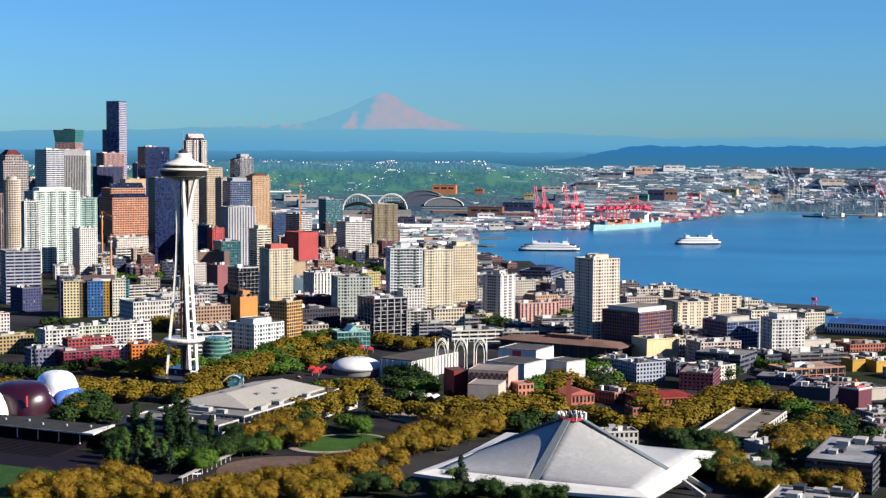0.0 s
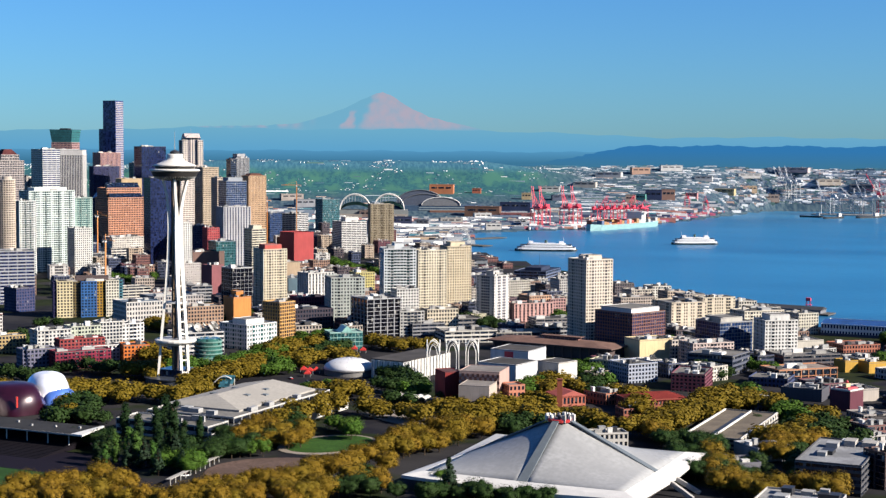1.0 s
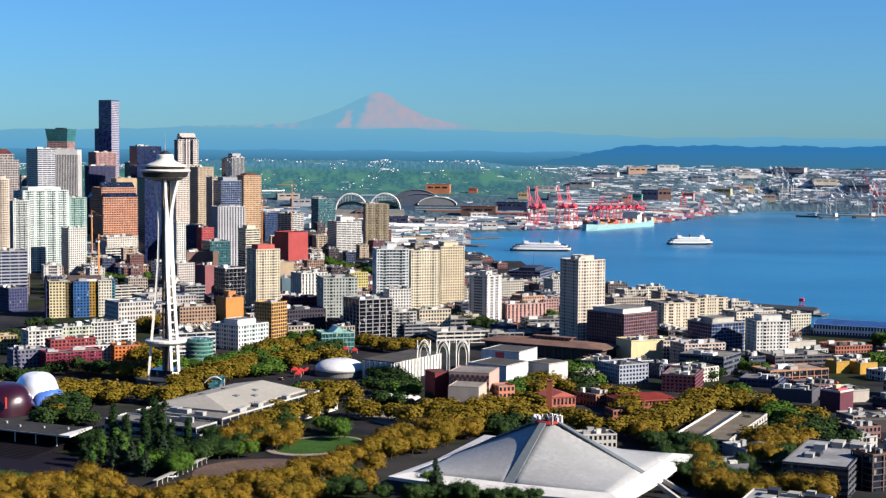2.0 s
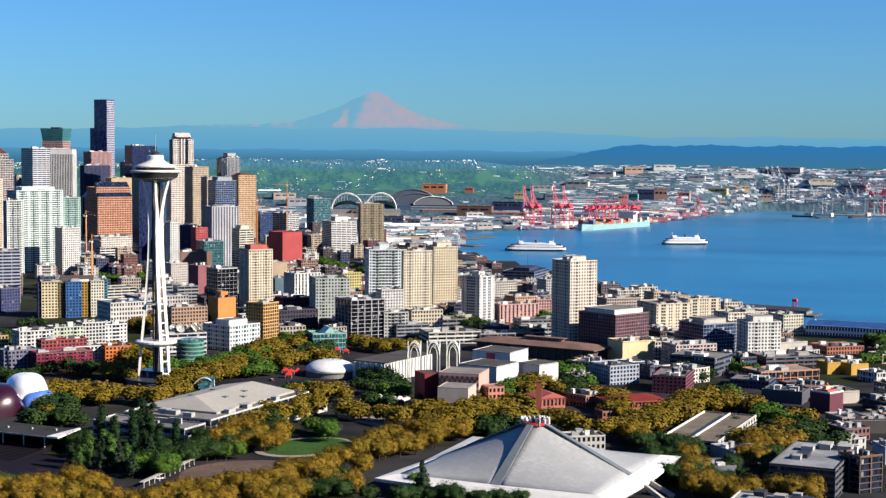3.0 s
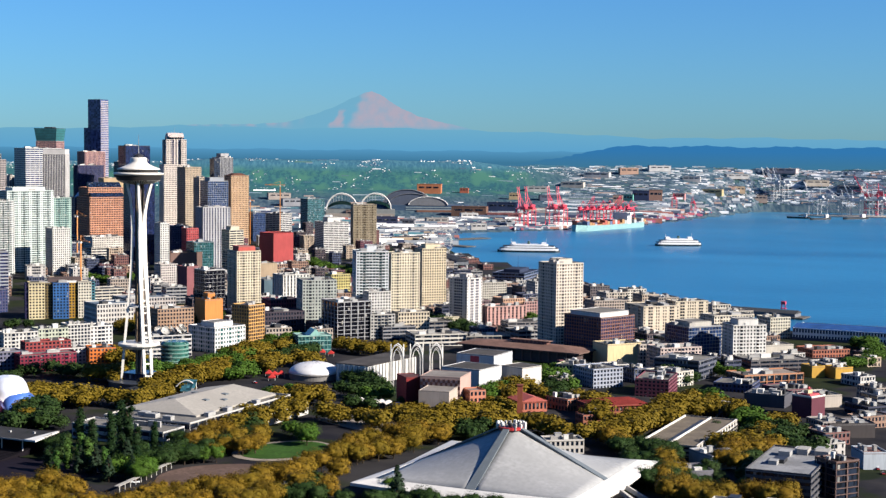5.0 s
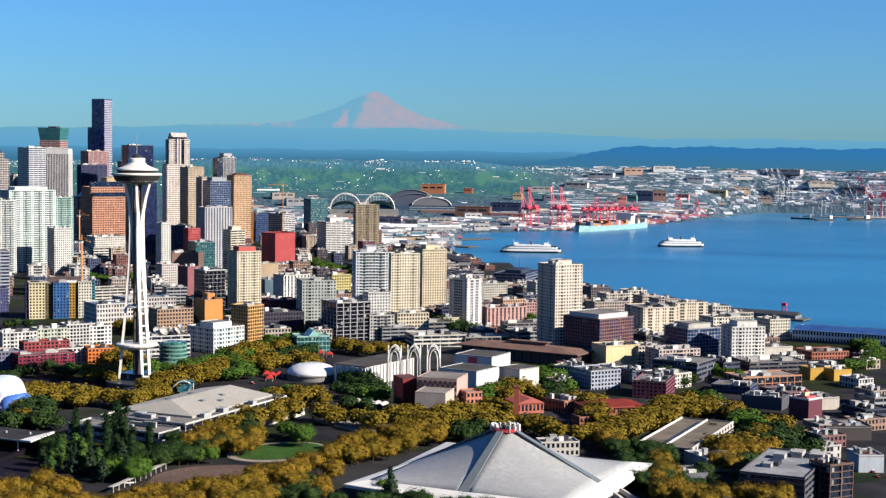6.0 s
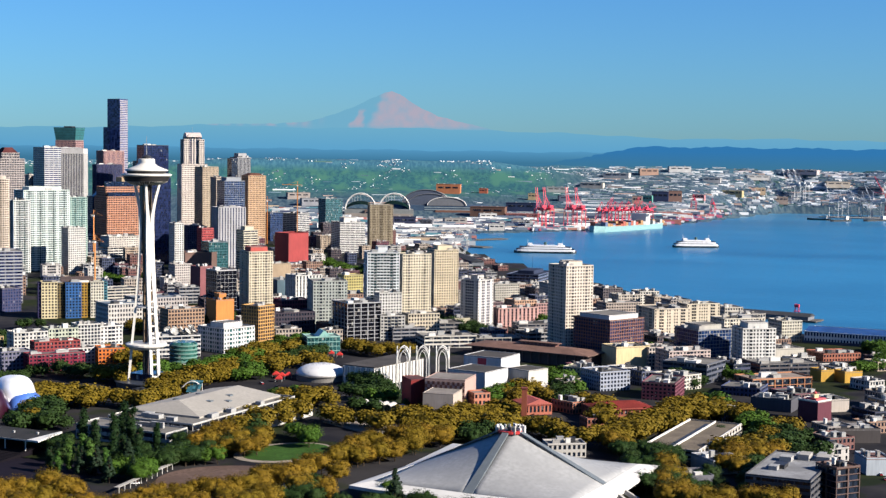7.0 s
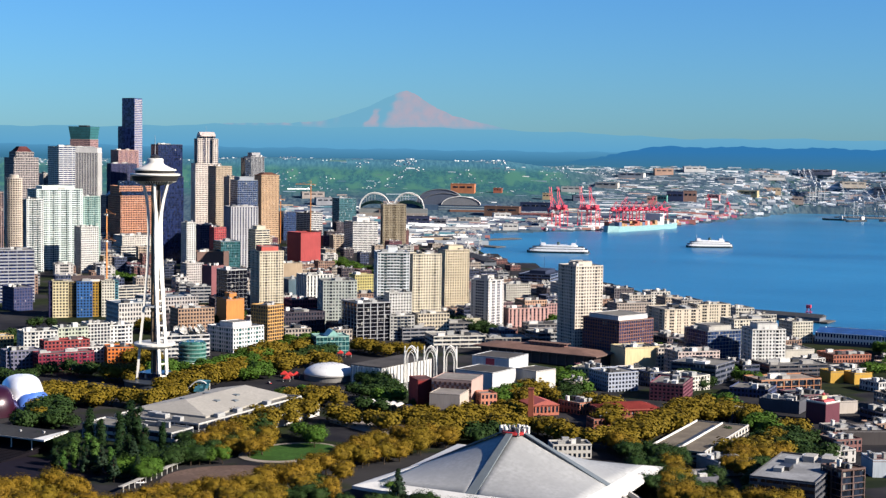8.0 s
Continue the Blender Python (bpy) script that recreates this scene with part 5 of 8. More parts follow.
# museum and theatre halls in the park
patterned_hall(-237.9, -22.2, -81.0, 28.8, 28.0, 24.0)
building("theatre_foyer", "low cream theatre foyer", -244.0, 2.1, -79.8, 26.6, 20.8, 17.8, (0.62, 0.52, 0.44), "blank", 8, roof=(0.42, 0.38, 0.35), units=0, parapet=0.3)
building("theatre_wing", "maroon theatre wing with a flat roof", -213.2, -16.5, -133.7, 12.0, 18.9, 21.5, (0.28, 0.02, 0.02), "blank", 8, roof=(0.2, 0.1, 0.1), units=0, parapet=0.3)
building("museum_hall", "white windowless museum hall with dark roof", -221.0, -105.9, -97.9, 32.3, 32.0, 18.6, (0.74, 0.74, 0.74), "blank", 14, roof=(0.12, 0.115, 0.11), units=0, parapet=0.3)
RED_PANEL_HALL = building("museum_hall", "white windowless museum hall with a red panel", -196.4, -187.6, -93.6, 33.3, 32.9, 18.3, (0.72, 0.73, 0.75), "blank", 14, roof=(0.14, 0.13, 0.125), units=0, parapet=0.3)
building("museum_hall", "white low museum hall", -249.6, -132.3, -110.2, 21.5, 21.5, 18.5, (0.70, 0.67, 0.62), "blank", 12, roof=(0.16, 0.15, 0.14), units=0, parapet=0.3)
ribbed_hall(-133.8, -122.0, -97.2, 67.0, 29.0, 14.2, "white ribbed science hall with a dark flat roof")
building("brick_house", "salmon brick house with a flat roof", -260.1, -19.3, -133.1, 11.7, 13.6, 15.5, (0.62, 0.24, 0.15), "small", 4, roof=(0.4, 0.3, 0.27), units=0)
building("brick_house", "brick workshop with a flat pale roof", -305.3, -79.6, -113.8, 21.2, 21.2, 7.1, (0.46, 0.17, 0.10), "small", 4, roof=(0.46, 0.42, 0.38), units=3)
GABLED_HOUSE = building("brick_house", "brick house by the chimney with red roof", -284.3, -56.9, -135.0, 20.1, 22.0, 5.9, (0.50, 0.16, 0.10), "small", 5, roof=(0.42, 0.08, 0.06), units=0)
part("gable_roof", prism(fresh(), [(-10.6, -11.6), (10.6, -11.6), (10.6, 11.6), (-10.6, 11.6)], 6.9, 10.4, top=[(-0.2, -11.6), (0.2, -11.6), (0.2, 11.6), (-0.2, 11.6)]),
     plain("red_tile", (0.50, 0.10, 0.07), 0.7), GABLED_HOUSE, "red pitched roof")
PARKING_DECK = building("parking_deck", "grey parking deck with white rails", -414.5, -4, 0, 35, 100, 6.2, (0.40, 0.37, 0.32), "band", 3.0, roof=(0.30, 0.25, 0.19), units=0)
building("flat_block", "grey flat-roofed office block with dark fronts", -499, 102, 0, 34, 70, 15.4, (0.10, 0.10, 0.11), "band", 3.4, roof=(0.46, 0.47, 0.49), units=5)
building("flat_block", "brown framed block with roof terrace", -522.7, 101.9, -126.9, 16.2, 16.3, 18.8, (0.16, 0.10, 0.09), "frame", 3.4, roof=(0.18, 0.10, 0.07), units=2)
building("flat_block", "low white-edged store with a flat roof", -494.9, -87.7, -149.0, 30.5, 25.0, 8.1, (0.07, 0.06, 0.06), "blank", 4, roof=(0.42, 0.40, 0.40), units=3)
building("flat_block", "pale blue plastered house", -525.9, 11.5, -150.1, 14.9, 20.0, 9.0, (0.56, 0.62, 0.68), "blank", 4, roof=(0.35, 0.2, 0.18), units=1)
building("flat_block", "grey flat shop with a flat roof", -447.7, 58.9, -132.1, 23.6, 24.0, 7.1, (0.42, 0.43, 0.46), "blank", 4, roof=(0.36, 0.36, 0.36), units=3)
building("flat_block", "low dark shop with a flat roof", -443.4, 111.9, -142.9, 24.3, 20.0, 6.2, (0.20, 0.20, 0.24), "blank", 3.4, roof=(0.30, 0.30, 0.31), units=2)
building("flat_block", "white flat-roofed apartment house", -499, 213, 0, 38, 42, 10.4, (0.60, 0.58, 0.55), "punch", 3.0, roof=(0.56, 0.55, 0.53), units=8)
building("flat_block", "white service block behind the arena", -357.4, 72.7, -145.3, 23.2, 14.0, 7.1, (0.66, 0.63, 0.58), "small", 4, units=3)
sign_block(-459.8, -145.6, -113.4, 16.2, 16.2, 13.9)
pier_shed(-446, -600, 180, 170, 52.0, 13.0)
pier_hall(107.3, -1013.1, -84.3, 79.1, 45.0, 17.7)
round_glass_block(43.5, -108.1, -146.1, 22.1, 20.0, 17.8)
dish_building(79.3, -143.0, -130.4, 41.3, 28.0, 16.8)
glass_pavilion(-15.3, -229.6, -137.2, 29.2, 22.0, 14.1)
building("apartment_tower", "white apartment block with balconies and penthouses", -358.3, -380.9, -142.7, 30.4, 24.0, 34.3, (0.80, 0.79, 0.75), "flats", 3.0, head=(0.6, 0.7, 5), units=6)
building("apartment_tower", "dark glazed wing of an apartment block", -309.4, -394.7, -126.0, 36.5, 34.0, 29.3, (0.30, 0.32, 0.36), "glass", 3.0, pane=BLUE_GLASS, head=(0.6, 0.7, 4), head_colour=(0.6, 0.58, 0.52), units=5)
building("apartment_tower", "cream penthouse block behind the balconied flats", -326.7, -447.3, -132.8, 42.7, 24.0, 34.6, (0.72, 0.66, 0.54), "flats", 3.0, units=4)
red_hip_house(-343.2, -68.2, -138.8, 42.9, 26.0, 9.5)
building("brick_house", "small brick house with pale roof", -340.9, -26.7, -138.5, 16.1, 14.0, 6.2, (0.40, 0.14, 0.09), "small", 4, roof=(0.4, 0.3, 0.26), units=1)
# ---- the observation tower ----
NEEDLE = plain("tower_white", (0.82, 0.79, 0.72), 0.45, wear=0.08)
CORE = plain("core_brown", (0.055, 0.028, 0.024), 0.7)
SAUCER = plain("saucer_dark", (0.020, 0.017, 0.015), 0.6)
BRONZE = plain("bronze_mesh", (0.25, 0.17, 0.10), 0.5)


LEG_OUT = ((0, 13.0), (28, 10.8), (60, 7.6), (90, 5.3), (112, 4.5), (126, 4.7), (138, 6.0), (150, 8.8))
LEG_GAP = ((0, 3.0), (28, 2.9), (60, 2.5), (84, 2.0), (92, 1.7), (120, 1.6), (127, 2.0), (138, 3.6), (150, 5.6))
LEG_WIDE = ((0, 1.0), (60, 1.2), (86, 1.65), (116, 1.65), (130, 1.1), (150, 0.9))


def observation_tower(x, y):
    z = ground_z(x, y)
    top = base("observation_tower", x, y, z, 0, "white hourglass observation tower with a saucer top", "tower")
    for az in (294, 54, 174):
        out = Vector((math.sin(radians(az)), math.cos(radians(az)), 0))
        side = Vector((-out.y, out.x, 0))
        hs = [0, 7, 14, 21, 28, 38, 48, 60, 72, 82, 88, 94, 106, 114, 119, 123, 128, 133, 138, 144, 150]
        for s in (-1, 1):
            bm = fresh()
            rings = []
            for h in hs:
                c = out * lerp_marks(LEG_OUT, h) + side * s * lerp_marks(LEG_GAP, h)
                w = lerp_marks(LEG_WIDE, h)
                rings.append([bm.verts.new((c + out * a * 0.9 + side * b * w) + Vector((0, 0, h))) for a, b in ((-1, -1), (1, -1), (1, 1), (-1, 1))])
            for p, q in zip(rings, rings[1:]):
                for i in range(4):
                    bm.faces.new((p[i], p[(i + 1) % 4], q[(i + 1) % 4], q[i]))
            bm.faces.new(rings[0][::-1])
            bm.faces.new(rings[-1])
            bmesh.ops.recalc_face_normals(bm, faces=bm.faces)
            leg = part("leg", bm, NEEDLE, top)
        for h in (8, 17, 36, 45, 54, 63, 71, 79):
            c = out * lerp_marks(LEG_OUT, h) + Vector((0, 0, h))
            g = lerp_marks(LEG_GAP, h)
            part("rung", beam(fresh(), c - side * g, c + side * g, 0.75), NEEDLE, leg)
    hexa = [(3.0 * math.cos(k * math.pi / 3), 3.0 * math.sin(k * math.pi / 3)) for k in range(6)]
    part("core", prism(fresh(), hexa, 0, 150), CORE, top, "dark brown lift core")
    for k in range(3):
        a = radians(294 + 60 + 120 * k)
        cx, cy = 3.2 * math.sin(a), 3.2 * math.cos(a)
        part("lift_rail", box(fresh(), cx - 0.5, cx + 0.5, cy - 0.5, cy + 0.5, 4, 149), BRONZE, top)
    bm = lathe(fresh(), [(3, 27), (11.5, 27.6), (14.8, 29.6), (15.2, 30.2), (15.2, 31.4), (14.4, 31.8), (4, 32.4)], 3 * 8)
    part("lower_ring", bm, NEEDLE, top, "white platform ring low on the tower")
    part("waist_ring", lathe(fresh(), [(3, 58), (8.2, 58.2), (8.2, 59.2), (3, 59.6)], 24), NEEDLE, top)
    part("saucer_underside", lathe(fresh(), [(4, 147.6), (9, 148.2), (12.8, 149.8), (13.6, 150.6)], 48), SAUCER, top, smooth=True)
    part("window_band", lathe(fresh(), [(13.0, 150.6), (15.6, 151.0), (16.9, 154.2), (14.5, 154.5)], 48), SAUCER, top, "dark window band of the saucer")
    part("halo", lathe(fresh(), [(15.0, 154.3), (17.4, 154.6), (18.3, 155.3), (18.2, 156.0), (17.0, 156.4), (14.0, 156.6)], 64), NEEDLE, top, "thin white halo ring", True)
    part("deck_windows", lathe(fresh(), [(13.8, 156.4), (14.4, 158.5), (13, 158.8)], 48), SAUCER, top)
    roof = [(15.4, 158.5), (15.7, 159.1), (13.0, 160.1), (10.0, 161.3), (7.6, 162.5), (6.3, 163.7), (5.9, 164.6), (6.1, 166.6), (5.4, 167.4)]
    part("saucer_roof", lathe(fresh(), roof, 48), NEEDLE, top, "white sweeping saucer roof", True)
    part("top_platform", lathe(fresh(), [(3.4, 167.5), (3.6, 168.9), (1.2, 170.2)], 12), DARK, top)
    bm = beam(fresh(), (0, 0, 170), (0, 0, 184), 0.35, r2=0.1, sides=6)
    part("spire", bm, STEEL, top)
    for k in range(48):
        a = 2 * math.pi * k / 48
        p, q = Vector((10.5 * math.cos(a), 10.5 * math.sin(a), 148.6)), Vector((15.4 * math.cos(a), 15.4 * math.sin(a), 150.8))
        part("saucer_rib", beam(fresh(), p, q, 0.28), NEEDLE, top)
    part("pavilion", lathe(fresh(), [(22, -2), (22, 3.4), (23, 3.6), (23, 4.4), (6, 5.0)], 40), plain("pavilion_dark", (0.06, 0.07, 0.09), 0.3), top, "low dark glass pavilion round the foot")
    part("shop", box(fresh(), -11, 9, -9, 10, 4.6, 10), glass((0.012, 0.020, 0.045)), top)


observation_tower(0, 0)


# ---- arena with the tent-shaped roof ----
PANEL = plain("roof_panel", (0.40, 0.405, 0.40), 0.55, wear=0.16, scale=0.05)
GUTTER = plain("roof_groove", (0.16, 0.19, 0.21), 0.6)


def arena(x, y):
    z = ground_z(x, y)
    top = base("arena", x, y, z, 0, "sports arena under a pale four-sided tent roof", "arena")
    a, b, ze, zi, za = 62.0, 53.0, 6.6, 9.6, 33.6
    out = [(0, a), (-a, a), (-a, 0), (-a, -a), (0, -a), (a, -a), (a, 0), (a, a)]

    def rim(k, q, zc, zm):
        px, py = out[k % 8]
        s = q / a
        return Vector((px * s, py * s, zc if k % 2 else zm))

    n = 10
    for k in (1, 3, 5, 7):
        c, m0, m1, t = rim(k, b, zi + 0.4, zi), rim(k - 1, b, zi, zi), rim(k + 1, b, zi, zi), Vector((0, 0, za))
        bm = fresh()
        grid = []
        for i in range(n + 1):
            u = i / n
            row = []
            for j in range(n + 1):
                v = j / n
                p = (1 - u) * (1 - v) * t + u * (1 - v) * m0 + (1 - u) * v * m1 + u * v * c
                row.append(bm.verts.new(p - Vector((0, 0, 0.4 * u * v * (1 - u * v)))))
            grid.append(row)
        for i in range(n):
            for j in range(n):
                bm.faces.new((grid[i][j], grid[i + 1][j], grid[i + 1][j + 1], grid[i][j + 1]))
        bmesh.ops.recalc_face_normals(bm, faces=bm.faces)
        bmesh.ops.solidify(bm, geom=bm.faces[:], thickness=0.5)
        part("roof_panel", bm, PANEL, top, "pale grey roof quarter", True)
    for k in range(8):
        i0, i1 = rim(k, b, zi + 0.45, zi + 0.05), rim(k + 1, b, zi + 0.45, zi + 0.05)
        o0, o1 = rim(k, a, ze + 2.0, ze), rim(k + 1, a, ze + 2.0, ze)
        bm = fresh()
        up = [bm.verts.new(v) for v in (i0, i1, o1, o0)]
        dn = [bm.verts.new(v - Vector((0, 0, 1.6))) for v in (i0, i1, o1, o0)]
        for i in range(4):
            j = (i + 1) % 4
            bm.faces.new((up[i], up[j], dn[j], dn[i]))
        bm.faces.new(up)
        bm.faces.new(dn[::-1])
        bmesh.ops.recalc_face_normals(bm, faces=bm.faces)
        part("eave", bm, WHITE, top, "broad white eave")
    for k in (0, 2, 4, 6):
        m = rim(k, b, 0, zi)
        way = Vector((m.x, m.y, 0)).normalized()
        side = Vector((-way.y, way.x, 0))
        bm = fresh()
        hi, lo = Vector((0, 0, za + 0.2)) + way * 3, Vector((m.x, m.y, zi + 0.25))
        vs = [bm.verts.new(v) for v in (hi - side * 1.6, hi + side * 1.6, lo + side * 2.6, lo - side * 2.6, hi - side * 1.6 - Vector((0, 0, 1)), hi + side * 1.6 - Vector((0, 0, 1)), lo + side * 2.6 - Vector((0, 0, 1)), lo - side * 2.6 - Vector((0, 0, 1)))]
        for q in ((0, 1, 2, 3), (7, 6, 5, 4), (0, 4, 5, 1), (1, 5, 6, 2), (2, 6, 7, 3), (3, 7, 4, 0)):
            bm.faces.new([vs[i] for i in q])
        bmesh.ops.recalc_face_normals(bm, faces=bm.faces)
        part("roof_groove", bm, GUTTER, top)
        e = rim(k, a, 0, ze)
        for s in (-1, 1):
            bm = beam(fresh(), e + side * s * 5 - Vector((0, 0, 1.0)), Vector((e.x, e.y, -1)) + way * 12 + side * s * 7, 1.5, sides=4)
            part("abutment", bm, CONCRETE, top, "raking concrete abutment")
    part("hall_wall", prism(fresh(), [(-54, -54), (54, -54), (54, 54), (-54, 54)], -3, 6.4), plain("arena_wall", (0.10, 0.09, 0.085), 0.5), top)
    rng = random.Random(4)
    for k in range(26):
        u, v = rng.uniform(-7, 7), rng.uniform(-5, 5)
        w = rng.uniform(0.3, 0.9)
        if k % 3 == 0:
            dish = lathe(fresh(), [(w, za - 2.4), (w * 1.2, za + 0.2), (w * 1.1, za + 1.0), (w * 0.6, za + 1.7), (0.1, za + 1.9)], 12, x=u, y=v)
            part("dish_cover", dish, WHITE, top, smooth=True)
            continue
        part("roof_unit", box(fresh(), u - w, u + w, v - w, v + w, za - 2.5, za + rng.uniform(-0.3, 1.9)), (WHITE, STEEL, WHITE, DARK, CONCRETE)[k % 5], top)
    bm = lathe(fresh(), [(6.4, za - 2.4), (6.6, za - 1.1), (6.0, za - 0.9)], 24)
    part("apex_ring", bm, plain("signal_red", (0.55, 0.03, 0.03), 0.5), top, "red band round the roof apex")


arena(-368, 181)


# ---- exhibition hall with the wide hip roof ----
def exhibition_hall():
    x0, x1, y0, y1 = -153, -90, 42, 160
    cx, cy = (x0 + x1) / 2, (y0 + y1) / 2
    z = ground_z(cx, cy)
    top = base("exhibition_hall", cx, cy, z, 0, "white exhibition hall with a broad low hip roof", "hall")
    w, d = (x1 - x0) / 2, (y1 - y0) / 2
    tier(top, (0.62, 0.60, 0.56), "band", 5, -w, w, -d, d, -1, 10, roof=PALE_ROOF)
    bm = fresh()
    xw, xe, ys, yn = -w + 9, w + 2, -d + 4, d - 20
    e = [bm.verts.new(v) for v in ((xw, ys, 11.6), (xe, ys, 11.6), (xe, yn, 11.6), (xw, yn, 11.6))]
    f = [bm.verts.new(v) for v in ((xw, ys, 10.2), (xe, ys, 10.2), (xe, yn, 10.2), (xw, yn, 10.2))]
    mid = (xw + xe) / 2
    r0, r1 = bm.verts.new((mid, ys + 8, 17.0)), bm.verts.new((mid, yn - 18, 17.0))
    for q in ((e[0], e[1], r0), (e[1], e[2], r1, r0), (e[2], e[3], r1), (e[3], e[0], r0, r1)):
        bm.faces.new(q)
    for i in range(4):
        j = (i + 1) % 4
        bm.faces.new((f[i], f[j], e[j], e[i]))
    bm.faces.new(f[::-1])
    part("hip_roof", bm, plain("membrane_roof", (0.40, 0.375, 0.33), 0.8, wear=0.14, scale=0.06), top, "pale membrane hip roof")
    for x, y in ((-6, 4), (-5, -20), (-12, -8), (15, 10), (14, -14)):
        h = 17.0 - abs(x - mid) / (xe - mid) * 5.4
        part("skylight", box(fresh(), x - 1.9, x + 1.9, y - 1.9, y + 1.9, h - 1.5, h + 0.45), GUTTER, top)
    for x, y, a, b in ((2, d - 9, 4, 2.5), (10, d - 12, 3, 3), (-12, d - 6, 3, 2), (22, d - 8, 2, 2), (-w + 5, 10, 1.8, 3), (-w + 4, -22, 2, 2.4), (-w + 5, 30, 1.6, 4)):
        part("roof_unit", box(fresh(), x - a, x + a, y - b, y + b, 10.3, 12.9), UNIT, top)
    annex = base("exhibition_annex", -118, 172, ground_z(-118, 172), 0, "white two-storey annex with banded windows", "building")
    tier(annex, (0.60, 0.60, 0.58), "band", 4.4, -32, 34, -11, 11, -1, 8)
    plant(annex, 5, -30, 32, -10, 10, 8.3, 5)
    side = base("loading_wing", -161, 88, ground_z(-161, 88), 0, "low white flat-roofed side wing of the hall", "building")
    tier(side, (0.62, 0.60, 0.55), "blank", 5, -7, 7.5, -44, 50, -1, 6)
    plant(side, 8, -7, 7, -44, 50, 6.4, 3)


exhibition_hall()


# ---- stadium grandstand ----
def grandstand():
    x, y = -38, 226
    top = base("grandstand", x, y, ground_z(x, y), 0, "dark covered grandstand with white roof edge", "grandstand")
    bm = fresh()
    prof = [(-14, 9.2), (14, 9.8), (14, 9.0), (-14, 8.2)]
    lo = [[bm.verts.new((u, v, z)) for v, z in prof] for u in (-58, 76)]
    for i in range(4):
        j = (i + 1) % 4
        bm.faces.new((lo[0][i], lo[0][j], lo[1][j], lo[1][i]))
    bm.faces.new(lo[0][::-1])
    bm.faces.new(lo[1])
    bmesh.ops.recalc_face_normals(bm, faces=bm.faces)
    part("roof", bm, roofing((0.06, 0.06, 0.062)), top, "dark felt canopy roof")
    part("roof_edge", prism(fresh(), [(-59.6, -14.2), (-58.05, -14.2), (-58.05, 14.4), (-66, 14.4)], 9.0, 9.95), WHITE, top, "white canopy end")
    part("front_edge", box(fresh(), -58, 76, 14.05, 14.4, 8.9, 9.7), CONCRETE, top)
    for k in range(9):
        u = -54 + 15 * k
        part("post", beam(fresh(), (u, 11, -1), (u, 11, 9.1), 0.35, sides=6), WHITE, top)
        part("roof_vent", box(fresh(), u + 3, u + 4.2, -4 + k % 3 * 3, -2.8 + k % 3 * 3, 9.2, 10.6), UNIT, top)
    # Near-black steps and rear wall: the stand's deep shade put into the colour.
    step_shade = plain("terrace_shade", (0.007, 0.005, 0.009), 0.9)
    for k in range(24):
        part("terrace_step", box(fresh(), -56, 74, -12 + 2.5 * k, -9.5 + 2.5 * k, -2, 4.2 - 0.19 * k), step_shade, top)
    part("rear_wall", box(fresh(), -57, 75, -13.6, -12.1, -1, 8.4), plain("rear_shade", (0.02, 0.017, 0.02), 0.9), top)


grandstand()


# ---- music museum: swelling sheet-metal forms ----
def blob(bm, cx, cy, rx, ry, h, seed, lean=0.0, crease=0.12):
    rows = []
    n, m = 28, 12
    for j in range(m + 1):
        f = j / m
        z = h * math.sin(f * math.pi / 2)
        row = []
        for i in range(n):
            a = 2 * math.pi * i / n
            q = (math.cos(f * math.pi / 2) ** 0.55) * (1 + crease * noise.noise((math.cos(a) * 1.6 + seed, math.sin(a) * 1.6, f * 1.3)) * 2)
            row.append(bm.verts.new((cx + rx * q * math.cos(a) + lean * f * f, cy + ry * q * math.sin(a), z + crease * 6 * noise.noise((a, f * 2, seed)) * f)))
        rows.append(row)
    for p, q in zip(rows, rows[1:]):
        for i in range(n):
            j = (i + 1) % n
            bm.faces.new((p[i], p[j], q[j], q[i]))
    bm.faces.new(rows[-1])
    return bm


def sheet_metal(name, colour, rough, metal):
    m, n, l, p = shader(name)
    c = mix_rgb(n, l, grain(n, l, 0.10, 3), tone(colour, 0.8), tone(colour, 1.15))
    l.new(c, p.inputs["Base Color"])
    p.inputs["Metallic"].default_value, p.inputs["Roughness"].default_value = metal, rough
    return m


def music_museum():
    top = base("music_museum", 14, 150, ground_z(14, 150), 0, "museum of swelling maroon, silver and blue metal forms", "museum")
    part("maroon_form", blob(fresh(), 8, 2, 25, 20, 19, 1.3, crease=0.08), sheet_metal("maroon_metal", (0.022, 0.004, 0.012), 0.3, 0.2), top, "dark maroon glossy form", True)
    part("silver_form", blob(fresh(), 4, -28, 16.5, 14, 22, 5.2, crease=0.05), sheet_metal("silver_metal", (0.74, 0.76, 0.80), 0.35, 0.5), top, "pale silver bulging form", True)
    part("blue_form", blob(fresh(), -6, -27, 12, 12, 12, 8.1), sheet_metal("blue_metal", (0.05, 0.12, 0.38), 0.4, 0.3), top, "blue metal form", True)
    part("white_form", blob(fresh(), 14, 30, 14, 11, 17, 9.7, crease=0.16), sheet_metal("white_metal", (0.72, 0.70, 0.68), 0.5, 0.2), top, "white folded form", True)
    part("red_sign", box(fresh(), -10.4, -9.8, 18.0, 19.4, 6, 13), plain("sign_red", (0.60, 0.03, 0.02), 0.5), top)


music_museum()


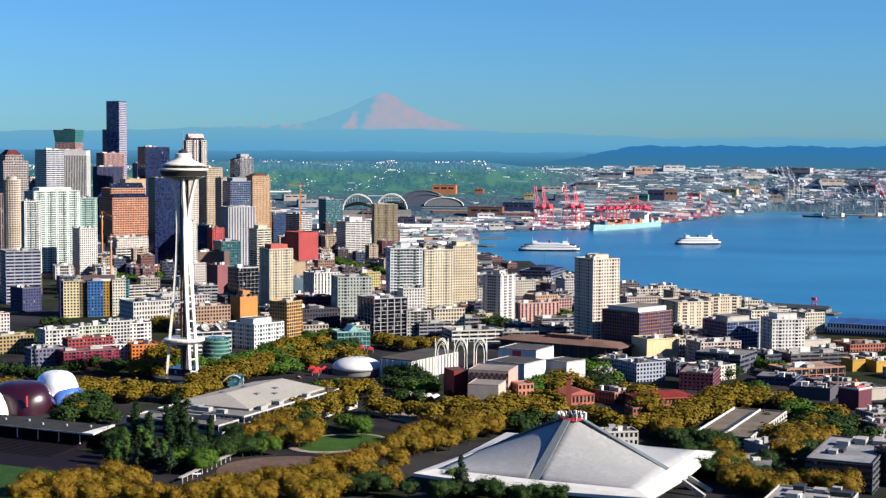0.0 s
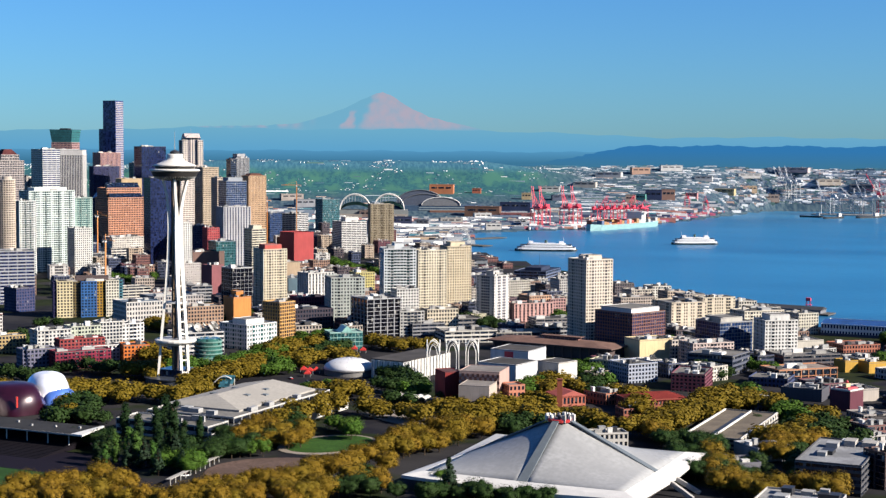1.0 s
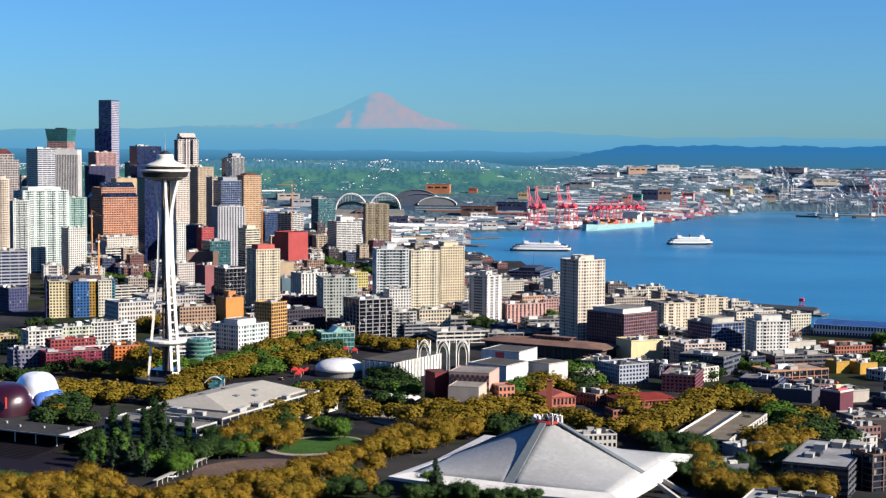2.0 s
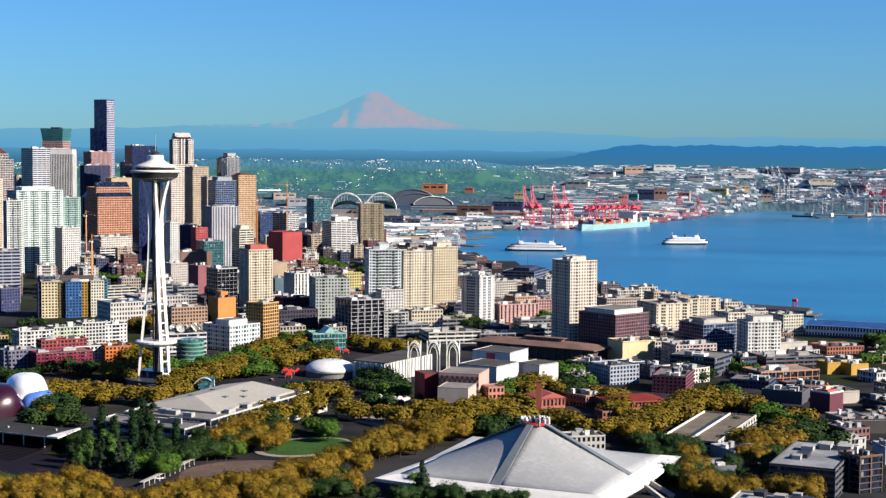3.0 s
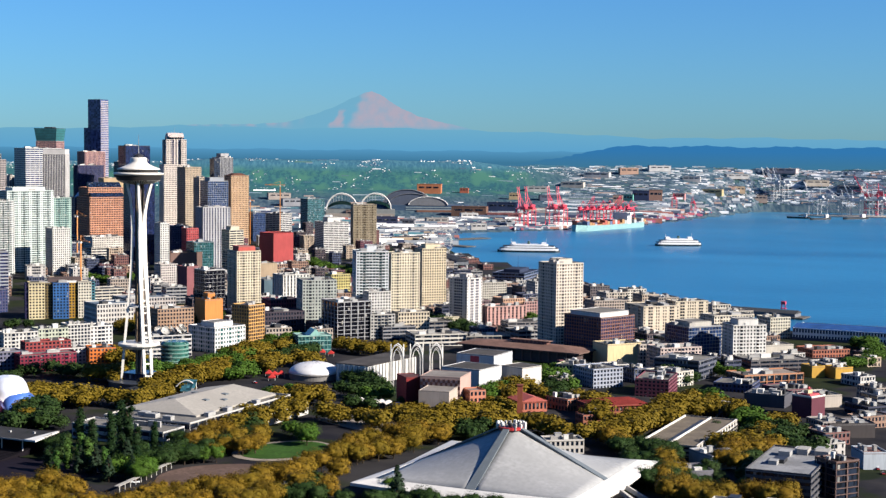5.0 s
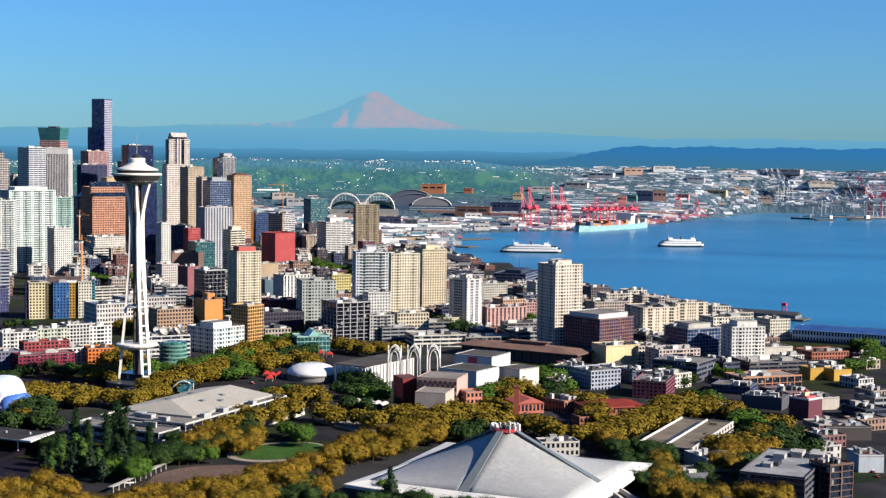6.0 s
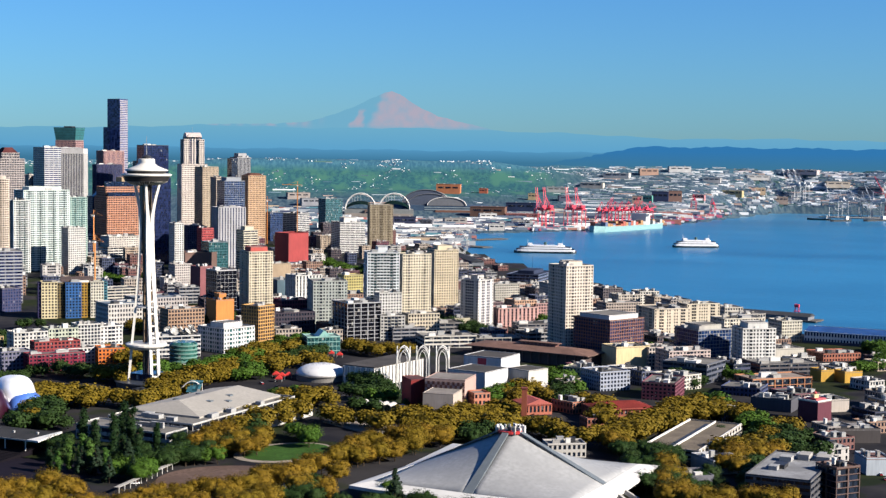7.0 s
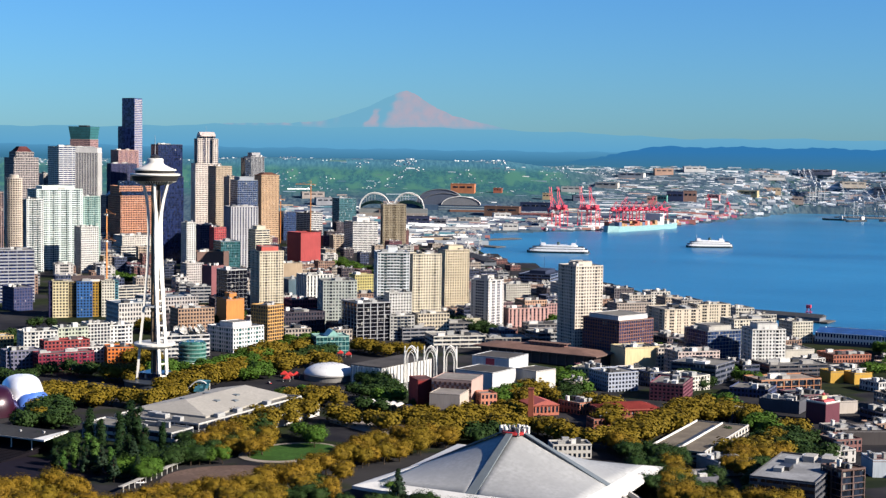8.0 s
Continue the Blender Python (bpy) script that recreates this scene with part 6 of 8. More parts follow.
# ---- science museum: white ribbed halls, five slender arches, dome ----
def vault(x, y, rz):
    """Open tower of four tall arched sides, each of two nested ribs with a slightly pointed head."""
    top = base("white_arch", x, y, ground_z(x, y), rz, "slender white openwork arch tower with pointed ribs", "arch", "white arches of the court")
    r, spring, h = 4.7, 23.0, 33.0
    turns = [radians(84) * i / 9 for i in range(10)]
    for k in range(4):
        c, s = (1, 0, -1, 0)[k], (0, 1, 0, -1)[k]

        def at(u, v, z):
            return Vector((u * c - v * s, u * s + v * c, z))

        for name, q, depth, foot, head in (("outer_rib", 1.0, 1.0, 0.34, h), ("inner_rib", 0.62, 1.0, 0.22, h - 3.2)):
            bm = fresh()
            for side in (-1, 1):
                line = [at(side * r * q, -r * depth, -1), at(side * r * q, -r * depth, spring - (1 - q) * 2)]
                lo = spring - (1 - q) * 2
                line += [at(side * r * q * math.cos(t), -r * depth, lo + (head - lo) * math.sin(t)) for t in turns[1:]]
                line.append(at(0, -r * depth, head + 0.5))
                tube(bm, line, foot, 5)
            part(name, bm, WHITE, top)
        bm = fresh()
        tube(bm, [at(-r, -r, spring), at(-r * 0.8, -r * 0.8, h - 3.6), at(-r * 0.45, -r * 0.45, h - 0.6), at(0, 0, h + 1.0)], 0.22, 5)
        part("crossing_rib", bm, WHITE, top)
    return top


def theatre_dome(x, y):
    top = base("theatre_dome", x, y, ground_z(x, y), 0, "shallow white theatre dome on a low drum", "dome")
    part("drum", lathe(fresh(), [(19, -2), (19, 3.6), (20, 3.8), (20, 4.4)], 48), plain("drum_wall", (0.20, 0.19, 0.18), 0.7), top)
    prof = [(19.4 * math.cos(a), 4.4 + 8.2 * math.sin(a)) for a in (math.pi / 2 * i / 10 for i in range(10))] + [(0.6, 12.6)]
    part("dome_shell", lathe(fresh(), prof, 48), plain("dome_white", (0.80, 0.80, 0.80), 0.4, wear=0.06), top, "smooth white dome", True)
    for k in range(16):
        a = 2 * math.pi * k / 16
        part("dome_seam", tube(fresh(), [Vector((19.45 * math.cos(b) * math.cos(a), 19.45 * math.cos(b) * math.sin(a), 4.4 + 8.25 * math.sin(b))) for b in (0, 0.4, 0.8, 1.2, 1.5)], 0.1, 4), STEEL, top)


theatre_dome(-93, -96)


def vaulted_canopy(x, y, yaw, w, l, h, rise, colour, label):
    """Bowed sheet roof of real thickness on six posts, with a tie beam along each side."""
    FOOT.append((x, y, 15))
    top = base("canopy", x, y, ground_z(x, y), yaw, label, "canopy", "canopies of the festival court")
    bm, n, ring = fresh(), 8, []
    for v in (-l / 2, l / 2):
        for lift in (0.0, 0.25):
            ring.append([bm.verts.new((-w / 2 + w * k / n, v, h + lift + rise * math.sin(math.pi * k / n))) for k in range(n + 1)])
    a, b, c, d = ring
    for k in range(n):
        bm.faces.new((b[k], b[k + 1], d[k + 1], d[k]))
        bm.faces.new((a[k + 1], a[k], c[k], c[k + 1]))
        bm.faces.new((a[k], a[k + 1], b[k + 1], b[k]))
        bm.faces.new((c[k + 1], c[k], d[k], d[k + 1]))
    bm.faces.new((a[0], b[0], d[0], c[0]))
    bm.faces.new((b[n], a[n], c[n], d[n]))
    part("sheet_roof", bm, plain("canopy_sheet", colour, 0.5, wear=0.12), top)
    for u in (-w / 2 + 0.25, w / 2 - 0.25):
        part("tie_beam", box(fresh(), u - 0.15, u + 0.15, -l / 2, l / 2, h - 0.4, h - 0.004), STEEL, top)
        for v in (-l / 2 + 0.4, 0, l / 2 - 0.4):
            part("post", box(fresh(), u - 0.14, u + 0.14, v - 0.14, v + 0.14, -0.5, h - 0.404), STEEL, top)


for k in range(6):
    vaulted_canopy(-177.5 - 5.3 * k, 3.0 - 0.4 * k, 6, 5.0, 13, 4.4, 1.1, (0.74, 0.70, 0.64), "white bowed canopy over the festival court")
vaulted_canopy(-214.5, 7.5, 6, 11, 9, 3.4, 2.6, (0.12, 0.20, 0.48), "blue barrel-vaulted canopy over the festival court")

# arches in a court, halls round them
vault(-171.2, -82.0, 22)
vault(-182.0, -92.4, 22)
vault(-193.3, -102.6, 22)
# ---- harbour and stadiums ----
CRANE_RED = plain("crane_red", (0.92, 0.07, 0.13), 0.5, wear=0.15)
CRANE_WHITE = plain("crane_white", (0.66, 0.68, 0.70), 0.5, wear=0.1)
CRANE_ORANGE = plain("crane_orange", (0.70, 0.26, 0.05), 0.5, wear=0.1)


def far_place(az, r):
    x, y = EYE.x + r * math.sin(radians(az)), EYE.y + r * math.cos(radians(az))
    return x, y, max(1.0, land_z(x, y))


def gantry(name_label, az, r, scale, paint, up, group, turn=0.0):
    """Ship-to-shore crane: portal legs, long boom, A-frame; up: degrees by which the boom is raised."""
    x, y, z = far_place(az, r)
    z = 3.0 if 168.6 < az < 173 else z
    top = base("gantry_crane", x, y, z, 90 - az + turn, name_label, "crane", group)
    s = scale
    for u in (-9, 9):
        for v in (-12, 12):
            part("leg", beam(fresh(), (v * s, u * s, -3), (v * s, u * s, 38 * s), 0.8 * s), paint, top)
        part("brace", beam(fresh(), (-12 * s, u * s, 14 * s), (12 * s, u * s, 14 * s), 0.65 * s), paint, top)
        part("brace", beam(fresh(), (-12 * s, u * s, 14 * s), (12 * s, u * s, 38 * s), 0.5 * s), paint, top)
    part("portal", box(fresh(), -13 * s, 13 * s, -10 * s, 10 * s, 36.8 * s, 39 * s), paint, top)
    part("girder", box(fresh(), -26 * s, 14 * s, -2.4 * s, 2.4 * s, 39.1 * s, 42 * s), paint, top)
    c, q = math.cos(radians(up)), math.sin(radians(up))
    tip = Vector((14 * s + 44 * s * c, 0, 40 * s + 44 * s * q))
    for u in (-2, 2):
        boom = part("boom", beam(fresh(), (14 * s, u * s, 40 * s), tip + Vector((0, u * s, 0)), 0.65 * s), paint, top)
    part("mast", beam(fresh(), (8 * s, -7 * s, 39 * s), (10 * s, 0, 62 * s), 0.6 * s), paint, top)
    part("mast", beam(fresh(), (8 * s, 7 * s, 39 * s), (10 * s, 0, 62 * s), 0.6 * s), paint, top)
    part("stay", beam(fresh(), (10 * s, 0, 62 * s), tip * 0.85 + Vector((10 * s, 0, 62 * s)) * 0.15, 0.35 * s), paint, boom)
    part("stay", beam(fresh(), (10 * s, 0, 62 * s), (-24 * s, 0, 42 * s), 0.4 * s), paint, top)
    part("machine_house", box(fresh(), -22 * s, -10 * s, -4 * s, 4 * s, 42.1 * s, 47 * s), paint, top)


for az, r, up in ((158.50, 3500, 72), (158.78, 3505, 74), (159.62, 3540, 76), (159.98, 3545, 74)):
    gantry("tall red container crane with raised boom", az, r, 1.15, CRANE_RED, up, "red quay cranes", 20)
for k, az in enumerate((160.75, 161.0, 161.25, 161.5, 161.75, 162.0, 162.25, 162.55)):
    gantry("red container crane with level boom", az, 3690 + 14 * k, 0.92, CRANE_RED, (0, 50, 12, 8)[k % 4], "red container cranes", -20)
def far_quay():
    bm = fresh()
    arc = [(168.75, 4500), (169.6, 4478), (170.6, 4470), (172.6, 4465), (172.6, 4600), (170.8, 4590), (169.5, 4575), (168.9, 4560)]
    prism(bm, [(EYE.x + r * math.sin(radians(a)), EYE.y + r * math.cos(radians(a))) for a, r in arc[::-1]], -3, 3.0)
    ob = obj("quay", bm, CONCRETE)
    tagged(ob, "grey concrete quay of the far terminal", "quay", kind="structure")


far_quay()
for k, az in enumerate((169.35, 169.65, 170.05, 170.4, 170.8, 171.2, 171.5, 171.9)):
    gantry("pale grey container crane at the far terminal", az, 4510 + 10 * (k % 4), 1.2, CRANE_WHITE, (66, 8, 60, 35)[k % 4], "pale far cranes", 60 + 15 * (k % 3))
for az in (167.75, 167.95, 168.15):
    gantry("pale grey crane beyond the channel", az, 4800, 1.2, CRANE_WHITE, 68, "pale far cranes", 60)
for k, az in enumerate((171.35, 171.75)):
    gantry("tall red container crane across the channel", az, 4560 + 20 * k, 1.5, CRANE_RED, 60 - 50 * k, "far red cranes", 80)
for k, az in enumerate((164.2, 164.9)):
    gantry("small red yard crane", az, 4180 + 60 * k, 0.7, CRANE_RED, 0, "red yard cranes", 10)


def ship_hull(bm, l, w, h, sheer=2.0, mat=0):
    rings = []
    for i in range(13):
        f = i / 12
        u = -l / 2 + l * f
        k = min(1.0, (1 - abs(2 * f - 1)) * 5 + 0.12)
        half = w / 2 * (k ** 0.6)
        top = h + sheer * (2 * f - 1) ** 4
        rings.append([bm.verts.new(p) for p in ((u, -half * 0.8, -2), (u, -half, top), (u, half, top), (u, half * 0.8, -2))])
    for a, b in zip(rings, rings[1:]):
        for i in range(4):
            j = (i + 1) % 4
            bm.faces.new((a[i], b[i], b[j], a[j])).material_index = mat
    bm.faces.new(rings[0])
    bm.faces.new(rings[-1][::-1])
    bmesh.ops.recalc_face_normals(bm, faces=bm.faces)
    return bm


SHIP_WHITE = plain("ship_white", (1.0, 1.0, 1.0), 0.45, wear=0.08)


def ferry(x, y, yaw, l):
    top = base("ferry", x, y, 0, yaw, "white double-ended car ferry with a dark green hull line", "ferry", "ferries in the bay")
    w = l * 0.2
    part("hull", ship_hull(fresh(), l, w, 3.2, 1.2), plain("hull_dark", (0.03, 0.05, 0.06), 0.5), top, "dark hull")
    for a, z0, z1, ww in ((0.95, 3.2, 7.0, 0.97), (0.84, 8.2, 11.0, 0.9), (0.62, 12.0, 14.6, 0.8)):
        n = 16
        outline = [(l / 2 * a * math.copysign(abs(math.cos(t)) ** 0.35, math.cos(t)), w / 2 * ww * math.copysign(abs(math.sin(t)) ** 0.35, math.sin(t))) for t in (2 * math.pi * (i + 0.5) / n for i in range(n))]
        part("deck", prism(fresh(), outline, z0, z1), SHIP_WHITE, top)
    for a, z0, z1 in ((0.93, 7.0, 8.2), (0.82, 11.0, 12.0)):
        part("window_band", box(fresh(), -l / 2 * a, l / 2 * a, -w * 0.42, w * 0.42, z0, z1), DARK, top)
    for s in (-1, 1):
        part("wheelhouse", box(fresh(), s * l * 0.24 - 4, s * l * 0.24 + 4, -w * 0.3, w * 0.3, 14.6, 18), SHIP_WHITE, top)
        part("mast", beam(fresh(), (s * l * 0.28, 0, 14), (s * l * 0.28, 0, 25), 0.3), SHIP_WHITE, top)
    part("funnel", lathe(fresh(), [(2.6, 14.5), (2.4, 19.5), (2.0, 20)], 14), plain("funnel_green", (0.05, 0.12, 0.10), 0.5), top)


ferry(331, -1631, 22, 113)
ferry(145, -1957, 30, 92)


def container_ship(x, y, yaw, l):
    top = base("container_ship", x, y, 0, yaw, "pale turquoise container ship loaded at the quay", "ship")
    w = l * 0.14
    part("hull", ship_hull(fresh(), l, w, 12, 3), plain("hull_turquoise", (0.36, 0.62, 0.62), 0.5), top, "pale turquoise hull")
    part("bridge", box(fresh(), l * 0.16, l * 0.22, -w * 0.45, w * 0.45, 12, 38), WHITE, top)
    part("bridge_wing", box(fresh(), l * 0.165, l * 0.205, -w * 0.62, w * 0.62, 34, 37), WHITE, top)
    part("funnel", box(fresh(), l * 0.25, l * 0.28, -w * 0.2, w * 0.2, 12, 30), plain("funnel_blue", (0.2, 0.4, 0.5), 0.5), top)
    rng = random.Random(12)
    paints = [plain("container", c, 0.6) for c in ((0.45, 0.10, 0.06), (0.5, 0.5, 0.5), (0.10, 0.16, 0.30), (0.45, 0.25, 0.10))]
    for k in range(24):
        u = -l * 0.42 + k * l * 0.036
        if abs(u - l * 0.19) < l * 0.05:
            continue
        for s in (-1, 0, 1):
            hgt = 12.2 + 2.6 * rng.randint(1, 4)
            part("container_stack", box(fresh(), u, u + l * 0.033, (s - 0.48) * w * 0.31, (s + 0.48) * w * 0.31, 12, hgt), rng.choice(paints), top)


container_ship(460, -2480, -102, 317)


def ferris_wheel(x, y, r):
    top = base("ferris_wheel", x, y, 1.6, 0, "white observation wheel with many thin spokes on a pier", "wheel")
    out = Vector((EYE.x - x, EYE.y - y, 0)).normalized()
    yaw = math.atan2(out.y, out.x) + radians(18)
    ax = Vector((math.cos(yaw), math.sin(yaw), 0))
    side = Vector((-ax.y, ax.x, 0))
    hub = Vector((0, 0, r + 3.0))
    n = 42

    def rim(k, rr, o):
        a = 2 * math.pi * k / n
        return hub + side * rr * math.cos(a) + Vector((0, 0, rr * math.sin(a))) + ax * o
    for o in (-1.4, 1.4):
        part("rim", tube(fresh(), [rim(k, r, o) for k in range(n)], 0.34, 4, closed=True), WHITE, top)
        part("inner_rim", tube(fresh(), [rim(k, r - 2.2, o) for k in range(n)], 0.22, 4, closed=True), WHITE, top)
    for k in range(0, n, 2):
        part("spoke", beam(fresh(), hub, rim(k, r, 1.4 if k % 4 else -1.4), 0.2), WHITE, top)
        c = rim(k + 1, r + 1.2, 0)
        part("cabin", box(fresh(), c.x - 1.1, c.x + 1.1, c.y - 1.1, c.y + 1.1, c.z - 1.3, c.z + 1.3), UNIT, top)
    part("hub", lathe(fresh(), [(1.6, hub.z - 1.6), (1.6, hub.z + 1.6)], 12), WHITE, top)
    for s in (-1, 1):
        for o in (-1, 1):
            part("support", beam(fresh(), hub + ax * o * 2.4, side * s * 12 + ax * o * 8, 0.6), WHITE, top)
    part("pier_deck", box(fresh(), -30, 34, -34, 38, -4.6, 0), CONCRETE, top)


ferris_wheel(399, -1391, 22.8)


def stadium_with_arches():
    x, y, z = far_place(152.3, 3920)
    z = 2.0
    top = base("stadium", x, y, z, 90 - 152.3, "open stadium under two white truss arches", "stadium")
    for s, off in ((46, 0), (-42, 40)):
        for q in (0, 5):
            pts = [Vector((off + q, s + 40 * math.cos(a), 22 + (42 - q * 0.6) * math.sin(a))) for a in (math.pi * i / 16 for i in range(17))]
            part("arch_chord", tube(fresh(), pts, 1.7, 6), WHITE, top)
        for i in range(1, 16):
            a = math.pi * i / 16
            p = Vector((off, s + 40 * math.cos(a), 22 + 42 * math.sin(a)))
            part("arch_hanger", beam(fresh(), p, Vector((off + 8, p.y, 20 + 24 * math.sin(a))), 0.7), WHITE, top)
        pts = [(off + 3, s + 40 * math.cos(a), 20 + 24 * math.sin(a)) for a in (math.pi * i / 16 for i in range(17))]
        bm = fresh()
        v0 = [bm.verts.new(p) for p in pts]
        v1 = [bm.verts.new((p[0] + 50, p[1], p[2] * 0.75)) for p in pts]
        for i in range(16):
            bm.faces.new((v0[i], v0[i + 1], v1[i + 1], v1[i]))
        bmesh.ops.solidify(bm, geom=bm.faces[:], thickness=0.8)
        part("stand_roof", bm, plain("stand_green", (0.12, 0.30, 0.26), 0.5), top, "green grey stand roof")
    part("stand", prism(fresh(), [(-4, -92), (70, -92), (70, 88), (-4, 88)], 0, 22), wall((0.26, 0.28, 0.28)), top)
    part("front_wall", box(fresh(), -14, -4.1, -90, 86, 0, 12), wall((0.34, 0.30, 0.26)), top)


stadium_with_arches()


def ball_park():
    x, y, z = far_place(154.9, 4030)
    top = base("ball_park", x, y, 2, 90 - 154.9, "ball park with a dark curved sliding roof", "stadium")
    dark = plain("roof_dark_steel", (0.09, 0.11, 0.16), 0.5)
    pale = plain("roof_pale_steel", (0.20, 0.21, 0.23), 0.5)
    for k, (u, s, w, h) in enumerate(((44, 56, 66, 70), (22, 44, 62, 60), (0, 0, 52, 52))):
        bm = fresh()
        pts = [(s + w * math.cos(a), 30 + (h - 30) * math.sin(a)) for a in (math.pi * i / 18 for i in range(19))]
        v0 = [bm.verts.new((u, p, q)) for p, q in pts]
        v1 = [bm.verts.new((u + 60, p, q)) for p, q in pts]
        for i in range(18):
            bm.faces.new((v0[i], v0[i + 1], v1[i + 1], v1[i]))
        bm.faces.new(v0)
        bm.faces.new(v1[::-1])
        bmesh.ops.recalc_face_normals(bm, faces=bm.faces)
        shell = part("roof_shell", bm, (dark, dark, pale)[k], top, "curved roof shell")
        part("roof_edge", tube(fresh(), [Vector((u - 1, p, q + 1)) for p, q in pts], 1.2, 5), WHITE if k == 2 else STEEL, shell)
    part("stand", box(fresh(), 1, 99, -112, 104, 0, 30), wall((0.05, 0.10, 0.18)), top, "dark glazed stand")
    for k in range(4):
        part("stand_band", box(fresh(), 0.2, 0.98, -111, 60, 6 + 6 * k, 8.4 + 6 * k), wall((0.30, 0.38, 0.42)), top)
    part("brick_front", box(fresh(), -24, 0.15, -66, 30, 0, 18), wall((0.22, 0.11, 0.08)), top)


ball_park()


def tower_crane(x, y, h, jib, yaw, paint=None):
    top = base("tower_crane", x, y, ground_z(x, y), yaw, "orange lattice tower crane on a building site", "crane", "tower cranes")
    paint = paint or CRANE_ORANGE
    part("mast", beam(fresh(), (0, 0, -2), (0, 0, h), 1.1), paint, top)
    part("jib", beam(fresh(), (-jib * 0.3, 0, h), (jib, 0, h), 0.8), paint, top)
    part("cab", box(fresh(), -1.2, 1.2, -1.2, 1.2, h - 3, h), WHITE, top)
    part("tie", beam(fresh(), (0, 0, h + 7), (jib * 0.7, 0, h + 0.5), 0.25), paint, top)
    part("apex", beam(fresh(), (0, 0, h), (0, 0, h + 7), 0.5), paint, top)
    part("counterweight", box(fresh(), -jib * 0.3, -jib * 0.22, -1.5, 1.5, h - 3, h), CONCRETE, top)



# piers along the waterfront, barges at the far terminal
timber_pier(-284, -790, 172, 101, 26, 4, "long grey pier with low dark sheds", (0.22, 0.23, 0.26))
timber_pier(517, -1702, 165, 97, 30, 0, "low dark timber pier", (0.2, 0.2, 0.2))
timber_pier(344, -1325, 126, 189, 26, 7, "dark-roofed pier shed by the wheel", (0.2, 0.22, 0.25))
timber_pier(648, -1792, -112, 123, 30, 6, "grey pier shed on the city front", (0.34, 0.34, 0.34))
timber_pier(202, -1221, 141, 142, 30, 0, "broad timber pier deck", (0.3, 0.3, 0.3))
timber_pier(574, -1914, -114, 103, 26, 0, "low empty concrete pier", (0.3, 0.3, 0.3))


def barge(x, y, yaw, l):
    top = base("barge", x, y, 0, yaw, "dark moored barge with a pale deckhouse", "ship", "moored barges")
    part("hull", ship_hull(fresh(), l, l * 0.16, 5, 1), plain("hull_black", (0.03, 0.035, 0.04), 0.5), top)
    part("deckhouse", box(fresh(), l * 0.2, l * 0.34, -l * 0.05, l * 0.05, 5, 14), WHITE, top)
    part("mast", beam(fresh(), (l * 0.25, 0, 14), (l * 0.25, 0, 22), 0.4), STEEL, top)


barge(187, -3331, 180, 66)
barge(119, -3292, -122, 80)
barge(39, -3384, -126, 96)
barge(410, -3688, -104, 126)


def red_beacon(x, y):
    top = base("pier_beacon", x, y, 2, 0, "pinkish red steel beacon tower on the pier", "beacon")
    for u, v in ((-2.5, -2.5), (2.5, -2.5), (2.5, 2.5), (-2.5, 2.5)):
        part("leg", beam(fresh(), (u, v, -1), (u * 0.7, v * 0.7, 10), 0.35), CRANE_RED, top)
    part("tank", box(fresh(), -2.6, 2.6, -2.6, 2.6, 9.5, 13), CRANE_RED, top)
    part("platform", box(fresh(), -3.2, 3.2, -3.2, 3.2, 4.6, 5.1), CRANE_RED, top)


red_beacon(-300, -821)

tower_crane(455, -512, 64, 26, 150)
tower_crane(825, -1585, 108, 30, 20)
tower_crane(768, -902, 71, 24, 160)
tower_crane(821, -1471, 81, 26, 30)

# ---- trees: tapered trunk with limbs, crown of many leaf sprays ----
def leaf_material(name, colour, spread):
    m, n, l, p = shader(name)
    geo = n.new("ShaderNodeNewGeometry")
    info = n.new("ShaderNodeObjectInfo")
    c = mix_rgb(n, l, geo.outputs["Random Per Island"], tone(colour, 1 - spread), tone(colour, 1 + spread))
    c = mix_rgb(n, l, info.outputs["Random"], c, mix_rgb(n, l, 0.5, c, (colour[0] * 0.62, colour[1] * 0.95, colour[2] * 0.8)))
    l.new(c, p.inputs["Base Color"])
    p.inputs["Roughness"].default_value = 0.7
    p.inputs["Specular IOR Level"].default_value = 0.08
    return m


BARK = plain("bark", (0.09, 0.065, 0.045), 0.9)
LEAVES = {
    "gold": leaf_material("new_gold_leaves", (0.114, 0.067, 0.006), 0.28),
    "green": leaf_material("fresh_green_leaves", (0.036, 0.066, 0.008), 0.25),
    "dark": leaf_material("dark_green_leaves", (0.016, 0.030, 0.007), 0.3),
    "poplar": leaf_material("poplar_leaves", (0.009, 0.020, 0.006), 0.4),
    "poplar_light": leaf_material("light_poplar_leaves", (0.032, 0.062, 0.012), 0.35),
    "fir": leaf_material("fir_needles", (0.014, 0.024, 0.013), 0.4),
}
TREE_WORDS = {
    "gold": "broad street tree in fresh golden green leaf", "green": "round tree in bright spring green leaf", "dark": "dense dark green leafy tree",
    "poplar": "tall dark columnar poplar", "poplar_light": "slim columnar poplar in light green leaf", "fir": "dark pointed fir tree",
}


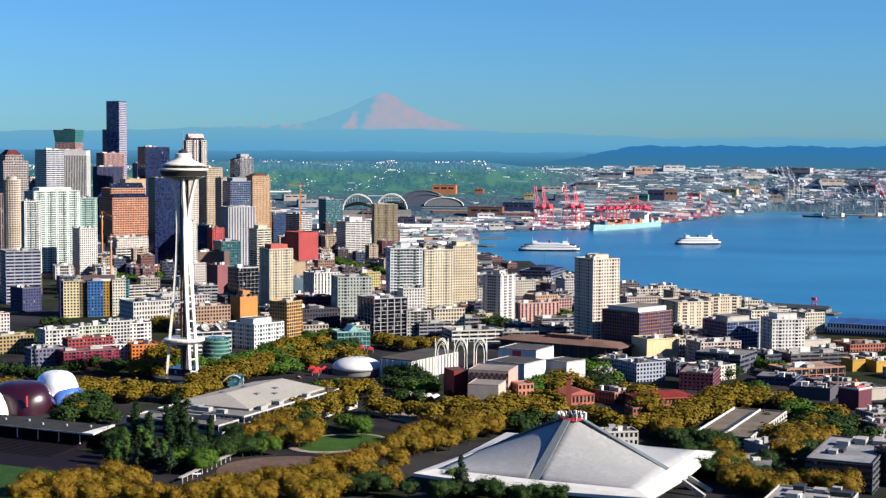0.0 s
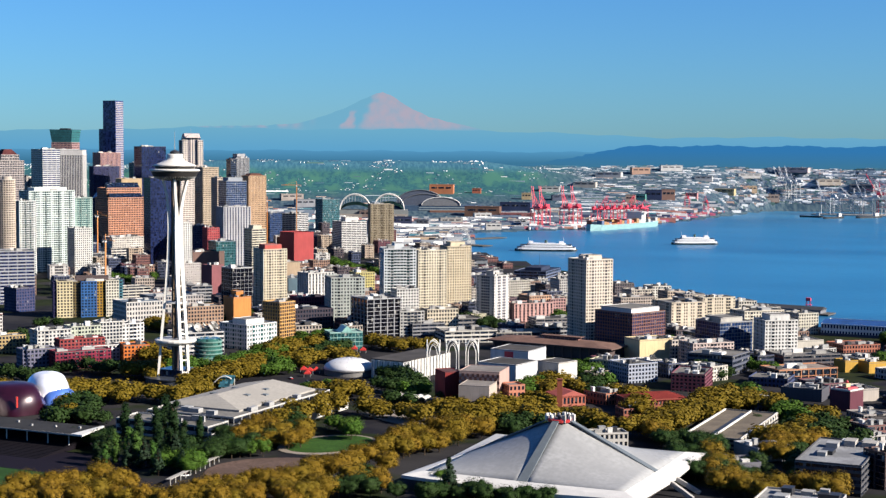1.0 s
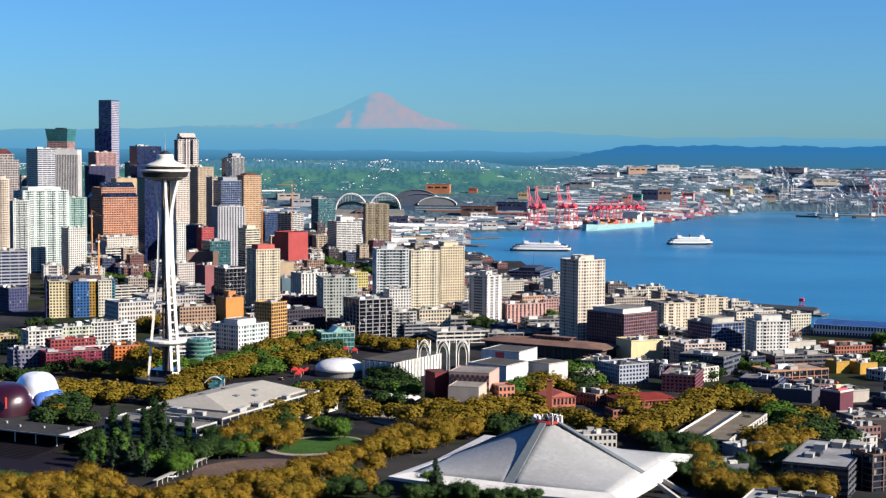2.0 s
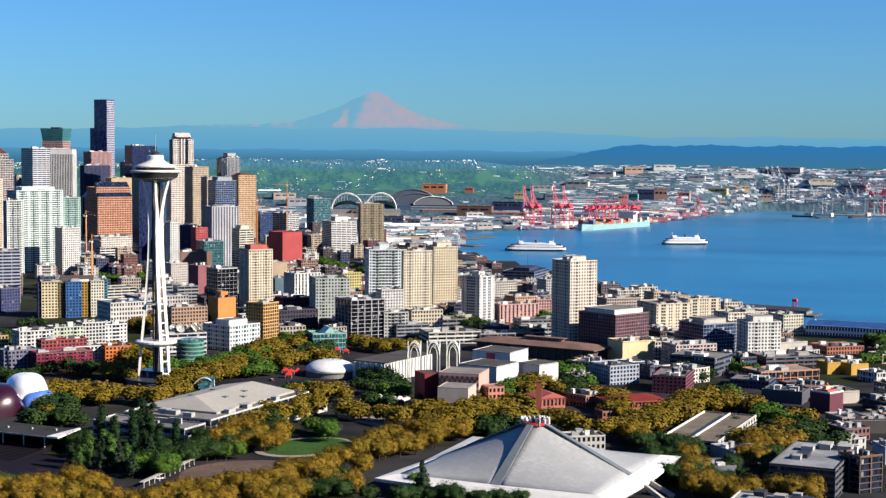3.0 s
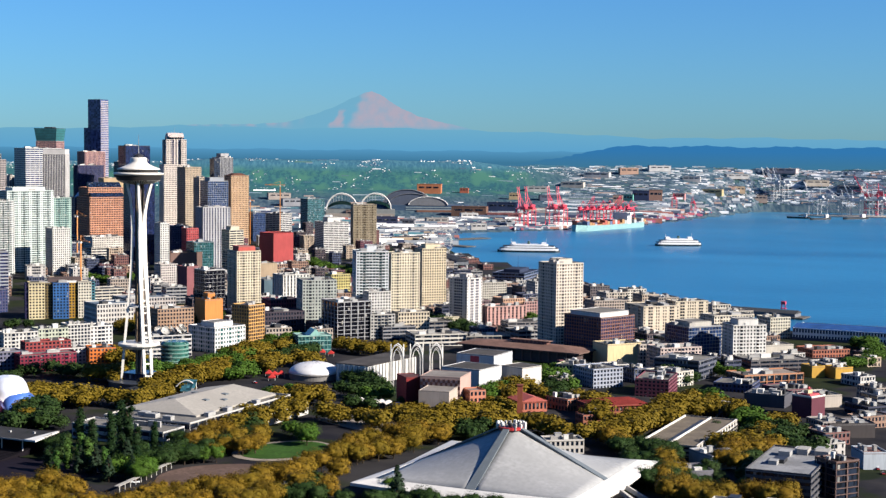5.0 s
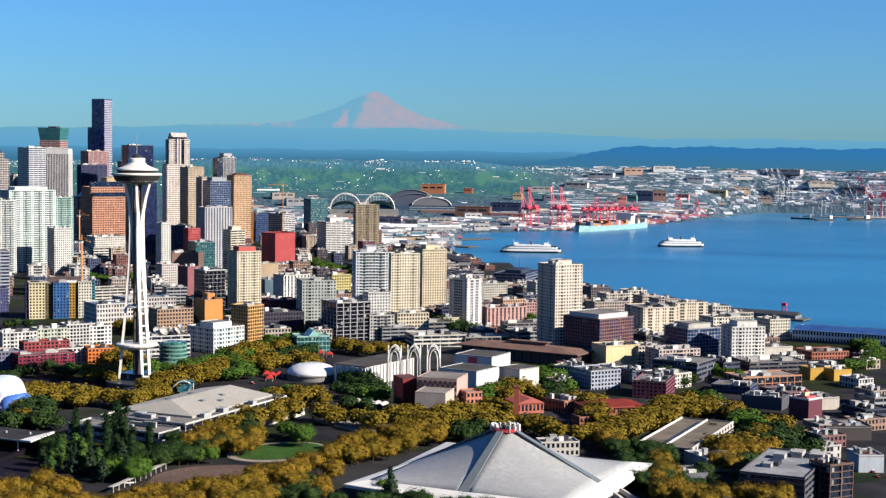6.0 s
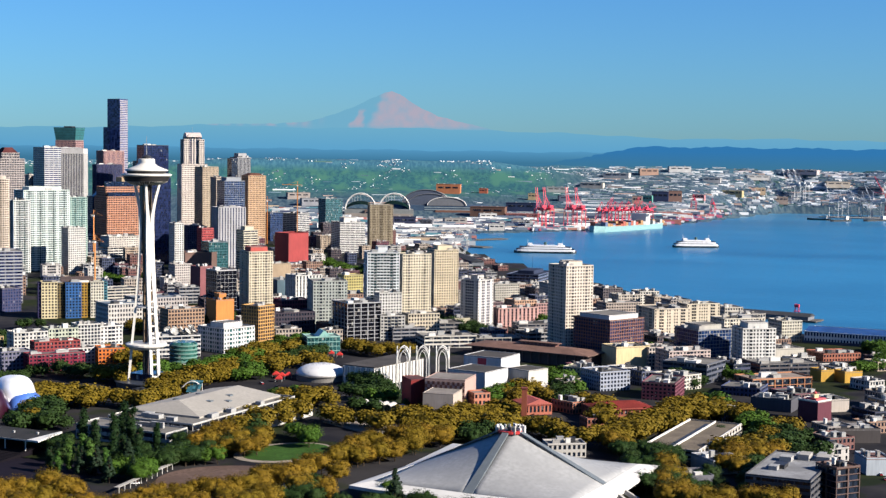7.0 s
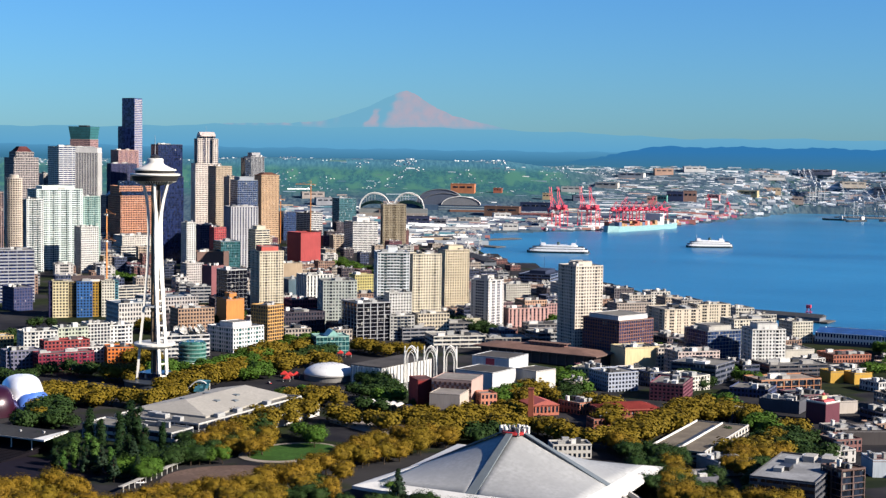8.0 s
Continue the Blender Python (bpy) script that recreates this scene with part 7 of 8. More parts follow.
def crown_mesh(kind, seed, far=False):
    """A crown one metre high, scaled by the tree: shadowy boughs inside, a deep fringe of small leaf sprays round them."""
    rng = random.Random(seed)
    lumps = []
    if kind in ("poplar", "poplar_light"):
        for k in range(11):
            f = k / 10
            lumps.append((Vector((rng.uniform(-0.04, 0.04), rng.uniform(-0.04, 0.04), 0.09 + 0.86 * f)), 0.06 + 0.085 * math.sin(math.pi * (0.15 + 0.8 * f))))
        count, size = 85, 0.024
    elif kind == "fir":
        for k in range(12):
            f = k / 11
            for j in range(3):
                a = rng.uniform(0, 6.28)
                q = 0.17 * (1 - f)
                lumps.append((Vector((q * math.cos(a), q * math.sin(a), 0.12 + 0.85 * f)), 0.03 + 0.09 * (1 - f)))
        count, size = 24, 0.036
    else:
        lumps.append((Vector((0, 0, 0.55)), 0.43))
        for k in range(16 if not far else 6):
            a, zz = rng.uniform(0, 6.28), rng.uniform(-0.22, 0.24)
            q = 0.32 * math.sqrt(max(0.1, 1 - (zz / 0.36) ** 2))
            lumps.append((Vector((q * math.cos(a), q * math.sin(a), 0.56 + zz)), rng.uniform(0.12, 0.17)))
        count, size = (140, 0.021) if not far else (32, 0.075)
    vs, fs, ns = [], [], []
    ring, rows = (7, 4) if not far else (5, 3)
    axis = Vector((0, 0, 0.45))
    for c, r in lumps:
        k = len(vs)
        for j in range(1, rows + 1):
            th = math.pi * j / (rows + 1)
            for i in range(ring):
                d = Vector((math.sin(th) * math.cos(6.283 * i / ring), math.sin(th) * math.sin(6.283 * i / ring), math.cos(th)))
                vs.append(c + d * r * rng.uniform(0.5, 0.78))
                ns.append(d)
        for j in range(rows - 1):
            for i in range(ring):
                i2 = (i + 1) % ring
                fs.append((k + j * ring + i, k + (j + 1) * ring + i, k + (j + 1) * ring + i2, k + j * ring + i2))
        fs.append(tuple(k + i for i in range(ring)))
        for i in range(count * (9 if r == 0.43 else 1)):
            d = Vector((rng.gauss(0, 1), rng.gauss(0, 1), rng.gauss(0.15, 1))).normalized()
            p = c + d * r * (0.58 + 0.58 * rng.random() ** 1.2)
            round_out = (d + (p - axis).normalized() * 1.1).normalized()
            lean = (round_out + Vector((rng.gauss(0, 0.3), rng.gauss(0, 0.3), rng.gauss(0, 0.3)))).normalized()
            u = lean.cross(Vector((rng.gauss(0, 1), rng.gauss(0, 1), rng.gauss(0, 1)))).normalized()
            v = lean.cross(u)
            s = size * rng.uniform(0.55, 1.35)
            k = len(vs)
            vs += [p - u * s * 0.7, p - v * s * 0.8, p + u * s * 0.7, p + v * s * 0.9]
            ns += [((p - axis).normalized() * 1.5 + d * 0.45 + lean * 0.25).normalized()] * 4
            fs.append((k, k + 1, k + 2, k + 3))
    me = bpy.data.meshes.new("crown")
    me.from_pydata(vs, [], fs)
    me.polygons.foreach_set("use_smooth", [True] * len(me.polygons))
    me.normals_split_custom_set_from_vertices([tuple(q) for q in ns])
    me.materials.append(LEAVES[kind])
    return me


def trunk_mesh(kind, seed):
    rng = random.Random(seed)
    bm = fresh()
    tall = kind in ("poplar", "poplar_light", "fir")
    top = Vector((rng.uniform(-0.03, 0.03), rng.uniform(-0.03, 0.03), 0.9 if tall else 0.45))
    beam(bm, (0, 0, -0.06), top, 0.026, r2=0.008, sides=7)
    for k in range(6):
        a = 6.28 * k / 6 + rng.uniform(-0.3, 0.3)
        s = top * rng.uniform(0.55, 0.95)
        q = 0.10 if tall else 0.26
        beam(bm, s, s + Vector((q * math.cos(a), q * math.sin(a), 0.16 if tall else 0.24)), 0.011, r2=0.003, sides=5)
    me = bpy.data.meshes.new("trunk")
    bm.to_mesh(me)
    bm.free()
    me.materials.append(BARK)
    return me


KINDS = {k: [(crown_mesh(k, 10 * i + len(k)), trunk_mesh(k, i)) for i in range(5 if k == "gold" else 3)] for k in LEAVES}
FAR_CROWNS = {k: crown_mesh(k, 5, True) for k in ("gold", "green", "dark")}
TREE_DICE = random.Random(21)
PLANTED = []


def one_tree(kind, x, y, h):
    PLANTED.append((kind, x, y, h))


def tree_row(kind, gap, spread, line):
    """Trees along a line, in two staggered files."""
    for (ax, ay), (bx, by) in zip(line, line[1:]):
        n = max(2, round(2.1 * math.hypot(bx - ax, by - ay) / gap))
        for k in range(n):
            f = (k + TREE_DICE.uniform(0.1, 0.9)) / n
            x, y = ax + (bx - ax) * f + TREE_DICE.gauss(0, spread), ay + (by - ay) * f + TREE_DICE.gauss(0, spread)
            if any((x - p) ** 2 + (y - q) ** 2 < 26 for _, p, q, _ in PLANTED):
                continue
            if any((x - p) ** 2 + (y - q) ** 2 < (0.55 * c) ** 2 for p, q, c in FOOT):
                continue
            one_tree(kind, x, y, TREE_DICE.uniform(10.5, 14.5) if kind == "gold" else TREE_DICE.uniform(8.5, 13.0))


def plant_all():
    """The nearest 300 are trees of their own; the rest stand joined behind them."""
    PLANTED.sort(key=lambda t: (t[1] - EYE.x) ** 2 + (t[2] - EYE.y) ** 2)
    for kind, x, y, h in PLANTED[:300]:
        crown, trunk = TREE_DICE.choice(KINDS[kind])
        top = base("tree", x, y, ground_z(x, y), TREE_DICE.uniform(0, 360), TREE_WORDS[kind], "tree", kind.replace("_", " ") + " trees")
        wide = TREE_DICE.uniform(1.05, 1.4) if kind not in ("poplar", "poplar_light", "fir") else 1.3
        top.scale = (h * wide, h * wide, h)
        again("trunk", trunk, top)
        again("crown", crown, top)
    for kind, me in FAR_CROWNS.items():
        co = np.array([v.co[:] for v in me.vertices])
        rest = [t for t in PLANTED[300:] if t[0] == kind]
        if not rest:
            continue
        vs, fs = [], []
        polys = [list(p.vertices) for p in me.polygons]
        for i, (_, x, y, h) in enumerate(rest):
            a = TREE_DICE.uniform(0, 6.28)
            w = h * TREE_DICE.uniform(1.15, 1.5)
            c, s = math.cos(a) * w, math.sin(a) * w
            vs.append(np.stack([x + co[:, 0] * c - co[:, 1] * s, y + co[:, 0] * s + co[:, 1] * c, ground_z(x, y) + co[:, 2] * h], 1))
            fs += [[q + i * len(co) for q in p] for p in polys]
        out = bpy.data.meshes.new("street_trees")
        out.from_pydata(np.concatenate(vs).tolist(), [], fs)
        out.materials.append(LEAVES[kind])
        tagged(new("street_trees", out), "crowns of " + kind + " leafy street trees among the blocks", "trees", kind="stuff")


# ---- trees of the park and streets ----
tree_row("gold", 9, 5, ((-266, 304), (-259, 260), (-262, 228), (-267, 200), (-286, 210)))
tree_row("gold", 9, 6, ((-283, 311), (-284, 270), (-293, 243), (-302, 246)))
tree_row("gold", 9, 5, ((-259, 177), (-255, 132), (-261, 97), (-264, 51), (-270, 24)))
tree_row("gold", 9, 5, ((-272, 180), (-275, 151), (-278, 110), (-282, 76)))
tree_row("gold", 9, 5, ((-176, 191), (-164, 146), (-164, 113), (-161, 79), (-155, 45)))
tree_row("gold", 9, 5, ((-195, 191), (-197, 170), (-190, 144)))
tree_row("green", 11, 3, ((-184, 202), (-200, 207), (-202, 197)))
tree_row("green", 10, 3, ((-188, 113), (-203, 116), (-221, 138)))
tree_row("gold", 10, 4, ((-144, 354), (-156, 340), (-162, 313), (-189, 307)))
tree_row("gold", 10, 4, ((-167, 365), (-187, 349), (-207, 332), (-230, 328), (-249, 318)))
tree_row("gold", 10, 4, ((-220, 308), (-231, 300), (-250, 304), (-264, 317)))
tree_row("gold", 10, 3, ((-140, 19), (-160, 12)))
tree_row("gold", 10, 3, ((-226, 34), (-237, 27)))
tree_row("gold", 10, 4, ((-170, 58), (-196, 64), (-220, 68), (-245, 69)))
tree_row("gold", 9, 3, ((-276, 39), (-298, 39), (-313, 20), (-343, 39), (-361, 41)))
tree_row("dark", 9, 3, ((-282, 58), (-297, 58)))
tree_row("gold", 9, 4, ((-231, 30), (-249, 6), (-265, -13), (-284, -28)))
tree_row("gold", 9, 4, ((-244, 41), (-260, 23), (-275, 1)))
tree_row("dark", 9, 4, ((-185, 22), (-201, 1), (-212, -10)))
tree_row("gold", 10, 4, ((18, 99), (4, 92), (-8, 86)))
tree_row("gold", 10, 3, ((-22, 92), (-33, 79), (-61, 86), (-54, 49), (-54, 20)))
tree_row("gold", 10, 4, ((-35, 38), (-35, 9), (-31, -31), (-39, -51)))
tree_row("gold", 10, 4, ((36, 4), (40, -17), (14, 9)))
tree_row("gold", 12, 4, ((-50, -91), (-46, -144), (-74, -140)))
tree_row("green", 11, 4, ((25, -202), (16, -224), (-5, -227), (-23, -236)))
tree_row("green", 11, 4, ((41, -248), (24, -281)))
tree_row("green", 10, 3, ((-47, -46), (-50, -65), (-17, -111)))
tree_row("dark", 10, 3, ((-136, -76), (-131, -106), (-182, -38), (-154, -23)))
tree_row("green", 10, 3, ((-186, -12), (-191, -28)))
tree_row("green", 10, 3, ((-113, 3), (-144, -7)))
tree_row("gold", 10, 4, ((-126, 26), (-138, 6), (-149, -14)))
tree_row("gold", 9, 4, ((-371, 39), (-373, -6), (-372, -62), (-373, -121), (-380, -139)))
tree_row("gold", 9, 4, ((-383, 54), (-383, 11), (-383, -35)))
tree_row("green", 9, 3, ((-372, -172), (-392, -152), (-389, -136)))
tree_row("gold", 9, 4, ((-402, -115), (-415, -127), (-398, -99)))
tree_row("gold", 10, 5, ((-433, -9), (-448, -6), (-465, 27), (-453, 33), (-433, 22)))
tree_row("green", 9, 4, ((-424, -113), (-443, -59), (-433, -79)))
tree_row("dark", 9, 4, ((-387, 56), (-398, 60), (-405, 47), (-424, 66)))
tree_row("dark", 9, 4, ((-452, -41), (-463, -58), (-466, -4), (-471, -50)))
tree_row("gold", 9, 4, ((-468, -60), (-455, -78), (-456, 78), (-457, 59)))
tree_row("gold", 9, 4, ((-463, 176), (-463, 153), (-477, 161), (-477, 182)))
tree_row("gold", 9, 4, ((-500, 150), (-508, 146), (-488, 148)))
tree_row("dark", 9, 4, ((-425, 99), (-436, 127), (-448, 138), (-449, 104)))
tree_row("gold", 9, 3, ((-256, -68), (-258, -98), (-247, -139)))
tree_row("green", 9, 3, ((-252, -74), (-251, -59), (-244, -130)))
tree_row("green", 9, 3, ((381, -1016), (-377, -283), (-394, -292)))
tree_row("dark", 10, 4, ((311, -216), (299, -222)))
tree_row("green", 10, 4, ((533, -695), (513, -686)))
tree_row("gold", 10, 4, ((224, -272), (224, -300), (190, -238)))
tree_row("dark", 10, 4, ((-25, 154), (-57, 172), (-4, 115), (-42, 191)))
tree_row("gold", 9, 3, ((-9, 136), (-42, 167)))
tree_row("dark", 10, 4, ((254, -136), (245, -96), (196, -215)))
tree_row("dark", 9, 4, ((-166, 239), (-166, 222), (-152, 210), (-183, 231)))
tree_row("green", 9, 3, ((-164, 260), (-194, 259), (-158, 243)))
tree_row("dark", 9, 4, ((-321, 262), (-355, 250), (-370, 251), (-391, 243)))
tree_row("green", 9, 3, ((-319, 232), (-327, 242)))
tree_row("dark", 9, 4, ((-297, 258), (-293, 274), (-286, 249)))
tree_row("green", 9, 3, ((-446, -382), (-455, -413), (-461, -449), (-436, -556), (-426, -523)))
tree_row("dark", 10, 5, ((-5, -508), (-21, -468)))
tree_row("green", 10, 5, ((439, -1071), (400, -1016), (509, -1128), (490, -1111)))
tree_row("dark", 10, 5, ((-478, -10), (-492, 13), (-492, -17)))
tree_row("gold", 8, 3, ((-240, 68), (-258, 63), (-272, 52), (-286, 40), (-305, 28)))
tree_row("gold", 8, 4, ((-375, 28), (-381, -15), (-385, -66), (-391, -95)))
tree_row("gold", 8, 4, ((-371, -11), (-376, -62), (-378, -116)))
tree_row("gold", 8, 4, ((-440, 21), (-455, 13), (-471, 15)))
tree_row("gold", 8, 4, ((-392, -124), (-421, -98)))
tree_row("green", 8, 4, ((-428, -75), (-440, -69)))
tree_row("gold", 8, 4, ((-457, 164), (-468, 173)))
tree_row("gold", 8, 4, ((-488, 148), (-504, 140)))
tree_row("dark", 8, 5, ((-385, 62), (-408, 71), (-430, 78)))
tree_row("dark", 8, 5, ((-456, 47), (-474, 74), (-486, 103)))
tree_row("dark", 8, 5, ((-294, -81), (-268, -158), (-269, -127)))
tree_row("gold", 8, 5, ((-258, -63), (-245, -146), (-267, -96)))
tree_row("gold", 8, 5, ((21, 107), (-10, 104), (-23, 84)))
tree_row("green", 8, 5, ((30, -46), (-5, -40), (0, -89)))
tree_row("dark", 8, 5, ((93, 10), (76, -15), (43, 1)))
tree_row("gold", 8, 5, ((11, -140), (4, -204), (6, -247)))
tree_row("dark", 8, 5, ((-22, -157), (-30, -201)))
tree_row("gold", 8, 5, ((-106, 93), (-142, 110), (-156, 92)))
tree_row("dark", 8, 4, ((125, 49), (88, 49), (88, 24)))
tree_row("gold", 8, 4, ((111, -100), (63, -71), (44, -67)))
tree_row("dark", 8, 5, ((249, -86), (233, -111), (213, -139)))
tree_row("green", 8, 5, ((86, -188), (85, -253), (80, -315)))
tree_row("dark", 8, 5, ((175, -336), (173, -395), (170, -459)))
tree_row("gold", 8, 5, ((47, 93), (38, 74), (12, 75)))
tree_row("gold", 8, 5, ((-17, -30), (-28, -68), (-31, -105)))
tree_row("dark", 8, 5, ((-188, 217), (-194, 196), (-188, 161), (-166, 110)))
tree_row("gold", 8, 5, ((-236, 293), (-247, 273), (-255, 251)))
tree_row("dark", 8, 5, ((-442, 125), (-467, 128), (-486, 135)))
tree_row("gold", 9, 5, ((43, -434), (-24, -386)))
tree_row("green", 9, 5, ((8, -93), (7, -170)))
tree_row("dark", 9, 5, ((-318, -261), (-351, -242)))
tree_row("gold", 9, 5, ((-285, -83), (-284, -111)))
tree_row("green", 9, 5, ((602, -684), (512, -637)))
tree_row("dark", 9, 5, ((452, -992), (374, -917)))
tree_row("dark", 9, 5, ((-44, -462), (-83, -427)))
tree_row("green", 9, 5, ((-241, -221), (-280, -140)))
tree_row("dark", 9, 5, ((-407, 90), (-449, 153)))
tree_row("gold", 9, 5, ((-423, 100), (-452, 166)))
tree_row("gold", 9, 5, ((62, 127), (78, 109)))
tree_row("dark", 9, 5, ((-88, 217), (-120, 239)))
tree_row("dark", 9, 5, ((-177, 228), (-161, 181)))
tree_row("dark", 9, 5, ((-302, 41), (-294, 88)))
tree_row("gold", 9, 5, ((-316, -92), (-350, -30)))
tree_row("dark", 9, 5, ((-416, -39), (-463, -18)))
tree_row("gold", 9, 4, ((-30, -250), (-62, -236), (-88, -258)))
# tall poplars and firs
one_tree("poplar", -94, 176, 24)
one_tree("poplar", -103, 180, 22)
one_tree("poplar", -119, 182, 25)
one_tree("poplar", -135, 195, 25)
one_tree("poplar", -151, 193, 17)
one_tree("poplar", -124, 215, 20)
one_tree("poplar", -154, 213, 18)
one_tree("poplar", -104, 201, 22)
one_tree("poplar", -126, 200, 22)
one_tree("poplar", -153, 236, 19)
one_tree("poplar", -164, 242, 20)
one_tree("poplar", -124, 241, 16)
one_tree("poplar", -180, 249, 16)
one_tree("poplar", -134, 266, 14)
one_tree("fir", -160, 259, 16)
one_tree("fir", -177, 270, 14)
one_tree("fir", -188, 264, 14)
one_tree("poplar_light", -138, 255, 17)
one_tree("poplar_light", -144, 252, 20)
one_tree("poplar_light", -150, 252, 18)
one_tree("poplar_light", -141, 268, 13)
one_tree("poplar_light", -161, 253, 14)
one_tree("fir", -334, 246, 20)
one_tree("fir", -137, -65, 17)
one_tree("fir", -170, 30, 12)
one_tree("fir", -169, 243, 18)
one_tree("fir", -151, 260, 15)
plant_all()

# ---- street blocks between the larger buildings ----
BLOCK_DICE = random.Random(8)
BLOCK_LOOKS = (
    ((0.62, 0.60, 0.57), "white plastered", "homes"), ((0.46, 0.39, 0.33), "tan stone", "punch"), ((0.22, 0.10, 0.09), "red brick", "small"),
    ((0.32, 0.32, 0.33), "grey concrete", "band"), ((0.17, 0.06, 0.08), "dark maroon brick", "small"), ((0.54, 0.43, 0.33), "cream brick", "homes"),
    ((0.08, 0.10, 0.18), "slate blue", "grid"), ((0.64, 0.61, 0.58), "pale stone", "shaft"), ((0.36, 0.22, 0.16), "orange brick", "small"),
    ((0.05, 0.06, 0.11), "navy", "band"), ((0.12, 0.09, 0.10), "dark brown", "grid"),
)


def street_blocks(az0, az1, r0, r1, step, tall, chance):
    """Rows of ordinary buildings on the slanting street grid, where no larger one stands."""
    r = r0
    while r < r1:
        az = az0 + BLOCK_DICE.uniform(0, 0.5)
        while az < az1:
            x, y = EYE.x + r * math.sin(radians(az)), EYE.y + r * math.cos(radians(az))
            az += math.degrees(step / r)
            x, y = x + BLOCK_DICE.uniform(-5, 5), y + BLOCK_DICE.uniform(-5, 5)
            if BLOCK_DICE.random() > chance or inland(x, y) < 40:
                continue
            w, d = BLOCK_DICE.uniform(14, 30), BLOCK_DICE.uniform(14, 26)
            if any((x - a) ** 2 + (y - b) ** 2 < (c + 0.55 * max(w, d)) ** 2 for a, b, c in FOOT):
                continue
            colour, words, style = BLOCK_DICE.choice(BLOCK_LOOKS)
            h = BLOCK_DICE.uniform(6, tall)
            h = min(h, 7.0) if inland(x, y) < 150 else h
            storeys = max(2, round(h / 3.4))
            count = ("two", "three", "four", "five", "six", "seven", "eight")[min(6, storeys - 2)]
            building("street_block", words + " block of " + count + " storeys with a flat roof", x, y, BLOCK_DICE.choice((-42, 48, -38)) + BLOCK_DICE.uniform(-2, 2), w, d, storeys * 3.4,
                     colour, style, 3.4, roof=BLOCK_DICE.choice((PALE_ROOF, GREY_ROOF, DARK_ROOF, (0.18, 0.17, 0.17))), units=4, group="street blocks")
        r += step * 1.15


FOOT += [(330, -290, 70), (300, -278, 55), (268, -240, 50)]
street_blocks(146, 172, 1390, 1700, 40, 13, 0.85)
street_blocks(139, 163, 1500, 2100, 46, 20, 0.8)
street_blocks(139, 158, 2100, 2700, 56, 24, 0.75)
street_blocks(139, 156, 2700, 3250, 66, 30, 0.7)
street_blocks(160, 172, 1120, 1420, 33, 10, 0.8)
street_blocks(166, 172, 900, 1100, 33, 8, 0.6)


# ---- larger halls and offices of the port flats ----
def port_hall(x, y, w, h, colour, words):
    """A long hall: walls with a band of windows, doors, low roof with vents."""
    z = max(1.0, land_z(x, y))
    d = 0.45 * w
    az = bearing(x - EYE.x, y - EYE.y)
    top = base("port_hall", x, y, z, 180 - az + 14 * math.sin(x), words + " hall on the port flats with a flat roof", "warehouse", "port halls")
    part("wall", box(fresh(), -w / 2, w / 2, -d / 2, d / 2, -4, h), wall(colour), top)
    for k in range(3):
        u = (k - 1) * w * 0.3
        part("window_strip", box(fresh(), u - w * 0.11, u + w * 0.11, -d / 2 - 0.3, d / 2 + 0.3, h * 0.55, h * 0.75), COMMON_GLASS, top)
    part("roof", box(fresh(), -w / 2 - 0.6, w / 2 + 0.6, -d / 2 - 0.6, d / 2 + 0.6, h, h + 0.8), roofing(tone(colour, 1.1)), top)
    for u in (-0.25, 0.2):
        part("roof_unit", box(fresh(), w * u - 2, w * u + 2, -2, 2, h + 0.8, h + 3), UNIT, top)


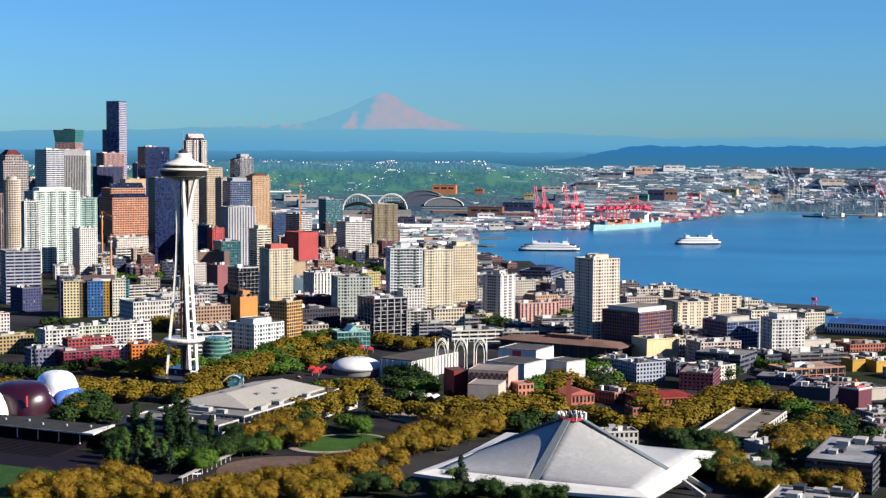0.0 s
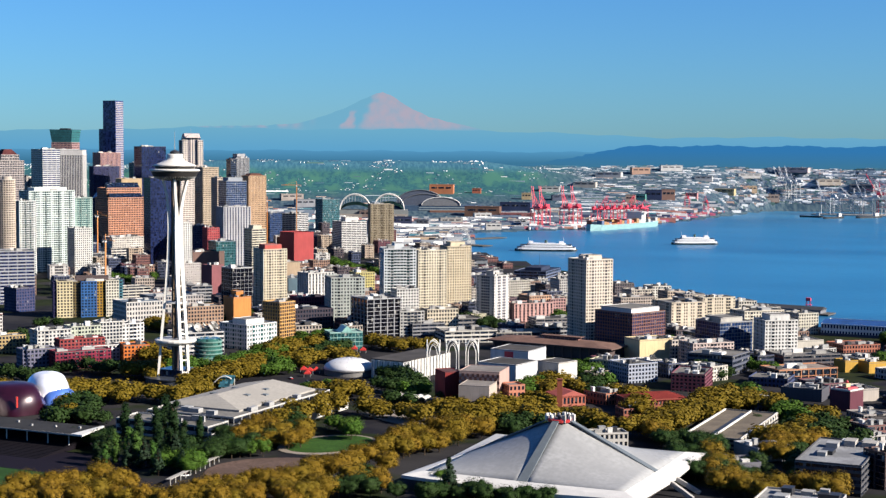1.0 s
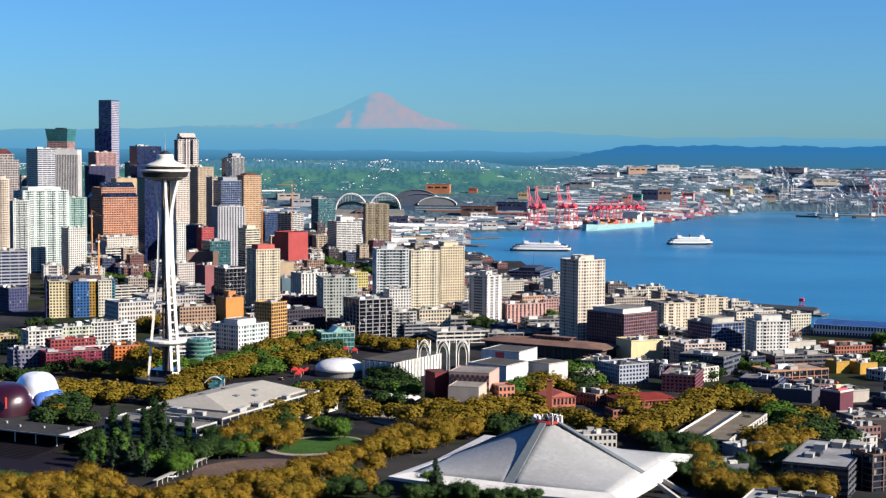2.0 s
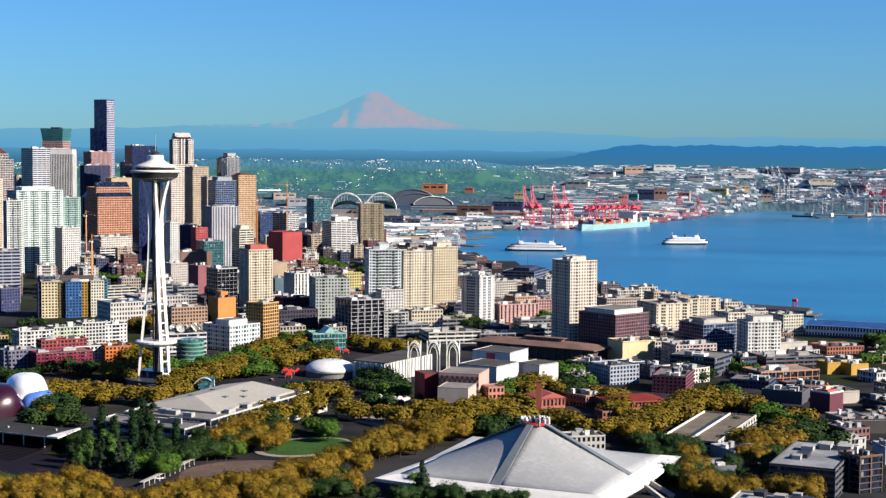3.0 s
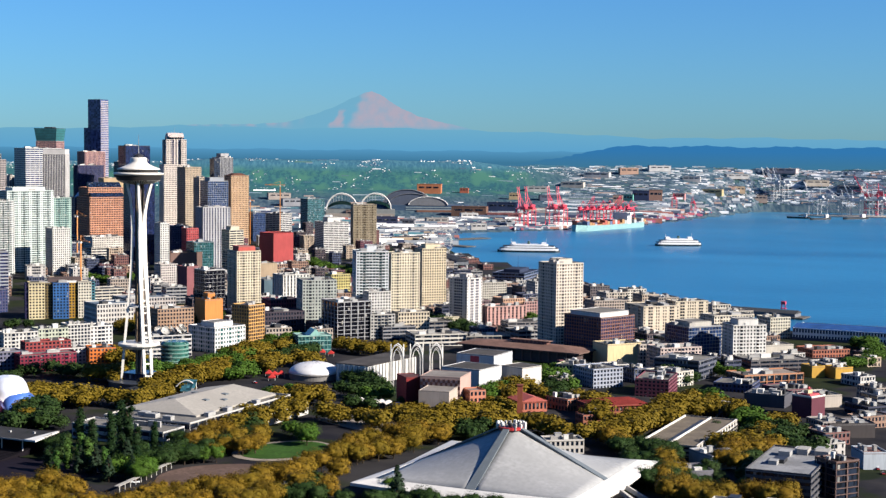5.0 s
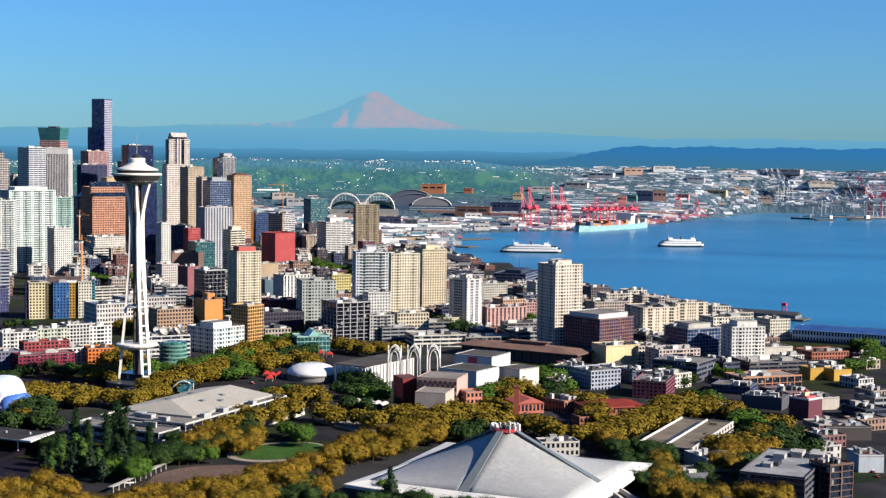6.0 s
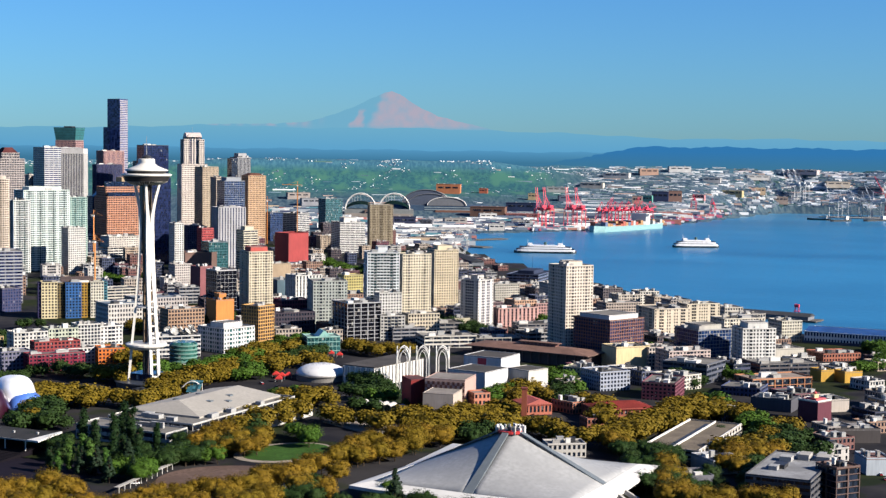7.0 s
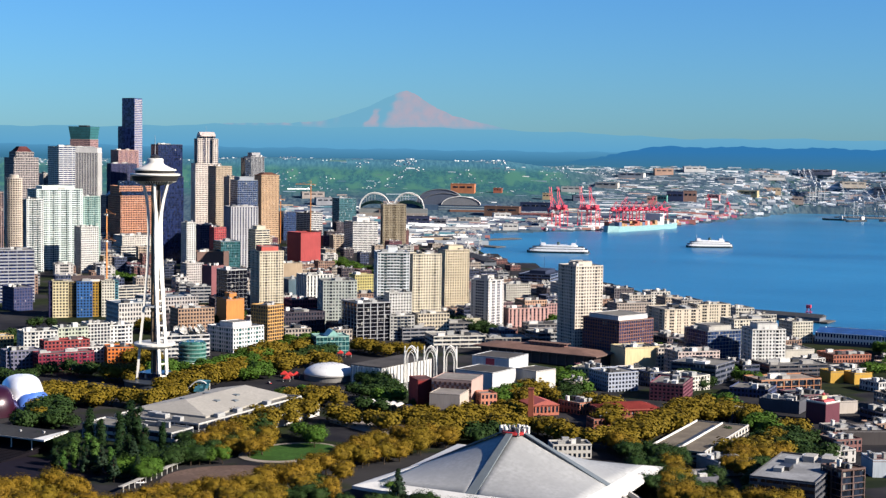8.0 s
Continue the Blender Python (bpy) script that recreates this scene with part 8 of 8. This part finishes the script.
for hall in (
    (923, -2718, 92, 23.8, (0.2, 0.11, 0.08), "brown brick"),
    (933, -2250, 54, 19.9, (0.03, 0.04, 0.1), "navy"),
    (906, -2674, 45, 13.2, (0.72, 0.71, 0.69), "white"),
    (879, -2841, 82, 21.3, (0.03, 0.05, 0.12), "dark blue"),
    (1187, -3030, 69, 24.5, (0.6, 0.22, 0.1), "orange"),
    (927, -3037, 27, 17.6, (0.55, 0.42, 0.24), "tan"),
    (717, -2035, 91, 12.2, (0.7, 0.69, 0.67), "long white"),
    (829, -2732, 89, 10.3, (0.5, 0.2, 0.18), "pink-roofed"),
    (1097, -3075, 25, 13.1, (0.55, 0.16, 0.09), "brick red"),
    (638, -3091, 27, 22.1, (0.55, 0.4, 0.32), "tan"),
    (620, -3130, 27, 19.1, (0.14, 0.42, 0.36), "teal green"),
    (594, -3163, 46, 27.2, (0.03, 0.05, 0.13), "navy"),
    (556, -3179, 37, 28.8, (0.38, 0.22, 0.17), "brown"),
    (768, -3591, 58, 17.7, (0.6, 0.38, 0.28), "pale orange"),
    (692, -3668, 68, 14.3, (0.75, 0.74, 0.72), "white"),
    (350, -3870, 95, 11.0, (0.58, 0.48, 0.48), "pale pink"),
    (482, -3523, 60, 15.5, (0.58, 0.48, 0.26), "yellow"),
    (520, -3293, 34, 14.7, (0.58, 0.28, 0.28), "pink"),
    (448, -3704, 37, 17.8, (0.48, 0.36, 0.24), "tan"),
    (1174, -2549, 44, 17.6, (0.44, 0.3, 0.24), "rosy brick"),
    (891, -2280, 36, 13.3, (0.26, 0.27, 0.3), "grey"),
    (868, -2393, 55, 13.7, (0.4, 0.38, 0.36), "pale grey"),
    (713, -2438, 48, 12.2, (0.68, 0.67, 0.64), "white"),
    (673, -2195, 35, 13.9, (0.6, 0.58, 0.55), "cream"),
    (917, -3196, 58, 13.2, (0.66, 0.64, 0.6), "white"),
    (846, -3303, 67, 13.4, (0.66, 0.6, 0.52), "cream"),
    (841, -3508, 79, 12.3, (0.72, 0.7, 0.66), "white"),
    (830, -3071, 64, 12.8, (0.1, 0.12, 0.18), "slate"),
    (569, -3603, 53, 12.3, (0.7, 0.68, 0.66), "white"),
    (240, -3855, 73, 14.6, (0.62, 0.54, 0.44), "cream"),
    (473, -3785, 73, 10.9, (0.66, 0.65, 0.63), "white"),
    (136, -3853, 73, 18.1, (0.3, 0.26, 0.26), "grey brown"),
    (1504, -2717, 63, 15.8, (0.46, 0.4, 0.36), "tan"),
    (1415, -2635, 54, 18.5, (0.3, 0.31, 0.34), "grey"),
    (392, -3758, 40, 19.8, (0.4, 0.32, 0.28), "brown"),
):
    port_hall(*hall)


# ---- loose masses too many to count: far roofs, hill houses, hill trees, stacked containers ----
def island_material(name, stops, rough=0.8):
    m, n, l, p = shader(name)
    geo = n.new("ShaderNodeNewGeometry")
    ramp = n.new("ShaderNodeValToRGB")
    ramp.color_ramp.interpolation = "CONSTANT"
    el = ramp.color_ramp.elements
    while len(el) < len(stops):
        el.new(0.5)
    for e, (p0, c) in zip(el, stops):
        e.position, e.color = p0, (*c, 1)
    l.new(geo.outputs["Random Per Island"], ramp.inputs[0])
    l.new(ramp.outputs[0], p.inputs["Base Color"])
    p.inputs["Roughness"].default_value = rough
    return m


def boxes_to(name, rows, material, label, category):
    """rows: x, y, z, length, depth, height, turn."""
    vs, fs = [], []
    for x, y, z, l, d, h, a in rows:
        c, s = math.cos(a), math.sin(a)
        k = len(vs)
        for zz in (z, z + h):
            for u, v in ((-l / 2, -d / 2), (l / 2, -d / 2), (l / 2, d / 2), (-l / 2, d / 2)):
                vs.append((x + u * c - v * s, y + u * s + v * c, zz))
        fs += [tuple(k + i for i in q) for q in BOX]
    me = bpy.data.meshes.new(name)
    me.from_pydata(vs, [], fs)
    me.materials.append(material)
    return tagged(new(name, me), label, category, kind="stuff")


def far_roofs():
    """Sheds and yards of the flats; they lie low and long, smaller and paler with distance."""
    rng = random.Random(31)
    near, far = [], []
    while len(near) + len(far) < 6800:
        az = rng.uniform(148, 173)
        r0 = far_start(az) if az > 155.8 else 2780
        r = r0 + 20 + ((4898 if az > 161 else 4860) - r0 - 20) * rng.random() ** 0.8
        if az < 159.5 and r > 4080 and rng.random() < 0.95 or r < 3500 and az < 150.5:
            continue
        if 151.0 < az < 156.5 and 3850 < r < 4130:
            continue
        if noise.noise((az * 2.2, r * 0.010, 5)) < -0.12 and r > 4000 and rng.random() < 0.8:
            continue
        x, y, z = far_place(az, r)
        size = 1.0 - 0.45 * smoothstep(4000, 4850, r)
        big = rng.random() < 0.18
        l, d = (rng.uniform(35, 80), rng.uniform(3, 7)) if big else (rng.uniform(9, 34), rng.uniform(2, 4))
        h = rng.uniform(0.5, 1.7) if r > 4000 else rng.uniform(4, 9) if rng.random() < 0.25 else rng.uniform(1.5, 4.5)
        (far if r > 4150 else near).append((x, y, z - 6, l * size, d, 6 + h * size + (0.8 if big else 0), radians(180 - az) + rng.uniform(-0.05, 0.05)))
    mat = island_material("near_sheds", ((0.0, (0.26, 0.28, 0.30)), (0.12, (0.09, 0.12, 0.16)), (0.28, (0.46, 0.46, 0.45)), (0.38, (0.020, 0.030, 0.075)), (0.58, (0.19, 0.19, 0.19)),
                                         (0.66, (0.36, 0.27, 0.18)), (0.71, (0.30, 0.11, 0.09)), (0.76, (0.82, 0.81, 0.78)), (0.94, (0.05, 0.16, 0.20))))
    boxes_to("industrial_sheds", near, mat, "grey and white sheds of the port flats", "warehouses")
    # Air haze over the farther roofs is put into this paler, bluer palette.
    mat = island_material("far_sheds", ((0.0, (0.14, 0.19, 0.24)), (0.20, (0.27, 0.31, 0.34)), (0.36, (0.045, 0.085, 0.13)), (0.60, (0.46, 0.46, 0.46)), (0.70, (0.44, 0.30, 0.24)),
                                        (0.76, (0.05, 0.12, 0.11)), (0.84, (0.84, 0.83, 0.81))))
    boxes_to("industrial_roofs", far, mat, "warehouse roofs of the far industrial flats in haze-tinted blue-grey", "warehouses")


far_roofs()


def hill_houses():
    rng = random.Random(32)
    rows = []
    while len(rows) < 2000:
        az, r = rng.uniform(139, 161.5), 4330 + 520 * rng.random() ** 0.6
        if noise.noise((az * 0.9, r * 0.012, 2)) < (0.12 if r < 4640 else -0.12):
            continue
        x, y, z = far_place(az, r)
        rows.append((x, y, z - 2, rng.uniform(1.8, 4.2), rng.uniform(2, 4), 2 + rng.uniform(0.8, 2.0), rng.uniform(0, 3)))
    for az, r, l, h in ((152.75, 4780, 9, 14), (152.5, 4782, 8, 8), (153.1, 4782, 14, 8), (153.5, 4784, 12, 6), (154.3, 4780, 24, 6), (152.0, 4780, 8, 7)):
        x, y, z = far_place(az, r)
        rows.append((x, y, z - 2, l, 12, h, 0.4))
    mat = island_material("hill_houses", ((0.0, (0.26, 0.30, 0.34)), (0.3, (0.12, 0.16, 0.20)), (0.5, (0.66, 0.66, 0.66)), (0.66, (0.10, 0.13, 0.17)), (0.8, (0.50, 0.48, 0.46))))
    boxes_to("hill_houses", rows, mat, "small pale houses scattered over the wooded hill", "houses")


hill_houses()


def stacked_containers():
    rng = random.Random(34)
    rows = []
    for k in range(520):
        az = rng.uniform(158.2, 165.4)
        r = far_start(az) + rng.uniform(20, 110)
        x, y, z = far_place(az, r)
        rows.append((x, y, z - 2, 12.2 * rng.randint(1, 3), 2.6 * rng.randint(1, 2), 2 + 1.4 * rng.randint(1, 3), rng.choice((0.35, 0.38, 1.9))))
    mat = island_material("containers", ((0.0, (0.38, 0.09, 0.12)), (0.24, (0.44, 0.44, 0.45)), (0.46, (0.08, 0.13, 0.24)), (0.60, (0.34, 0.17, 0.13)), (0.72, (0.50, 0.50, 0.50)), (0.86, (0.34, 0.08, 0.14))))
    boxes_to("stacked_containers", rows, mat, "red, white and blue stacked containers on the quay", "containers")


stacked_containers()


# ---- park ground: lawns, paved courts, paths ----
def flat_patch(name, outline, z, material, label, category, kind="structure"):
    bm = fresh()
    prism(bm, outline, z - 0.6, z)
    return tagged(obj(name, bm, material), label, category, kind=kind)


def oval(cx, cy, a, b, turn=0.0, n=40):
    c, s = math.cos(turn), math.sin(turn)
    return [(cx + a * math.cos(t) * c - b * math.sin(t) * s, cy + a * math.cos(t) * s + b * math.sin(t) * c) for t in (2 * math.pi * i / n for i in range(n))]


LAWN = plain("mown_lawn", (0.045, 0.115, 0.018), 0.95, wear=0.3, scale=0.08)
PAVING = plain("brown_paving", (0.17, 0.115, 0.095), 0.9, wear=0.3, scale=0.06)
PALE_PAVING = plain("pale_paving", (0.36, 0.31, 0.26), 0.9, wear=0.2, scale=0.1)
PITCH = plain("stadium_turf", (0.030, 0.085, 0.018), 0.95, wear=0.3, scale=0.08)
flat_patch("pavement", oval(-236, 236, 46, 40), 10.05, PAVING, "brown paved fountain court in the park", "pavement")
flat_patch("path", oval(-216, 158, 24, 33, -0.3), 10.2, PALE_PAVING, "pale curved path round the lawn", "path")
flat_patch("lawn", oval(-217, 157, 20.5, 29, -0.3), 10.35, LAWN, "bright green oval lawn", "lawn")
flat_patch("pavement", [(-250, 50), (-190, 34), (-186, 62), (-236, 86)], 10.2, PALE_PAVING, "pale paved court with a low stage", "pavement")
flat_patch("stadium_pitch", [(-150, 292), (30, 292), (30, 380), (-150, 380)], 10.2, PITCH, "green stadium turf before the grandstand", "lawn")
# Shadow lying over the track is put into its near-black colour.
flat_patch("running_track", [(-160, 244), (60, 244), (60, 291.9), (-160, 291.9)], 10.25, plain("track_shade", (0.010, 0.007, 0.016), 0.9), "running track coloured near-black for shade", "track")


def fountain(x, y):
    z = 10.05
    top = base("fountain", x, y, z, 0, "round fountain bowl with a shallow blue basin", "fountain")
    part("basin", lathe(fresh(), [(17, -0.3), (17, 0.5), (16, 0.5), (14, 0.1)], 48), PALE_PAVING, top)
    part("basin_water", lathe(fresh(), [(13.9, -0.2), (13.9, 0.16)], 40), plain("basin_blue", (0.10, 0.15, 0.24), 0.2), top)
    prof = [(5.5 * math.cos(a), 0.1 + 2.2 * math.sin(a)) for a in (math.pi / 2 * i / 6 for i in range(6))] + [(0.3, 2.3)]
    part("bowl", lathe(fresh(), prof, 32), STEEL, top, "silver fountain dome", True)


fountain(-254, 228)


def covered_walk(ax, ay, bx, by):
    """Long white canopy on posts."""
    l = math.hypot(bx - ax, by - ay)
    top = base("covered_walk", (ax + bx) / 2, (ay + by) / 2, ground_z(ax, ay), math.degrees(math.atan2(by - ay, bx - ax)), "long pale canopy walk on slim posts", "canopy")
    part("canopy", box(fresh(), -l / 2, l / 2, -1.3, 1.3, 3.4, 3.8), CONCRETE, top)
    for k in range(int(l / 6)):
        part("post", beam(fresh(), (-l / 2 + 3 + 6 * k, 0, -0.5), (-l / 2 + 3 + 6 * k, 0, 3.4), 0.22), WHITE, top)


covered_walk(-197, 290, -186, 222)


def chimney(x, y, h):
    top = base("brick_chimney", x, y, ground_z(x, y), 20, "square red brick chimney stack", "chimney")
    part("shaft", box(fresh(), -1.9, 1.9, -1.9, 1.9, -1, h, taper=0.2), wall((0.34, 0.09, 0.05)), top)
    part("cap", box(fresh(), -2.1, 2.1, -2.1, 2.1, h, h + 0.7), wall((0.26, 0.07, 0.05)), top)


chimney(-295, -16, 22.5)


# ---- parked cars by the arena and along the streets ----
def make_car():
    top = base("car", -420, 60, ground_z(-420, 60), 0, "parked passenger car with dark windows", "car", "parked cars")
    paint = shader("car_paint")
    m, n, l, p = paint
    info = n.new("ShaderNodeObjectInfo")
    ramp = n.new("ShaderNodeValToRGB")
    ramp.color_ramp.interpolation = "CONSTANT"
    for pos, c in ((0.4, (0.04, 0.04, 0.045)), (0.6, (0.35, 0.36, 0.38)), (0.8, (0.25, 0.03, 0.03))):
        ramp.color_ramp.elements.new(pos).color = (*c, 1)
    ramp.color_ramp.elements[0].color = (0.78, 0.78, 0.78, 1)
    ramp.color_ramp.elements[-1].color = (0.06, 0.09, 0.2, 1)
    l.new(info.outputs["Random"], ramp.inputs[0])
    l.new(ramp.outputs[0], p.inputs["Base Color"])
    p.inputs["Roughness"].default_value = 0.25
    bm = box(fresh(), -2.2, 2.2, -0.9, 0.9, 0.35, 0.95)
    bmesh.ops.bevel(bm, geom=bm.edges[:], offset=0.12, segments=1, affect="EDGES")
    part("body", bm, m, top)
    part("cabin", box(fresh(), -1.4, 1.1, -0.8, 0.8, 0.95, 1.5, taper=0.22), COMMON_GLASS, top)
    part("cabin_roof", box(fresh(), -1.15, 0.85, -0.6, 0.6, 1.5, 1.56), m, top)
    for u in (-1.4, 1.4):
        for v in (-0.82, 0.82):
            part("wheel", beam(fresh(), (u, v - 0.1, 0.33), (u, v + 0.1, 0.33), 0.34, sides=10), DARK, top)
    return top


CAR = make_car()
CAR_DICE = random.Random(9)
for row, (ax, ay, bx, by) in enumerate(((-400, 72, -446, 60), (-404, 66, -450, 54), (-396, 90, -440, 84), (-470, 60, -420, -150), (-476, 60, -426, -150),
                                        (-330, -40, -372, -52), (-250, 30, -290, 60), (-120, -30, -60, -52), (-40, -60, 60, -110), (-470, 120, -476, 60), (-540, 40, -500, -60), (-200, 260, -170, 280))):
    n = int(math.hypot(bx - ax, by - ay) / 6.2)
    for k in range(n):
        if CAR_DICE.random() < 0.5:
            continue
        f = (k + 0.5) / n
        x, y = ax + (bx - ax) * f, ay + (by - ay) * f
        turn = math.degrees(math.atan2(by - ay, bx - ax)) + (90 if row < 3 else 0)
        copy_thing(CAR, pose(x, y, ground_z(x, y) - 0.1, 0, 0, turn))



# ---- red market tents and banners in the park ----
def tent(x, y, w, h):
    top = base("market_tent", x, y, ground_z(x, y), 25, "small red pointed market tent", "tent", "red market tents")
    part("canopy", prism(fresh(), [(-w, -w), (w, -w), (w, w), (-w, w)], h * 0.55, h, top=[(-0.2, -0.2), (0.2, -0.2), (0.2, 0.2), (-0.2, 0.2)]), plain("tent_red", (0.62, 0.03, 0.02), 0.6), top)
    part("valance", box(fresh(), -w, w, -w, w, h * 0.4, h * 0.55), plain("valance_red", (0.55, 0.03, 0.02), 0.6), top)
    for u in (-w + 0.2, w - 0.2):
        for v in (-w + 0.2, w - 0.2):
            part("pole", beam(fresh(), (u, v, -0.3), (u, v, h * 0.45), 0.1), WHITE, top)


tent(-60, -84, 2.6, 5.0)
tent(-67, -81, 2.6, 5.0)
tent(-70, -86, 2.6, 5.0)
tent(-73, -67, 2.6, 5.0)
tent(-20, -226, 2.6, 5.0)
tent(-34, -215, 2.6, 5.0)
tent(-44, -212, 2.6, 5.0)
tent(-28, -234, 2.6, 5.0)



# ---- rails and bay lines of the parking deck ----
def deck_rails(top, w, d, h):
    for u in (-w / 2 + 0.5, 0, w / 2 - 0.5):
        part("rail", box(fresh(), u - 0.35, u + 0.35, -d / 2 + 0.6, d / 2 - 0.6, h + 0.4, h + 1.5), WHITE, top)
    part("ramp", box(fresh(), 1.0, 4.5, -d / 2 + 8, d / 2 - 8, h + 0.36, h + 0.44), DARK, top)
    for k in range(14):
        part("rail_post", box(fresh(), -w / 2 - 0.25, -w / 2 - 0.02, -d / 2 + 4 + 7 * k, -d / 2 + 6 + 7 * k, h - 2.4, h + 0.9), WHITE, top)


deck_rails(PARKING_DECK, 35, 100, 6.2)


def glass_canopy(x, y, turn):
    """Tilted glazed roof carried by one white arch."""
    top = base("glass_canopy", x, y, ground_z(x, y), turn, "tilted blue glass canopy under a white arch", "canopy")
    arc = [Vector((-9 + 16 * i / 12, 0, 13 * math.sin(math.pi * (0.12 + 0.60 * i / 12)))) for i in range(13)]
    part("arch", tube(fresh(), arc, 0.45, 6), WHITE, top)
    bm = prism(fresh(), [(-2, -5), (8, -5), (8, 5), (-2, 5)], 0, 0.3)
    pane = part("glass_roof", bm, glass((0.05, 0.16, 0.20), (2, 2), 0.05), top)
    pane.location, pane.rotation_euler = (0, 0, 9.5), (radians(50), 0, radians(-12))
    for u in (-1.5, 7.5):
        part("post", beam(fresh(), (u, 2.5, -0.5), (u, 2.5, 11.5), 0.25, sides=6), WHITE, top)


glass_canopy(-64, 35, 200)


# ---- red banner panel on the museum hall ----
part("red_panel", box(fresh(), -16.85, -16.67, -3.5, 4.2, 11.7, 17.6), plain("banner_red", (0.78, 0.03, 0.06), 0.6), RED_PANEL_HALL, "crimson banner panel")
